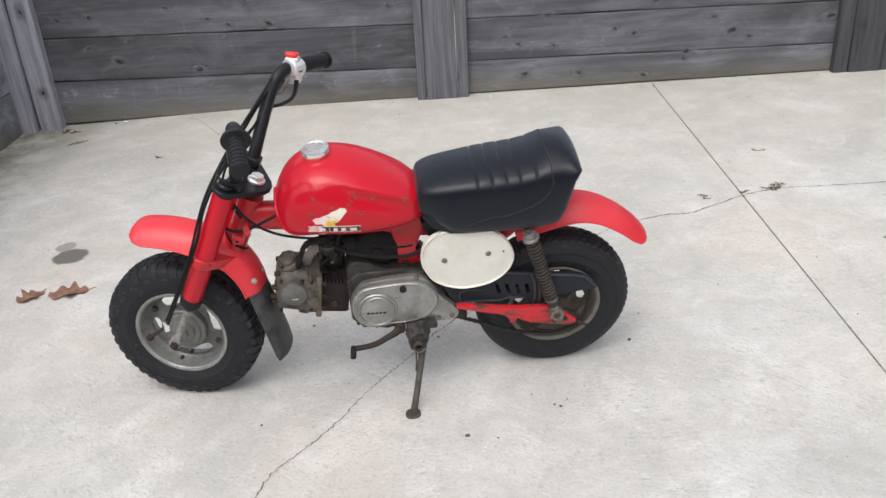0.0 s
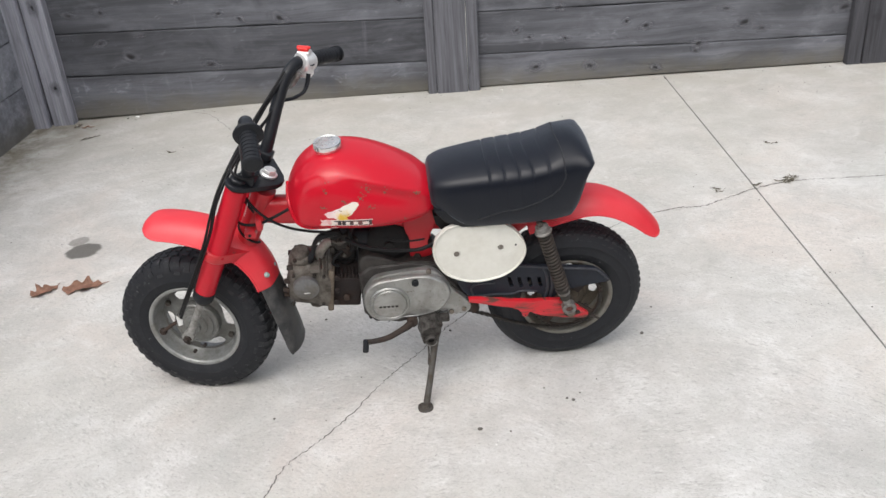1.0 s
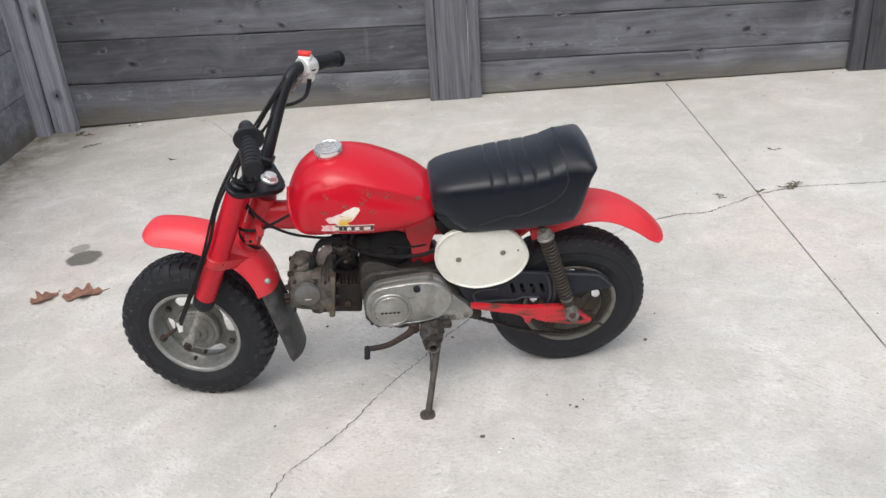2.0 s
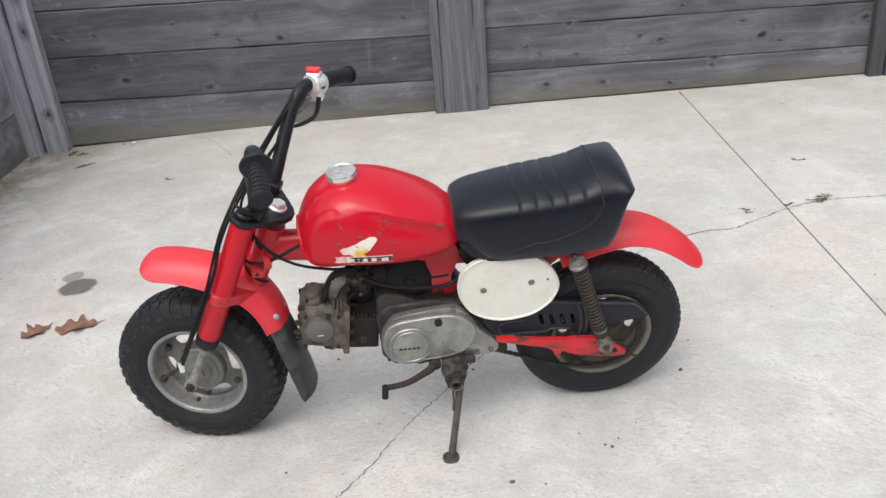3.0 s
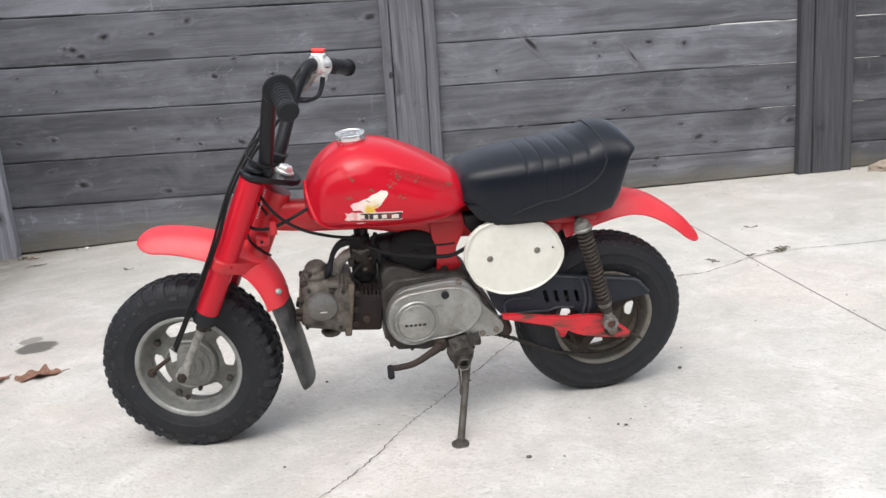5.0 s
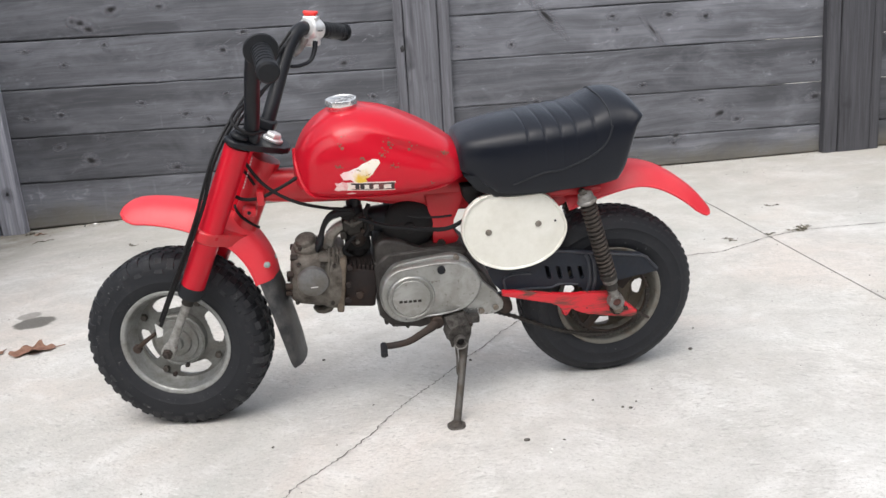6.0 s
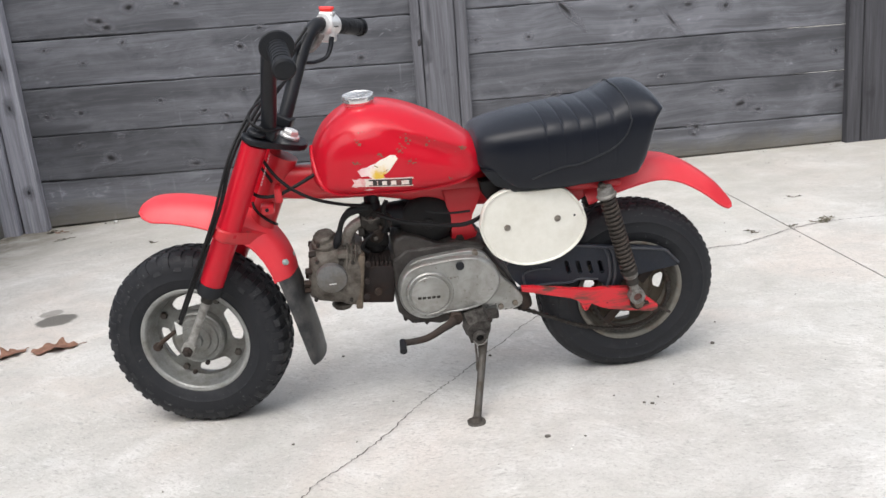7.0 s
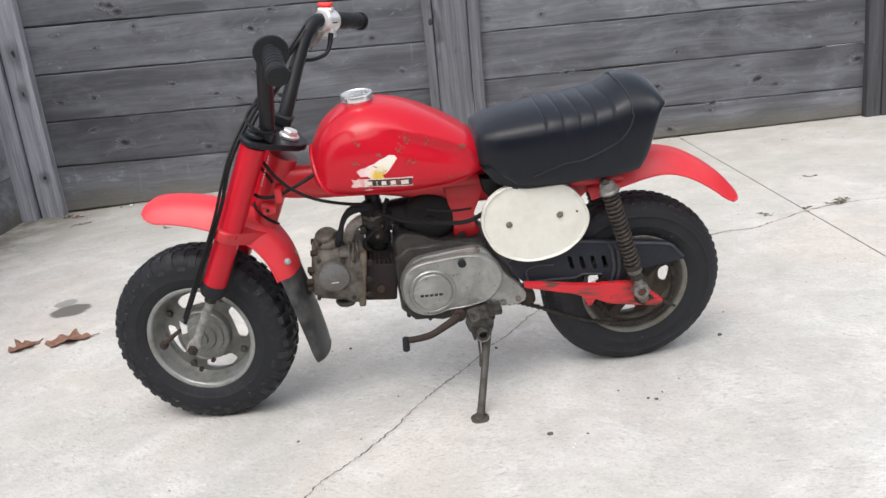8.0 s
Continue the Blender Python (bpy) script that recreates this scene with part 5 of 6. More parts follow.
for u, w in ((0.257, 0.381), (0.158, 0.388)):
    bm = bmesh.new()
    disc(bm, 0.0065, 0.0785, 0.0825, Matrix.Translation((u, 0, w)) @ TO_Y, 18)
    lathe(bm, [(0, 0.0825), (0.0035, 0.0825), (0.003, 0.0845), (0, 0.085)], 6, Matrix.Translation((u, 0, w)) @ TO_Y)
    part("screw", bm, STEEL, side_cover, "dull steel screw")
bm = bmesh.new()
disc(bm, 0.0022, 0.0785, 0.0805, Matrix.Translation((0.124, 0, 0.390)) @ TO_Y, 10, 0.0003)
part("pin_hole", bm, BLACK_METAL, side_cover)


def mudguard(name, spine, halfwidth, depth, M, mat, label, thick=0.003, lip=0.0024):
    """An arched shell swept along a spine in the local xz plane."""
    sp = spline([(x, 0, z) for x, z in spine], 8)
    n = len(sp)
    bm = bmesh.new()
    outer, inner = [], []
    for i, p in enumerate(sp):
        t = i / (n - 1)
        d = (sp[min(i + 1, n - 1)] - sp[max(i - 1, 0)]).normalized()
        nz = Vector((d.z, 0, -d.x))
        hw = float(np.interp(t, *halfwidth))
        dp = float(np.interp(t, *depth))
        ro, ri = [], []
        for k in range(17):
            a = -1 + 2 * k / 16
            drop = dp * (abs(a) ** 3.0)
            q = p + Vector((0, a * hw, 0)) - nz * drop
            ro.append(q)
            ri.append(p + Vector((0, a * (hw - thick), 0)) - nz * (drop * 0.97 + thick))
        outer.append(ro + ri[::-1])
    rings = [[M @ q for q in r] for r in outer]
    skin(bm, rings)
    ob = part(name, bm, mat, bike, label, 50)
    if lip:
        for k in (0, 16):
            bm = bmesh.new()
            tube(bm, [r[k] for r in rings], lip, 8, 1)
            part("rolled_edge", bm, mat, ob)
    return ob


mudguard("front_mudguard", [(0.2265, -0.252), (0.2255, -0.243), (0.219, -0.232), (0.204, -0.220), (0.170, -0.204), (0.125, -0.190), (0.080, -0.182), (0.03, -0.181), (-0.015, -0.190), (-0.052, -0.212), (-0.078, -0.238), (-0.094, -0.262)],
         ((0, 0.02, 0.05, 0.1, 0.3, 0.6, 1), (0.020, 0.036, 0.047, 0.056, 0.060, 0.060, 0.054)), ((0, 0.05, 0.1, 0.3, 0.6, 1), (0.003, 0.012, 0.022, 0.036, 0.042, 0.030)), STEER, PLASTIC, "faded red plastic front mudguard")
mudguard("mud_flap", [(-0.085, -0.250), (-0.111, -0.283), (-0.143, -0.325), (-0.175, -0.370), (-0.195, -0.403), (-0.202, -0.414)],
         ((0, 0.3, 0.7, 0.9, 1), (0.048, 0.055, 0.058, 0.053, 0.034)), ((0, 0.5, 1), (0.026, 0.018, 0.006)), STEER, FLAP, "dusty black rubber mud flap below the front mudguard", 0.003, 0.0)
for y in (0.034, -0.01):
    bm = bmesh.new()
    a = STEER @ Vector((-0.070, y, -0.240))
    M = axis(a - (STEER.to_3x3() @ Vector((-0.6, 0.5 if y > 0 else 0, 0.5))) * 0.004, a + (STEER.to_3x3() @ Vector((-0.6, 0.5 if y > 0 else 0, 0.5))))
    lathe(bm, [(0, 0), (0.006, 0), (0.006, 0.008), (0.004, 0.011), (0, 0.0115)], 16, M)
    part("flap_rivet", bm, PAD_GREEN, bike, "pale green-grey flap bolt")
mudguard("rear_mudguard", [(0.10, 0.440), (0.04, 0.456), (-0.02, 0.467), (-0.065, 0.467), (-0.108, 0.454), (-0.150, 0.429), (-0.188, 0.398), (-0.212, 0.371), (-0.224, 0.355)],
         ((0, 0.4, 0.7, 0.85, 0.93, 0.97, 1), (0.060, 0.060, 0.058, 0.056, 0.052, 0.044, 0.026)), ((0, 0.3, 0.5, 0.8, 0.93, 1), (0.040, 0.034, 0.032, 0.028, 0.018, 0.005)), Matrix.Identity(4), PLASTIC, "faded red plastic rear mudguard")
bm = bmesh.new()
slab(bm, [(0.170, 0.458), (0.045, 0.458), (0.050, 0.441), (0.078, 0.424), (0.110, 0.398), (0.170, 0.392)], 0.034, 0.044, 0.003)
part("side_plate", bm, FRAME, frame_ob, "red frame plate under the seat")

# swingarm, chain case, shocks
arm = new("swingarm")
arm.parent = bike
arm["label"] = "red pressed swingarm with chipped paint"
for s in (1, -1):
    bm = bmesh.new()
    slab(bm, [(0.235, 0.254), (0.210, 0.249), (0.135, 0.234), (0.089, 0.2265), (0.065, 0.2265), (0.018, 0.222), (0.000, 0.214), (-0.022, 0.196), (-0.048, 0.172), (-0.048, 0.163), (-0.033, 0.159), (0.019, 0.170), (0.065, 0.181), (0.084, 0.189), (0.091, 0.199), (0.0955, 0.198), (0.098, 0.184), (0.1035, 0.180), (0.110, 0.184), (0.114, 0.203), (0.118, 0.208), (0.135, 0.214), (0.182, 0.228), (0.235, 0.243)], s * 0.082 - 0.006, s * 0.082 + 0.006, 0.0025)
    part("arm_plate", bm, ARM_PAINT, arm)
    for u, w, r in ((0.1035, 0.187, 0.0016), (0.060, 0.193, 0.0014)):
        bm = bmesh.new()
        disc(bm, r, 0, 0.0012, axis((u, s * 0.0878, w), (u, s, w)), 10, 0.0002)
        part("pin_hole", bm, BLACK_METAL, arm)
    bm = bmesh.new()
    box(bm, -0.022, 0.016, -0.006, 0.006, -0.002, 0.003, 0.002, Matrix.Translation((-0.004, s * 0.091, 0.183)))
    disc(bm, 0.016, -0.004, 0.003, axis((-0.004, s * 0.089, 0.186), (-0.004, s, 0.186)), 18, 0.001)
    part("axle_washer", bm, RUST, arm, "rusty axle washer")
    bm = bmesh.new()
    nut(bm, (-0.004, s * 0.088, 0.187), (-0.004, s, 0.187), 0.012, 0.012)
    part("axle_nut", bm, STEEL, arm)
bm = bmesh.new()
tube(bm, [(-0.050, 0.084, 0.165), (-0.075, 0.084, 0.150)], 0.003, 8, 1)
part("adjuster_bolt", bm, RUST, arm)

guard = new("chain_guard")
guard.parent = bike
guard["label"] = "black plastic chain guard with five slots"
bm = bmesh.new()
slots = [(0.138, 0.288, 0.256), (0.115, 0.285, 0.253), (0.092, 0.282, 0.250), (0.069, 0.279, 0.248)]
outer = [(0.262, 0.300), (0.215, 0.322), (0.13, 0.322), (0.078, 0.312), (0.037, 0.304), (0.0, 0.300), (-0.060, 0.289), (-0.080, 0.276), (-0.101, 0.250), (-0.097, 0.245), (-0.030, 0.238), (0.026, 0.226), (0.032, 0.206), (0.044, 0.200), (0.056, 0.206), (0.062, 0.226), (0.075, 0.235), (0.110, 0.239), (0.130, 0.234), (0.175, 0.238), (0.226, 0.236), (0.248, 0.262)]


def with_slots(bm, line, holes, v0, v1):
    """A plate with leaning slots cut through it: the outline bridged to its holes, then given depth."""
    es = []

    def loop(pts):
        vs = [bm.verts.new((u, v1, w)) for u, w in pts]
        return [bm.edges.new((a, b)) for a, b in zip(vs, vs[1:] + vs[:1])]
    es += loop(line)
    for u, wt, wb in holes:
        lean = 0.0065 * (wt - wb) / 0.033
        es += loop([(u + 0.0042, wt - 0.003), (u + 0.001, wt), (u - 0.0042, wt - 0.003), (u - 0.0042 - lean, wb + 0.003), (u - lean, wb), (u + 0.0042 - lean, wb + 0.003)])
    bmesh.ops.triangle_fill(bm, use_beauty=True, use_dissolve=False, edges=es)
    bmesh.ops.recalc_face_normals(bm, faces=bm.faces)
    g = bmesh.ops.extrude_face_region(bm, geom=list(bm.faces))
    for v in g["geom"]:
        if isinstance(v, bmesh.types.BMVert):
            v.co.y = v0
    return bm


with_slots(bm, outer, slots, 0.054, 0.064)
part("guard_shell", bm, GUARD, guard, "", 30)
# backing added behind the slots so they stay dark, one small opening left
bm = bmesh.new()
box(bm, 0.050, 0.150, 0.030, 0.036, 0.2575, 0.302)
box(bm, 0.094, 0.150, 0.030, 0.036, 0.240, 0.2575)
box(bm, 0.050, 0.0855, 0.030, 0.036, 0.240, 0.2575)
part("inner_wall", bm, GUARD, guard, "backing plate added to keep the slots dark")
for u, w0, w1 in slots:
    bm = bmesh.new()
    tube(bm, [(u - 0.0052, 0.0642, w0 - 0.003), (u - 0.0117, 0.0642, w1 + 0.003)], 0.0009, 6, 1)
    part("slot_lip", bm, GUARD, guard)
# end post and raised border of the guard
for u in (0.036, 0.047):
    bm = bmesh.new()
    tube(bm, [(u + 0.010, 0.0625, 0.302), (u + 0.003, 0.0645, 0.285), (u, 0.065, 0.245), (u + 0.006, 0.0645, 0.216)], 0.0036, 10, 5)
    part("end_rib", bm, GUARD_EDGE, guard)
bm = bmesh.new()
lathe(bm, [(0, 0.060), (0.009, 0.060), (0.009, 0.067), (0.006, 0.069), (0, 0.069)], 16, Matrix.Translation((0.044, 0, 0.210)) @ TO_Y)
part("mounting_lobe", bm, GUARD, guard)
bm = bmesh.new()
tube(bm, [(0.222, 0.0640, 0.240), (0.226, 0.0645, 0.268), (0.206, 0.0645, 0.277), (0.170, 0.0640, 0.274)], 0.0024, 8, 5)
part("pressed_rib", bm, GUARD_EDGE, guard)
bm = bmesh.new()
tube(bm, [(0.24, 0.0635, 0.240), (0.175, 0.0640, 0.241), (0.130, 0.0640, 0.2375), (0.110, 0.0640, 0.2425), (0.072, 0.0640, 0.237)], 0.0024, 8, 5)
part("lower_rim", bm, GUARD_EDGE, guard)
bm = bmesh.new()
tube(bm, [(0.26, 0.064, 0.296), (0.215, 0.064, 0.318), (0.13, 0.064, 0.319), (0.037, 0.064, 0.302), (-0.058, 0.064, 0.286), (-0.078, 0.064, 0.273), (-0.097, 0.064, 0.251)], 0.003, 8, 4)
part("guard_rim", bm, GUARD_EDGE, guard)

# chain and sprocket
bm = bmesh.new()
path = [(0.250, 0.045, 0.192), (0.199, 0.046, 0.170), (0.127, 0.047, 0.135), (0.067, 0.047, 0.113), (0.017, 0.047, 0.104), (-0.03, 0.047, 0.108), (-0.065, 0.047, 0.130), (-0.083, 0.047, 0.165), (-0.085, 0.047, 0.20)]
pts = spline(path, 10)
for i, p in enumerate(pts[:-1]):
    q = pts[i + 1]
    M = axis(p, q)
    box(bm, -0.0045, 0.0045, -0.004 if i % 2 else -0.0026, 0.004 if i % 2 else 0.0026, 0, (q - p).length * 1.15, 0.001, M, 1)
part("chain", bm, OILY, bike, "oily dark drive chain")
bm = bmesh.new()
lathe(bm, [(0.0775, 0.043), (0.081, 0.043), (0.0840, 0.045), (0.081, 0.047), (0.0775, 0.047)], 72, AXLE_R @ TO_Y, True)
for k in range(4):
    box(bm, 0.030, 0.079, -0.010, 0.010, 0.0435, 0.0465, 0.001, AXLE_R @ TO_Y @ Matrix.Rotation(radians(90 * k - 40), 4, 'Z'))
for k in range(44):
    box(bm, 0.0825, 0.0872, -0.0022, 0.0022, 0.0438, 0.0462, 0.0008, AXLE_R @ TO_Y @ Matrix.Rotation(2 * math.pi * k / 44, 4, 'Z'), 1)
part("sprocket", bm, RUST, bike, "rusty rear sprocket", 20)

for s in (1, -1):
    sh = new("shock_absorber")
    sh.parent = bike
    sh["label"] = "tarnished rear shock absorber with exposed coil spring"
    y = 0.096 * s
    lo, hi = Vector((0.002, y, 0.206)), Vector((0.070, y, 0.446))
    M = axis(lo, hi)
    ln = (hi - lo).length
    bm = bmesh.new()
    lathe(bm, [(0, 0.03), (0.0125, 0.03), (0.0125, 0.075), (0.0122, ln - 0.01), (0, ln - 0.01)], 24, M)
    part("damper", bm, OILY, sh)
    bm = bmesh.new()
    lathe(bm, [(0.010, 0.055), (0.0165, 0.055), (0.0175, 0.059), (0.0165, 0.064), (0.011, 0.066)], 28, M)
    part("spring_seat", bm, OILY, sh)
    bm = bmesh.new()
    turns = 18
    coil = [M @ Vector((0.0142 * math.cos(2 * math.pi * k / 12), 0.0142 * math.sin(2 * math.pi * k / 12), 0.064 + (ln - 0.064 - 0.018) * k / (12 * turns))) for k in range(12 * turns + 1)]
    tube(bm, coil, 0.0028, 7, 1)
    part("spring", bm, SPRING, sh, "dusty dark coil spring")
    bm = bmesh.new()
    lathe(bm, [(0.004, ln - 0.020), (0.0178, ln - 0.020), (0.0195, ln - 0.018), (0.0195, ln - 0.015), (0.0160, ln - 0.012), (0.0150, ln - 0.003), (0.014, ln), (0.004, ln)], 28, M)
    part("top_collar", bm, CLEAN_STEEL, sh, "steel spring collar")
    bm = bmesh.new()
    box(bm, -0.0095, 0.0095, -0.0085, 0.0085, 0.010, 0.050, 0.004, M, 3)
    disc(bm, 0.0150, 0.044, 0.060, M, 20, 0.003)
    lathe(bm, [(0.0088, -0.010), (0.0150, -0.010), (0.0165, -0.008), (0.0165, 0.008), (0.0150, 0.010), (0.0088, 0.010)], 28, Matrix.Translation(lo) @ TO_Y, True)
    part("lower_eye", bm, CLEAN_STEEL, sh, "steel lower mounting eye")
    bm = bmesh.new()
    disc(bm, 0.0070, -0.016, 0.0, Matrix.Translation(hi + Vector((0.002, 0, 0.000))) @ TO_Y, 20, 0.002)
    nut(bm, hi + Vector((0.002, 0.0, 0.001)), hi + Vector((0.002, s, 0.001)), 0.0055, 0.005)
    part("upper_eye", bm, STAND_STEEL, sh)
    bm = bmesh.new()
    nut(bm, lo + Vector((0, -0.006 * s, 0)), lo + Vector((0, s, 0)), 0.0092, 0.013)
    disc(bm, 0.0095, -0.009, 0.006, Matrix.Translation(lo) @ TO_Y, 16, 0.001)
    part("shock_nut", bm, RED_RUST, sh, "rust-red nut")

# ---------- engine ----------
engine = new("engine")
engine.parent = bike
engine["label"] = "grimy single cylinder engine with laid down barrel"
# crankcase
bm = bmesh.new()
slab(bm, [(0.482, 0.330), (0.455, 0.350), (0.36, 0.352), (0.30, 0.338), (0.262, 0.275), (0.235, 0.235), (0.245, 0.212), (0.31, 0.190), (0.40, 0.182), (0.455, 0.186), (0.480, 0.215)], -0.075, 0.058, 0.010, (0, 2), None, 3)
part("crankcase", bm, CASE, engine, "oily grey-brown crankcase", 30)
# left cover: a flange that reaches back to the sprocket, and a raised rounded bowl on it
cover_line = [(0.474, 0.271), (0.470, 0.296), (0.457, 0.318), (0.438, 0.331), (0.400, 0.336), (0.359, 0.339), (0.325, 0.338), (0.303, 0.328), (0.286, 0.303), (0.268, 0.271), (0.246, 0.247), (0.229, 0.222), (0.231, 0.207), (0.251, 0.198), (0.282, 0.200), (0.321, 0.206), (0.389, 0.214), (0.412, 0.207), (0.436, 0.208), (0.458, 0.220), (0.470, 0.244)]


def bowl(line, oc, steps, n=4):
    rings = []
    for k, h in steps:
        ring = [Vector((oc[0] + (u - oc[0]) * k, h, oc[1] + (w - oc[1]) * k)) for u, w in line]
        rings.append(spline(ring + [ring[0]], n)[:-1])
    bm = bmesh.new()
    skin(bm, rings)
    return bm


cover = part("left_engine_cover", bowl(cover_line, (0.38, 0.272), ((1.0, 0.050), (1.0, 0.066), (0.99, 0.070), (0.96, 0.0715), (0.5, 0.072))), ALLOY, engine, "dull silver alloy engine cover", 40)
bean = [(0.478, 0.272), (0.474, 0.295), (0.462, 0.315), (0.438, 0.328), (0.400, 0.332), (0.359, 0.334), (0.325, 0.331), (0.300, 0.319), (0.282, 0.299), (0.275, 0.274), (0.283, 0.249), (0.306, 0.227), (0.345, 0.217), (0.389, 0.215), (0.412, 0.210), (0.436, 0.211), (0.460, 0.224), (0.474, 0.247)]
part("bowl", bowl(bean, (0.385, 0.272), ((1.0, 0.066), (0.995, 0.079), (0.975, 0.085), (0.945, 0.0875), (0.915, 0.0875), (0.895, 0.0865), (0.6, 0.0885), (0.2, 0.089))), ALLOY, cover, "", 40)
bm = bmesh.new()
lathe(bm, [(0.0, 0.086), (0.0465, 0.086), (0.0465, 0.0905), (0.0445, 0.093), (0.042, 0.0925), (0.0405, 0.0905), (0.039, 0.0905), (0.037, 0.0935), (0.0, 0.0945)], 56, Matrix.Translation((0.417, 0, 0.266)) @ TO_Y)
part("round_cover", bm, ALLOY, cover, "round magneto cover with pressed plate", 25)
bm = bmesh.new()
for k in range(5):
    u = 0.442 - 0.0092 * k
    box(bm, u - 0.0068, u, 0.0935, 0.0949, 0.2590 - 0.0004 * k, 0.2640 - 0.0004 * k, 0.0004)
part("name_bar", bm, OILY, cover, "dark worn name plate marks")
bm = bmesh.new()
disc(bm, 0.008, 0.084, 0.0935, Matrix.Translation((0.355, 0, 0.318)) @ TO_Y, 20, 0.001)
part("inspection_plug", bm, BLACK_RUBBER, cover, "small dark plug")
for u, w in ((0.322, 0.333), (0.246, 0.213), (0.276, 0.209)):
    bm = bmesh.new()
    disc(bm, 0.006, 0.066, 0.076, Matrix.Translation((u, 0, w)) @ TO_Y, 14, 0.001)
    part("cover_screw", bm, STEEL, cover)
# ribs under the crankcase
for u, w, d, t in ((0.466, 0.190, 0.006, 0.05), (0.446, 0.180, 0.009, 0.045), (0.424, 0.176, 0.006, 0.05), (0.405, 0.186, 0.008, 0.04)):
    bm = bmesh.new()
    slab(bm, [(u - d, 0.21), (u - d * 0.7, w + 0.006), (u, w), (u + d * 0.8, w + 0.004), (u + d, 0.21)], -0.03, t, 0.002)
    part("sump_rib", bm, OILY, engine)
# barrel with cooling fins
BX = Matrix.Translation((0.475, 0, 0.288)) @ Matrix.Rotation(radians(90 - 8), 4, 'Y')   # local z forward, slightly down
bm = bmesh.new()
lathe(bm, [(0, -0.01), (0.040, -0.01), (0.040, 0.075), (0, 0.075)], 36, BX)
part("barrel", bm, BARREL, engine, "rust-brown cylinder barrel")
for k in range(8):
    bm = bmesh.new()
    z = 0.004 + 0.0085 * k
    box(bm, -0.0370, 0.052, -0.052, 0.0470, z, z + 0.0052, 0.0014, BX, 1)
    part("cooling_fin", bm, BARREL, engine)
bm = bmesh.new()
box(bm, -0.028, 0.054, -0.05, 0.0500, 0.004, 0.070, 0.006, BX, 2)
part("barrel_jacket", bm, BARREL, engine, "sooty cylinder jacket")
# bowl-shaped dark block added below the carburettor to close the view over the fins
bm = bmesh.new()
box(bm, 0.482, 0.532, -0.022, 0.018, 0.346, 0.396, 0.007, None, 3)
box(bm, 0.478, 0.536, -0.025, 0.021, 0.376, 0.384, 0.002, None, 1)
lathe(bm, [(0, 0.327), (0.010, 0.327), (0.012, 0.331), (0.020, 0.338), (0.022, 0.350), (0, 0.350)], 20, Matrix.Translation((0.507, -0.002, 0)))
part("float_bowl", bm, NEAR_BLACK, engine, "near-black filler block added below the carburettor")
bm = bmesh.new()
disc(bm, 0.008, 0.050, 0.058, Matrix.Translation((0.515, 0, 0.268)) @ TO_Y, 14, 0.002)
part("jacket_bolt", bm, RUST, engine)
# cylinder head
bm = bmesh.new()
rings = []
for z, k in ((0.073, 1.0), (0.078, 1.03), (0.10, 1.0), (0.104, 0.95), (0.125, 0.93), (0.152, 0.90), (0.167, 0.80), (0.172, 0.66)):
    ring = []
    for i in range(32):
        a = 2 * math.pi * i / 32
        c, s = math.cos(a), math.sin(a)
        ring.append(BX @ Vector((0.062 * k * abs(c) ** 0.5 * (1 if c > 0 else -1), 0.060 * k * abs(s) ** 0.5 * (1 if s > 0 else -1), z)))
    rings.append(ring)
skin(bm, rings)
head = part("cylinder_head", bm, GRIMY, engine, "brown oil-stained cylinder head", 40)
for k in range(3):
    bm = bmesh.new()
    z = 0.082 + 0.008 * k
    box(bm, -0.066, -0.02, -0.058, 0.060, z, z + 0.0035, 0.0014, BX, 1)
    part("head_fin", bm, GRIMY, head)
bm = bmesh.new()
lathe(bm, [(0, 0.05), (0.0305, 0.05), (0.0305, 0.060), (0.029, 0.0645), (0.026, 0.066), (0.0, 0.068)], 40, Matrix.Translation((0.602, 0, 0.312)) @ TO_Y)
part("cam_cover", bm, GREY_CAST, head, "round grey cam cover", 25)
bm = bmesh.new()
box(bm, 0.594, 0.608, 0.0675, 0.0687, 0.3025, 0.3045, 0.0003)
part("cam_mark", bm, CHROME, head)
for x, y, z in ((-0.046, 0.036, 0.160), (-0.014, 0.044, 0.166), (0.012, 0.044, 0.168), (0.028, 0.040, 0.166), (-0.040, -0.03, 0.160), (0.03, -0.03, 0.164)):
    bm = bmesh.new()
    nut(bm, BX @ Vector((x, y, z)), BX @ Vector((x, y, z + 1)), 0.0065, 0.014)
    part("head_nut", bm, RUST, head)
bm = bmesh.new()
VC = axis(BX @ Vector((-0.046, 0.012, 0.132)), BX @ Vector((-0.146, 0.02, 0.185)))
lathe(bm, [(0, 0), (0.026, 0), (0.026, 0.007), (0.021, 0.009), (0.020, 0.017), (0.017, 0.020), (0, 0.021)], 12, VC)
part("valve_cap", bm, GRIMY, head, "round valve inspection cap", 25)
bm = bmesh.new()
box(bm, -0.058, -0.046, -0.02, 0.058, 0.085, 0.12, 0.003, BX)
part("rocker_boss", bm, GRIMY, head)
bm = bmesh.new()
nut(bm, BX @ Vector((-0.040, 0.050, 0.112)), BX @ Vector((-0.040, 1, 0.112)), 0.005, 0.012)
part("head_screw", bm, OILY, head)
bm = bmesh.new()
disc(bm, 0.022, 0.0, 0.014, Matrix.Translation((0.588, 0.0, 0.232)) @ Matrix.Rotation(radians(180), 4, 'Y') , 8, 0.004)
part("valve_cap", bm, GRIMY, head)
bm = bmesh.new()
box(bm, -0.054, 0.062, -0.054, 0.0600, 0.066, 0.080, 0.004, BX, 2)
part("head_gasket_flange", bm, TAN, head, "tan stained flange at the head joint")
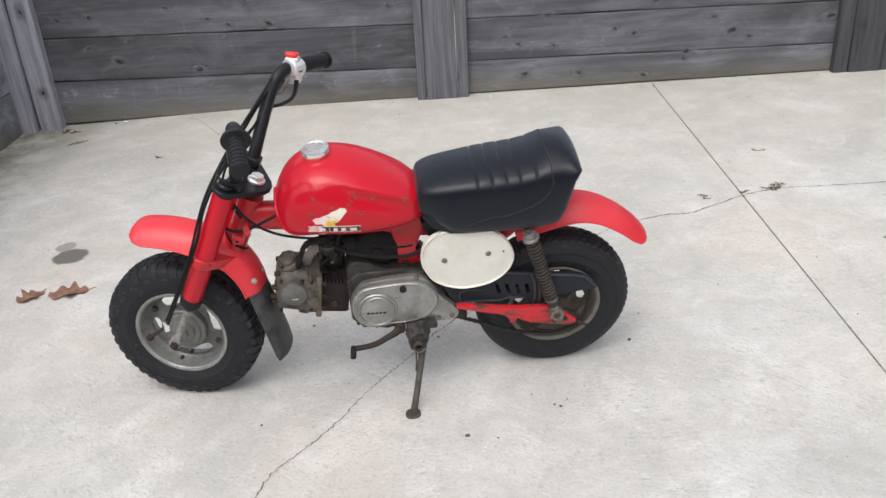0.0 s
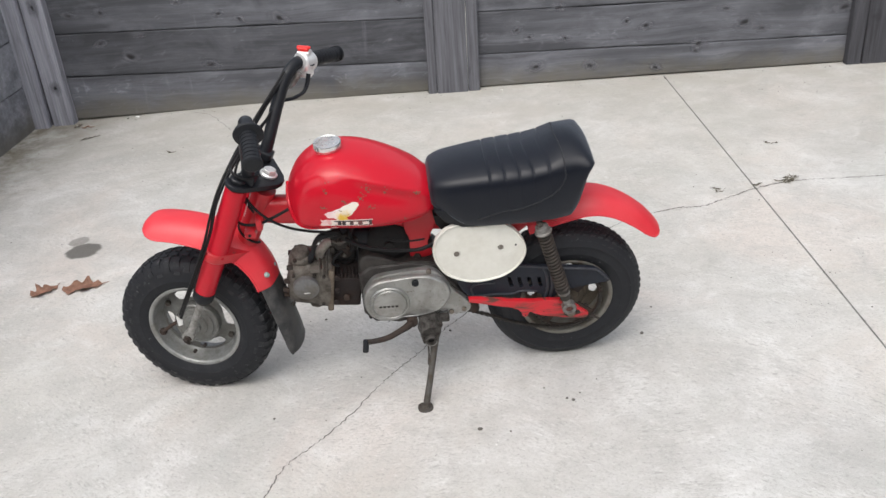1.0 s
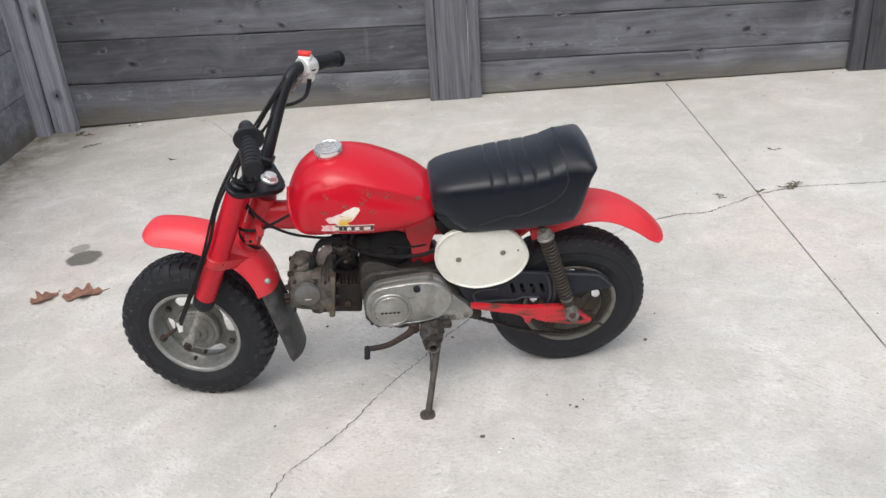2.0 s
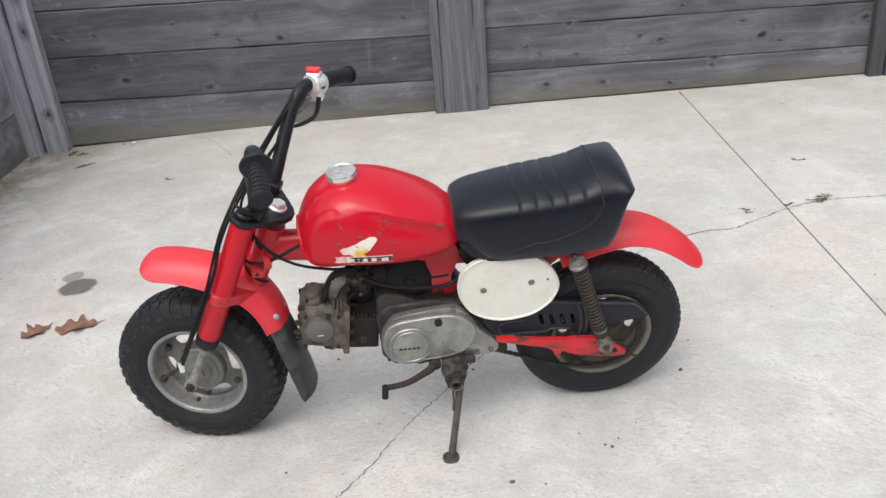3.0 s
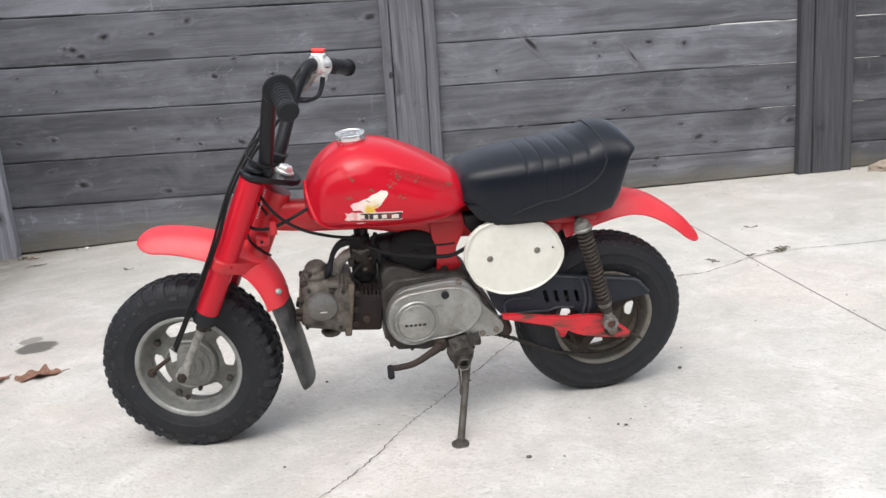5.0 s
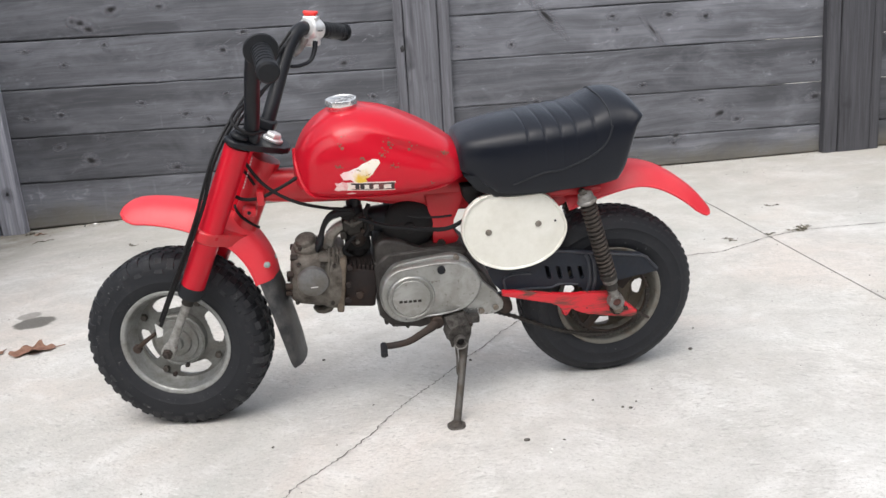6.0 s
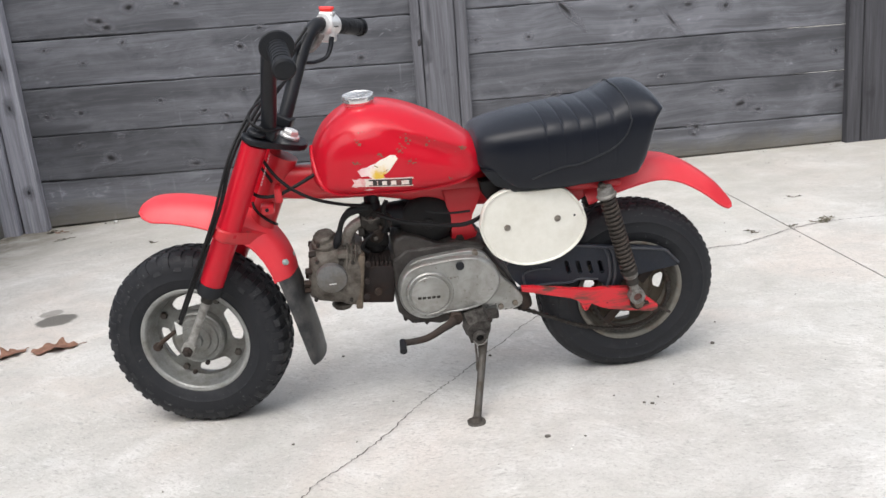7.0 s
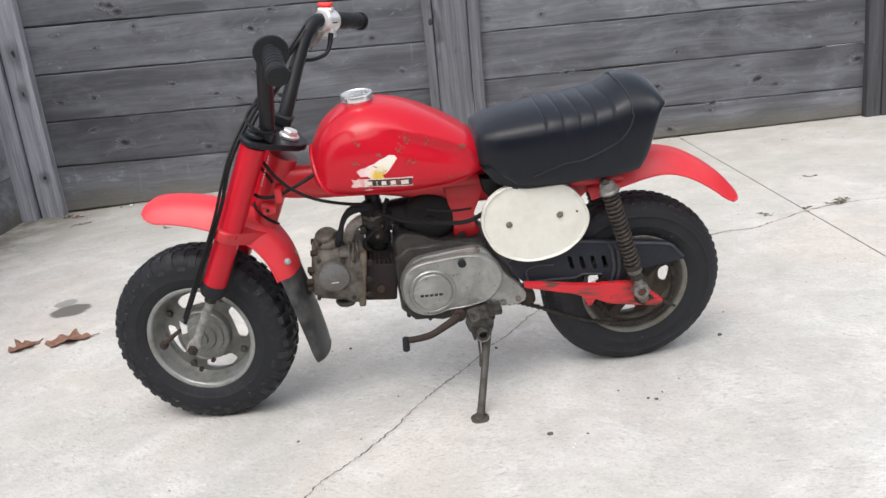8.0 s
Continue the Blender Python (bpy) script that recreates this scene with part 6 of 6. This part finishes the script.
for x in (-0.036, 0.0, 0.034):
    bm = bmesh.new()
    disc(bm, 0.0065, 0.056, 0.0625, BX @ Matrix.Translation((x, 0, 0.060)) @ TO_Y, 14, 0.0015)
    part("stud_boss", bm, BARREL, head)
bm = bmesh.new()
VD = axis((0.603, 0.008, 0.352), (0.611, 0.018, 0.400))
lathe(bm, [(0, 0), (0.028, 0), (0.028, 0.022), (0.0255, 0.026), (0.0215, 0.027), (0.0205, 0.035), (0.0175, 0.038), (0, 0.039)], 24, VD)
part("rocker_cover", bm, GRIMY, head, "round grimy rocker cover", 25)
for k in range(3):
    bm = bmesh.new()
    nut(bm, VD @ Vector((0.0235 * math.cos(2.1 * k + 0.6), 0.0235 * math.sin(2.1 * k + 0.6), 0.024)), VD @ Vector((0.0235 * math.cos(2.1 * k + 0.6), 0.0235 * math.sin(2.1 * k + 0.6), 1)), 0.0045, 0.007)
    part("cover_bolt", bm, RUST, head)
for y, z, r in ((0.060, 0.090, 0.0042), (0.060, 0.158, 0.0042)):
    for x in (-0.040, 0.040):
        bm = bmesh.new()
        nut(bm, BX @ Vector((x, y - 0.006, z)), BX @ Vector((x, y + 1, z)), r, 0.009)
        part("head_screw", bm, OILY, head)
# intake, carburettor, air cleaner
bm = bmesh.new()
tube(bm, [(0.566, 0.012, 0.352), (0.562, 0.014, 0.378), (0.545, 0.014, 0.398), (0.520, 0.010, 0.406)], 0.0112, 16, 6)
part("intake_pipe", bm, PIPE, engine, "dull steel inlet pipe")
bm = bmesh.new()
box(bm, 0.550, 0.582, -0.006, 0.034, 0.350, 0.360, 0.003)
part("inlet_flange", bm, PIPE, engine)
carb = new("carburettor")
carb.parent = bike
carb["label"] = "grimy little carburettor"
bm = bmesh.new()
box(bm, 0.488, 0.528, -0.012, 0.030, 0.386, 0.428, 0.007, None, 3)
disc(bm, 0.020, 0.520, 0.534, Matrix.Translation((0, 0.010, 0.406)) @ Matrix.Rotation(radians(90), 4, 'Y'), 14, 0.002)
part("body", bm, OILY, carb)
bm = bmesh.new()
lathe(bm, [(0, 0.356), (0.009, 0.356), (0.014, 0.361), (0.0175, 0.370), (0.0180, 0.382), (0.0205, 0.384), (0.0205, 0.389), (0, 0.389)], 24, Matrix.Translation((0.506, 0.010, 0)))
part("float_bowl", bm, RUST, carb)
bm = bmesh.new()
lathe(bm, [(0, 0.426), (0.0165, 0.426), (0.0165, 0.440), (0.0145, 0.443), (0.0150, 0.452), (0.012, 0.460), (0.006, 0.464), (0, 0.464)], 14, Matrix.Translation((0.508, 0.010, 0)))
part("slide_cap", bm, BLACK_METAL, carb)
bm = bmesh.new()
nut(bm, (0.508, 0.027, 0.372), (0.508, 0.1, 0.372), 0.005, 0.006)
part("drain_screw", bm, STAND_STEEL, carb)
bm = bmesh.new()
tube(bm, [(0.530, 0.036, 0.420), (0.516, 0.041, 0.414), (0.500, 0.041, 0.418), (0.488, 0.038, 0.426)], 0.0028, 8, 5)
disc(bm, 0.006, 0.028, 0.043, Matrix.Translation((0.514, 0, 0.414)) @ TO_Y, 10, 0.001)
part("choke_lever", bm, STAND_STEEL, carb, "worn choke lever")
bm = bmesh.new()
nut(bm, (0.498, 0.028, 0.396), (0.490, 0.1, 0.404), 0.0042, 0.014)
part("idle_screw", bm, RUST, carb)
bm = bmesh.new()
slab(bm, [(0.536, 0.428), (0.528, 0.442), (0.512, 0.446), (0.506, 0.430), (0.526, 0.420)], 0.010, 0.036, 0.003)
part("cable_plate", bm, NEAR_BLACK, carb)
bm = bmesh.new()
box(bm, 0.474, 0.494, 0.000, 0.036, 0.392, 0.418, 0.005, None, 2)
part("clamp_block", bm, OILY, carb)
bm = bmesh.new()
box(bm, 0.528, 0.540, 0.004, 0.030, 0.378, 0.396, 0.003, None, 2)
part("jet_block", bm, OILY, carb)
bm = bmesh.new()
tube(bm, [(0.512, 0.030, 0.384), (0.530, 0.036, 0.372), (0.536, 0.036, 0.356), (0.524, 0.034, 0.346)], 0.0036, 8, 5)
part("overflow_pipe", bm, CABLE, carb)
bm = bmesh.new()
tube(bm, [(0.480, 0.030, 0.448), (0.488, 0.036, 0.432), (0.484, 0.038, 0.404), (0.492, 0.034, 0.384)], 0.0042, 8, 5)
part("fuel_pipe", bm, CABLE, carb)
bm = bmesh.new()
tube(bm, [(0.494, 0.006, 0.408), (0.476, 0.004, 0.408), (0.440, 0.0, 0.402)], [0.018, 0.024, 0.030], 16, 4)
part("air_duct", bm, BLACK_RUBBER, carb)
bm = bmesh.new()
lathe(bm, [(0, -0.045), (0.046, -0.045), (0.050, -0.040), (0.051, 0.018), (0.0525, 0.020), (0.0525, 0.025), (0.050, 0.028), (0.044, 0.034), (0.030, 0.038), (0.012, 0.039), (0.010, 0.043), (0, 0.044)], 44, Matrix.Translation((0.405, 0, 0.393)) @ TO_Y)
part("air_cleaner", bm, NEAR_BLACK, bike, "black drum air cleaner under the tank", 40)
bm = bmesh.new()
slab(bm, [(0.478, 0.330), (0.478, 0.362), (0.470, 0.373), (0.456, 0.379), (0.425, 0.372), (0.398, 0.356), (0.378, 0.346), (0.336, 0.345), (0.305, 0.350), (0.292, 0.335), (0.300, 0.315), (0.46, 0.310)], -0.05, 0.052, 0.007, (0, 2), None, 3)
part("crankcase_top", bm, CASE, engine, "dusty dark upper crankcase", 40)
# ignition lead
bm = bmesh.new()
tube(bm, [(0.588, 0.030, 0.364), (0.582, 0.036, 0.380), (0.576, 0.040, 0.400)], [0.0055, 0.0080, 0.0058], 12, 5)
part("plug_cap", bm, BLACK_RUBBER, engine, "black spark plug cap")
bm = bmesh.new()
tube(bm, [(0.576, 0.040, 0.398), (0.572, 0.041, 0.412), (0.563, 0.041, 0.428), (0.548, 0.040, 0.438), (0.518, 0.034, 0.440)], [0.0052, 0.0052, 0.0062, 0.0085, 0.0085], 10, 6)
part("plug_lead", bm, CABLE, engine)
cable([(0.50, 0.040, 0.424), (0.459, 0.064, 0.414), (0.416, 0.070, 0.406), (0.373, 0.068, 0.397), (0.33, 0.064, 0.394), (0.28, 0.05, 0.41)], 0.0044, None, "hose")
cable([(0.41, 0.062, 0.428), (0.388, 0.067, 0.424), (0.355, 0.067, 0.420), (0.325, 0.062, 0.418)], 0.0024, None, "wire")
# sprocket side boss
bm = bmesh.new()
tube(bm, [(0.240, 0.055, 0.228), (0.226, 0.056, 0.212), (0.220, 0.052, 0.194)], [0.012, 0.016, 0.013], 12, 4)
part("chain_boss", bm, RUST, engine)

# gear lever
bm = bmesh.new()
tube(bm, [(0.372, 0.085, 0.204), (0.380, 0.100, 0.203), (0.398, 0.106, 0.196), (0.430, 0.112, 0.183), (0.462, 0.118, 0.182), (0.482, 0.122, 0.185)], [0.0095, 0.009, 0.0075, 0.0068, 0.0065, 0.0065], 12, 6)
lever = part("gear_lever", bm, RUST, bike, "rusty cranked gear lever")
bm = bmesh.new()
tube(bm, [(0.481, 0.118, 0.186), (0.483, 0.146, 0.179)], 0.0070, 14, 1)
part("toe_rubber", bm, BLACK_RUBBER, lever, "worn black toe rubber")
bm = bmesh.new()
disc(bm, 0.013, 0.078, 0.098, Matrix.Translation((0.370, 0, 0.206)) @ TO_Y, 16, 0.002)
part("lever_boss", bm, RUST, lever)
# side stand and foot peg
stand = new("side_stand")
stand.parent = bike
stand["label"] = "worn steel side stand resting on the concrete"
bm = bmesh.new()
tube(bm, [(0.318, 0.100, 0.176), (0.327, 0.124, 0.136), (0.340, 0.156, 0.090), (0.356, 0.192, 0.036)], [0.0105, 0.0080, 0.0074, 0.0078], 14, 6)
part("leg", bm, STAND_STEEL, stand)
bm = bmesh.new()
FT = Matrix.Translation((0.359, 0.199, 0.0295)) @ Matrix.Rotation(radians(9.3), 4, 'X')
slab(bm, [(-0.010, -0.017), (0.010, -0.017), (0.0165, -0.006), (0.0175, 0.008), (0.010, 0.020), (-0.010, 0.020), (-0.0175, 0.008), (-0.0165, -0.006)], -0.005, 0.005, 0.0035, (0, 1), FT, 3, 4)
lathe(bm, [(0, 0.004), (0.012, 0.004), (0.009, 0.011), (0, 0.013)], 14, FT)
part("foot", bm, STAND_STEEL, stand, "flat stand foot")
bm = bmesh.new()
tube(bm, [(0.338, 0.108, 0.164), (0.339, 0.126, 0.130), (0.342, 0.138, 0.112), (0.336, 0.136, 0.110), (0.333, 0.126, 0.128), (0.332, 0.115, 0.15)], 0.0022, 8, 5)
part("spring", bm, STAND_STEEL, stand)
bm = bmesh.new()
box(bm, 0.282, 0.350, -0.11, 0.085, 0.188, 0.206, 0.004, None, 2)
rnd = random.Random(11)
rings = []
for v in (0.050, 0.066, 0.082, 0.096, 0.110, 0.124):
    ring = []
    for k, (u, w) in enumerate(((0.352, 0.214), (0.336, 0.219), (0.316, 0.216), (0.302, 0.206), (0.306, 0.186), (0.314, 0.168), (0.332, 0.164), (0.350, 0.170), (0.357, 0.192))):
        kk = 1.0 if v < 0.1 else 0.86
        ring.append(Vector((0.330 + (u - 0.330) * kk + rnd.uniform(-0.0035, 0.0035), v + rnd.uniform(-0.003, 0.003), 0.190 + (w - 0.190) * kk - 0.10 * (v - 0.08) + rnd.uniform(-0.0035, 0.0035))))
    rings.append(ring)
skin(bm, rings)
peg = part("foot_peg_bracket", bm, CRUST, bike, "rusty foot peg bracket caked with dirt under the engine", 25)
bm = bmesh.new()
lathe(bm, [(0.0075, 0.120), (0.0125, 0.120), (0.0135, 0.128), (0.0130, 0.134), (0.0115, 0.1355), (0.0085, 0.1355), (0.0080, 0.122)], 14, Matrix.Translation((0.331, 0, 0.178)) @ TO_Y, True)
part("foot_peg", bm, CRUST, peg, "worn foot peg seen end-on", 30)
# near-black disc painting the shade inside the hollow peg
bm = bmesh.new()
disc(bm, 0.0085, 0.122, 0.1285, Matrix.Translation((0.331, 0, 0.178)) @ TO_Y, 12, 0.001)
part("peg_bore", bm, NEAR_BLACK, peg)
for u, w in ((0.306, 0.200), (0.346, 0.206)):
    bm = bmesh.new()
    nut(bm, (u, 0.100, w), (u, 1, w), 0.0055, 0.010)
    part("bracket_bolt", bm, RUST, peg)
bm = bmesh.new()
tube(bm, [(0.331 + 0.0135 * math.cos(radians(a)), 0.134, 0.178 + 0.0135 * math.sin(radians(a))) for a in range(195, 346, 25)], 0.0019, 8, 3)
part("peg_rim", bm, CLEAN_STEEL, peg, "worn bright rim")

# ---------- things lying about ----------


def oak_leaf(name, x, y, turn, length, width, mat, label, curl=0.012, seed=1):
    """A dry lobed leaf, curled up from the concrete."""
    rnd = random.Random(seed)
    bm = bmesh.new()
    n = 26
    left, right, mid = [], [], []
    for i in range(n + 1):
        t = i / n
        env = math.sin(math.pi * min(1, t * 0.9 + 0.08)) ** 0.7
        lobe = 0.72 + 0.28 * math.sin(t * 3.2 * 2 * math.pi + seed + 0.7 * math.sin(5 * t + seed))
        lobe2 = 0.72 + 0.28 * math.sin(t * 2.8 * 2 * math.pi + 2.1 * seed)
        w = width / 2 * env * lobe
        wr = width / 2 * env * lobe2
        px = length * (t - 0.5)
        zc = 0.003 + 0.004 * math.sin(5 * t + seed) ** 2
        z1 = zc + curl * (w / (width / 2)) ** 2 * (0.6 + 0.4 * math.sin(7 * t + seed))
        z2 = zc + curl * (wr / (width / 2)) ** 2 * (0.6 + 0.4 * math.cos(6 * t + seed))
        mid.append(bm.verts.new((px, 0, zc)))
        left.append(bm.verts.new((px + rnd.uniform(-.002, .002), w, z1)))
        right.append(bm.verts.new((px + rnd.uniform(-.002, .002), -wr * rnd.uniform(0.9, 1.06), z2)))
    for i in range(n):
        bm.faces.new((mid[i], mid[i + 1], left[i + 1], left[i]))
        bm.faces.new((right[i], right[i + 1], mid[i + 1], mid[i]))
    bmesh.ops.recalc_face_normals(bm, faces=bm.faces)
    bmesh.ops.solidify(bm, geom=bm.faces, thickness=0.0006)
    top = new(name)
    top.matrix_world = pose(x, y, dip(x, y), 0, 0, turn)
    part("blade", bm, mat, top)
    bm = bmesh.new()
    tube(bm, [(length * 0.48, 0, 0.003), (length * 0.58, 0.004, 0.004), (length * 0.68, 0.012, 0.002)], 0.0011, 6, 4)
    part("stalk", bm, mat, top)
    return tagged(top, label, "leaf", "fallen leaves")


oak_leaf("oak_leaf", -1.198, 2.362, 12, 0.118, 0.100, LEAF, "dry brown lobed leaf lying flat on the concrete", 0.020, 2)
oak_leaf("oak_leaf", -1.312, 2.350, 48, 0.085, 0.080, LEAF, "curled dry brown leaf on the concrete", 0.018, 5)
oak_leaf("old_leaf", -1.718, 3.860, 28, 0.075, 0.018, LEAF_GREY, "narrow old grey-brown leaf on the concrete", 0.004, 3)
oak_leaf("old_leaf", -1.84, 4.06, 70, 0.055, 0.030, LEAF_GREY, "small crumpled dead leaf by the corner post", 0.014, 7)
oak_leaf("old_leaf", -1.79, 4.03, 10, 0.045, 0.024, LEAF, "small crumpled dead leaf by the corner post", 0.012, 8)


def pebble(x, y, r, mat, label, seed, flat=0.55):
    bm = bmesh.new()
    r *= 0.62
    bmesh.ops.create_icosphere(bm, subdivisions=2, radius=r)
    rnd = random.Random(seed)
    ph = [rnd.uniform(0, 6) for _ in range(3)]
    for v in bm.verts:
        k = 1 + 0.22 * math.sin(v.co.x / r * 2 + ph[0]) + 0.18 * math.sin(v.co.y / r * 2.6 + ph[1])
        v.co = Vector((v.co.x * k * 1.25, v.co.y * k, v.co.z * flat * k))
    ob = finish(bm, "pebble", mat, sharp=70)
    ob.matrix_world = pose(x, y, dip(x, y) + r * flat * 0.7, 0, 0, rnd.uniform(0, 360))
    return tagged(ob, label, "pebble", "loose pebbles")


PALE = simple("pale_chip", (0.72, 0.71, 0.68), 0.7, 0, 0, (0.5, 0.49, 0.46), 0.6, 80, 0.1)
pebble(0.001, 1.566, 0.0075, PEBBLE, "small dark pebble on the concrete", 1)
pebble(0.222, 1.652, 0.006, PEBBLE, "tiny dark grit crumb on the concrete", 2)
pebble(0.209, 1.661, 0.0045, PEBBLE, "tiny dark grit crumb on the concrete", 3)
pebble(0.436, 1.915, 0.007, PEBBLE, "small dark pebble on the concrete", 4)
pebble(-0.405, 2.081, 0.006, PEBBLE, "small dark pebble on the concrete", 5)
pebble(0.035, 1.511, 0.004, PALE, "tiny white chip on the concrete", 6)
pebble(0.040, 1.523, 0.003, PALE, "tiny white chip on the concrete", 7)
pebble(-0.48, 1.650, 0.004, PEBBLE, "tiny dark grit crumb on the concrete", 8)
pebble(-0.060, 1.985, 0.0055, PEBBLE, "small dark pebble on the concrete", 9)
pebble(0.215, 4.10, 0.010, PALE, "small pale stone at the fence foot", 10)
pebble(-1.575, 4.125, 0.016, PALE, "pale crumb at the fence foot", 11)
pebble(-1.62, 4.13, 0.008, PEBBLE, "small dark crumb at the fence foot", 12)


def twigs(name, x, y, n, size, mat, label, seed):
    """A little tangle of dry stems."""
    top = new(name)
    top.matrix_world = pose(x, y, dip(x, y))
    rnd = random.Random(seed)
    for k in range(n):
        a = rnd.uniform(0, 6.28)
        p = Vector((rnd.uniform(-.35, .35) * size, rnd.uniform(-.25, .25) * size, 0.002))
        bm = bmesh.new()
        pts = [p]
        for i in range(3):
            a += rnd.uniform(-0.9, 0.9)
            p = p + Vector((math.cos(a), 0.6 * math.sin(a), rnd.uniform(-0.05, 0.34))) * size * 0.22
            p.z = max(p.z, 0.0015)
            pts.append(p)
        tube(bm, pts, [0.0013, 0.0010, 0.0006], 6, 4)
        part("stem", bm, mat, top)
        if k % 2 == 0:
            bm = bmesh.new()
            q = pts[2]
            r = size * 0.055
            vs = [bm.verts.new(q + Vector((r * math.cos(t + a) * 1.6, r * math.sin(t + a) * 0.7, 0.002 + 0.004 * math.sin(2 * t)))) for t in (0, 1.05, 2.1, 3.14, 4.2, 5.2)]
            bm.faces.new(vs)
            part("leaflet", bm, mat, top)
    return tagged(top, label, "debris", "plant debris")


twigs("dry_weed", 1.130, 2.822, 16, 0.062, WEED, "tangle of dry weed at the crack", 4)
twigs("dry_weed", 1.02, 2.80, 6, 0.035, WEED, "wisp of dry weed in the slab joint", 9)
twigs("twig", 0.885, 2.768, 4, 0.055, LEAF_GREY, "small dry twig on the concrete", 11)
twigs("twig", 1.185, 3.172, 3, 0.045, LEAF_GREY, "small dry twig on the concrete", 12)
twigs("twig", 1.32, 2.37, 5, 0.06, LEAF_GREY, "scrap of dry plant on the concrete", 13)
twigs("twig", 0.055, 3.03, 3, 0.07, LEAF_GREY, "small dry twig on the concrete", 14)
twigs("twig", -1.245, 3.55, 3, 0.05, LEAF_GREY, "small dry twig on the concrete", 15)

# loose grit over the slab
bm = bmesh.new()
rnd = random.Random(21)
smudges = [(0.905, 2.290, 0.022), (0.955, 2.250, 0.014), (1.010, 2.165, 0.016), (1.165, 2.270, 0.022), (0.890, 2.775, 0.02), (0.590, 2.380, 0.014), (0.232, 1.652, 0.010), (0.880, 1.905, 0.045), (0.93, 1.99, 0.03), (1.15, 2.09, 0.035), (-1.86, 4.02, 0.05), (-1.70, 4.08, 0.03)]
for k in range(760):
    x, y = rnd.uniform(-1.9, 2.4), rnd.uniform(0.9, 4.1)
    if k % 3 == 1:
        cx, cy, spread = smudges[(k // 3) % len(smudges)]
        x, y = cx + rnd.gauss(0, spread), cy + rnd.gauss(0, 0.6 * spread)
    elif k % 9 == 2:
        x = JX + rnd.gauss(0, 0.0015)
    if k % 4 == 0:
        y = 4.13 - abs(rnd.gauss(0, 0.03))
    r = rnd.choice((0.0008, 0.0010, 0.0013, 0.0016, 0.0022, 0.0030) if k % 3 != 1 else (0.0006, 0.0008, 0.0010, 0.0014))
    z = dip(x, y)
    a = rnd.uniform(0, 6)
    top = bm.verts.new((x, y, z + r * 0.9))
    ring = [bm.verts.new((x + r * (1 + 0.4 * math.sin(2 * t)) * math.cos(t + a), y + r * math.sin(t + a), z)) for t in (0, 1.25, 2.5, 3.77, 5.0)]
    for i in range(5):
        bm.faces.new((ring[i], ring[(i + 1) % 5], top))
tagged(finish(bm, "grit", PEBBLE, sharp=30), "scattered dark grit and crumbs on the concrete", "grit", kind="stuff")

# flat stone by the far post
bm = bmesh.new()
bmesh.ops.create_icosphere(bm, subdivisions=3, radius=1)
for v in bm.verts:
    d = v.co.normalized()
    k = 1 + 0.12 * math.sin(5 * d.x + 1) + 0.10 * math.sin(7 * d.y) + 0.06 * math.sin(11 * d.z + 9 * d.x)
    v.co = Vector((d.x * 0.16 * k, d.y * 0.07 * k, max(d.z, -0.3) * 0.045 * k))
ob = finish(bm, "stone", STONE, sharp=40)
ob.matrix_world = pose(2.36, 4.04, 0.013, 0, 0, 6)
tagged(ob, "flat brown stone at the fence foot", "stone")
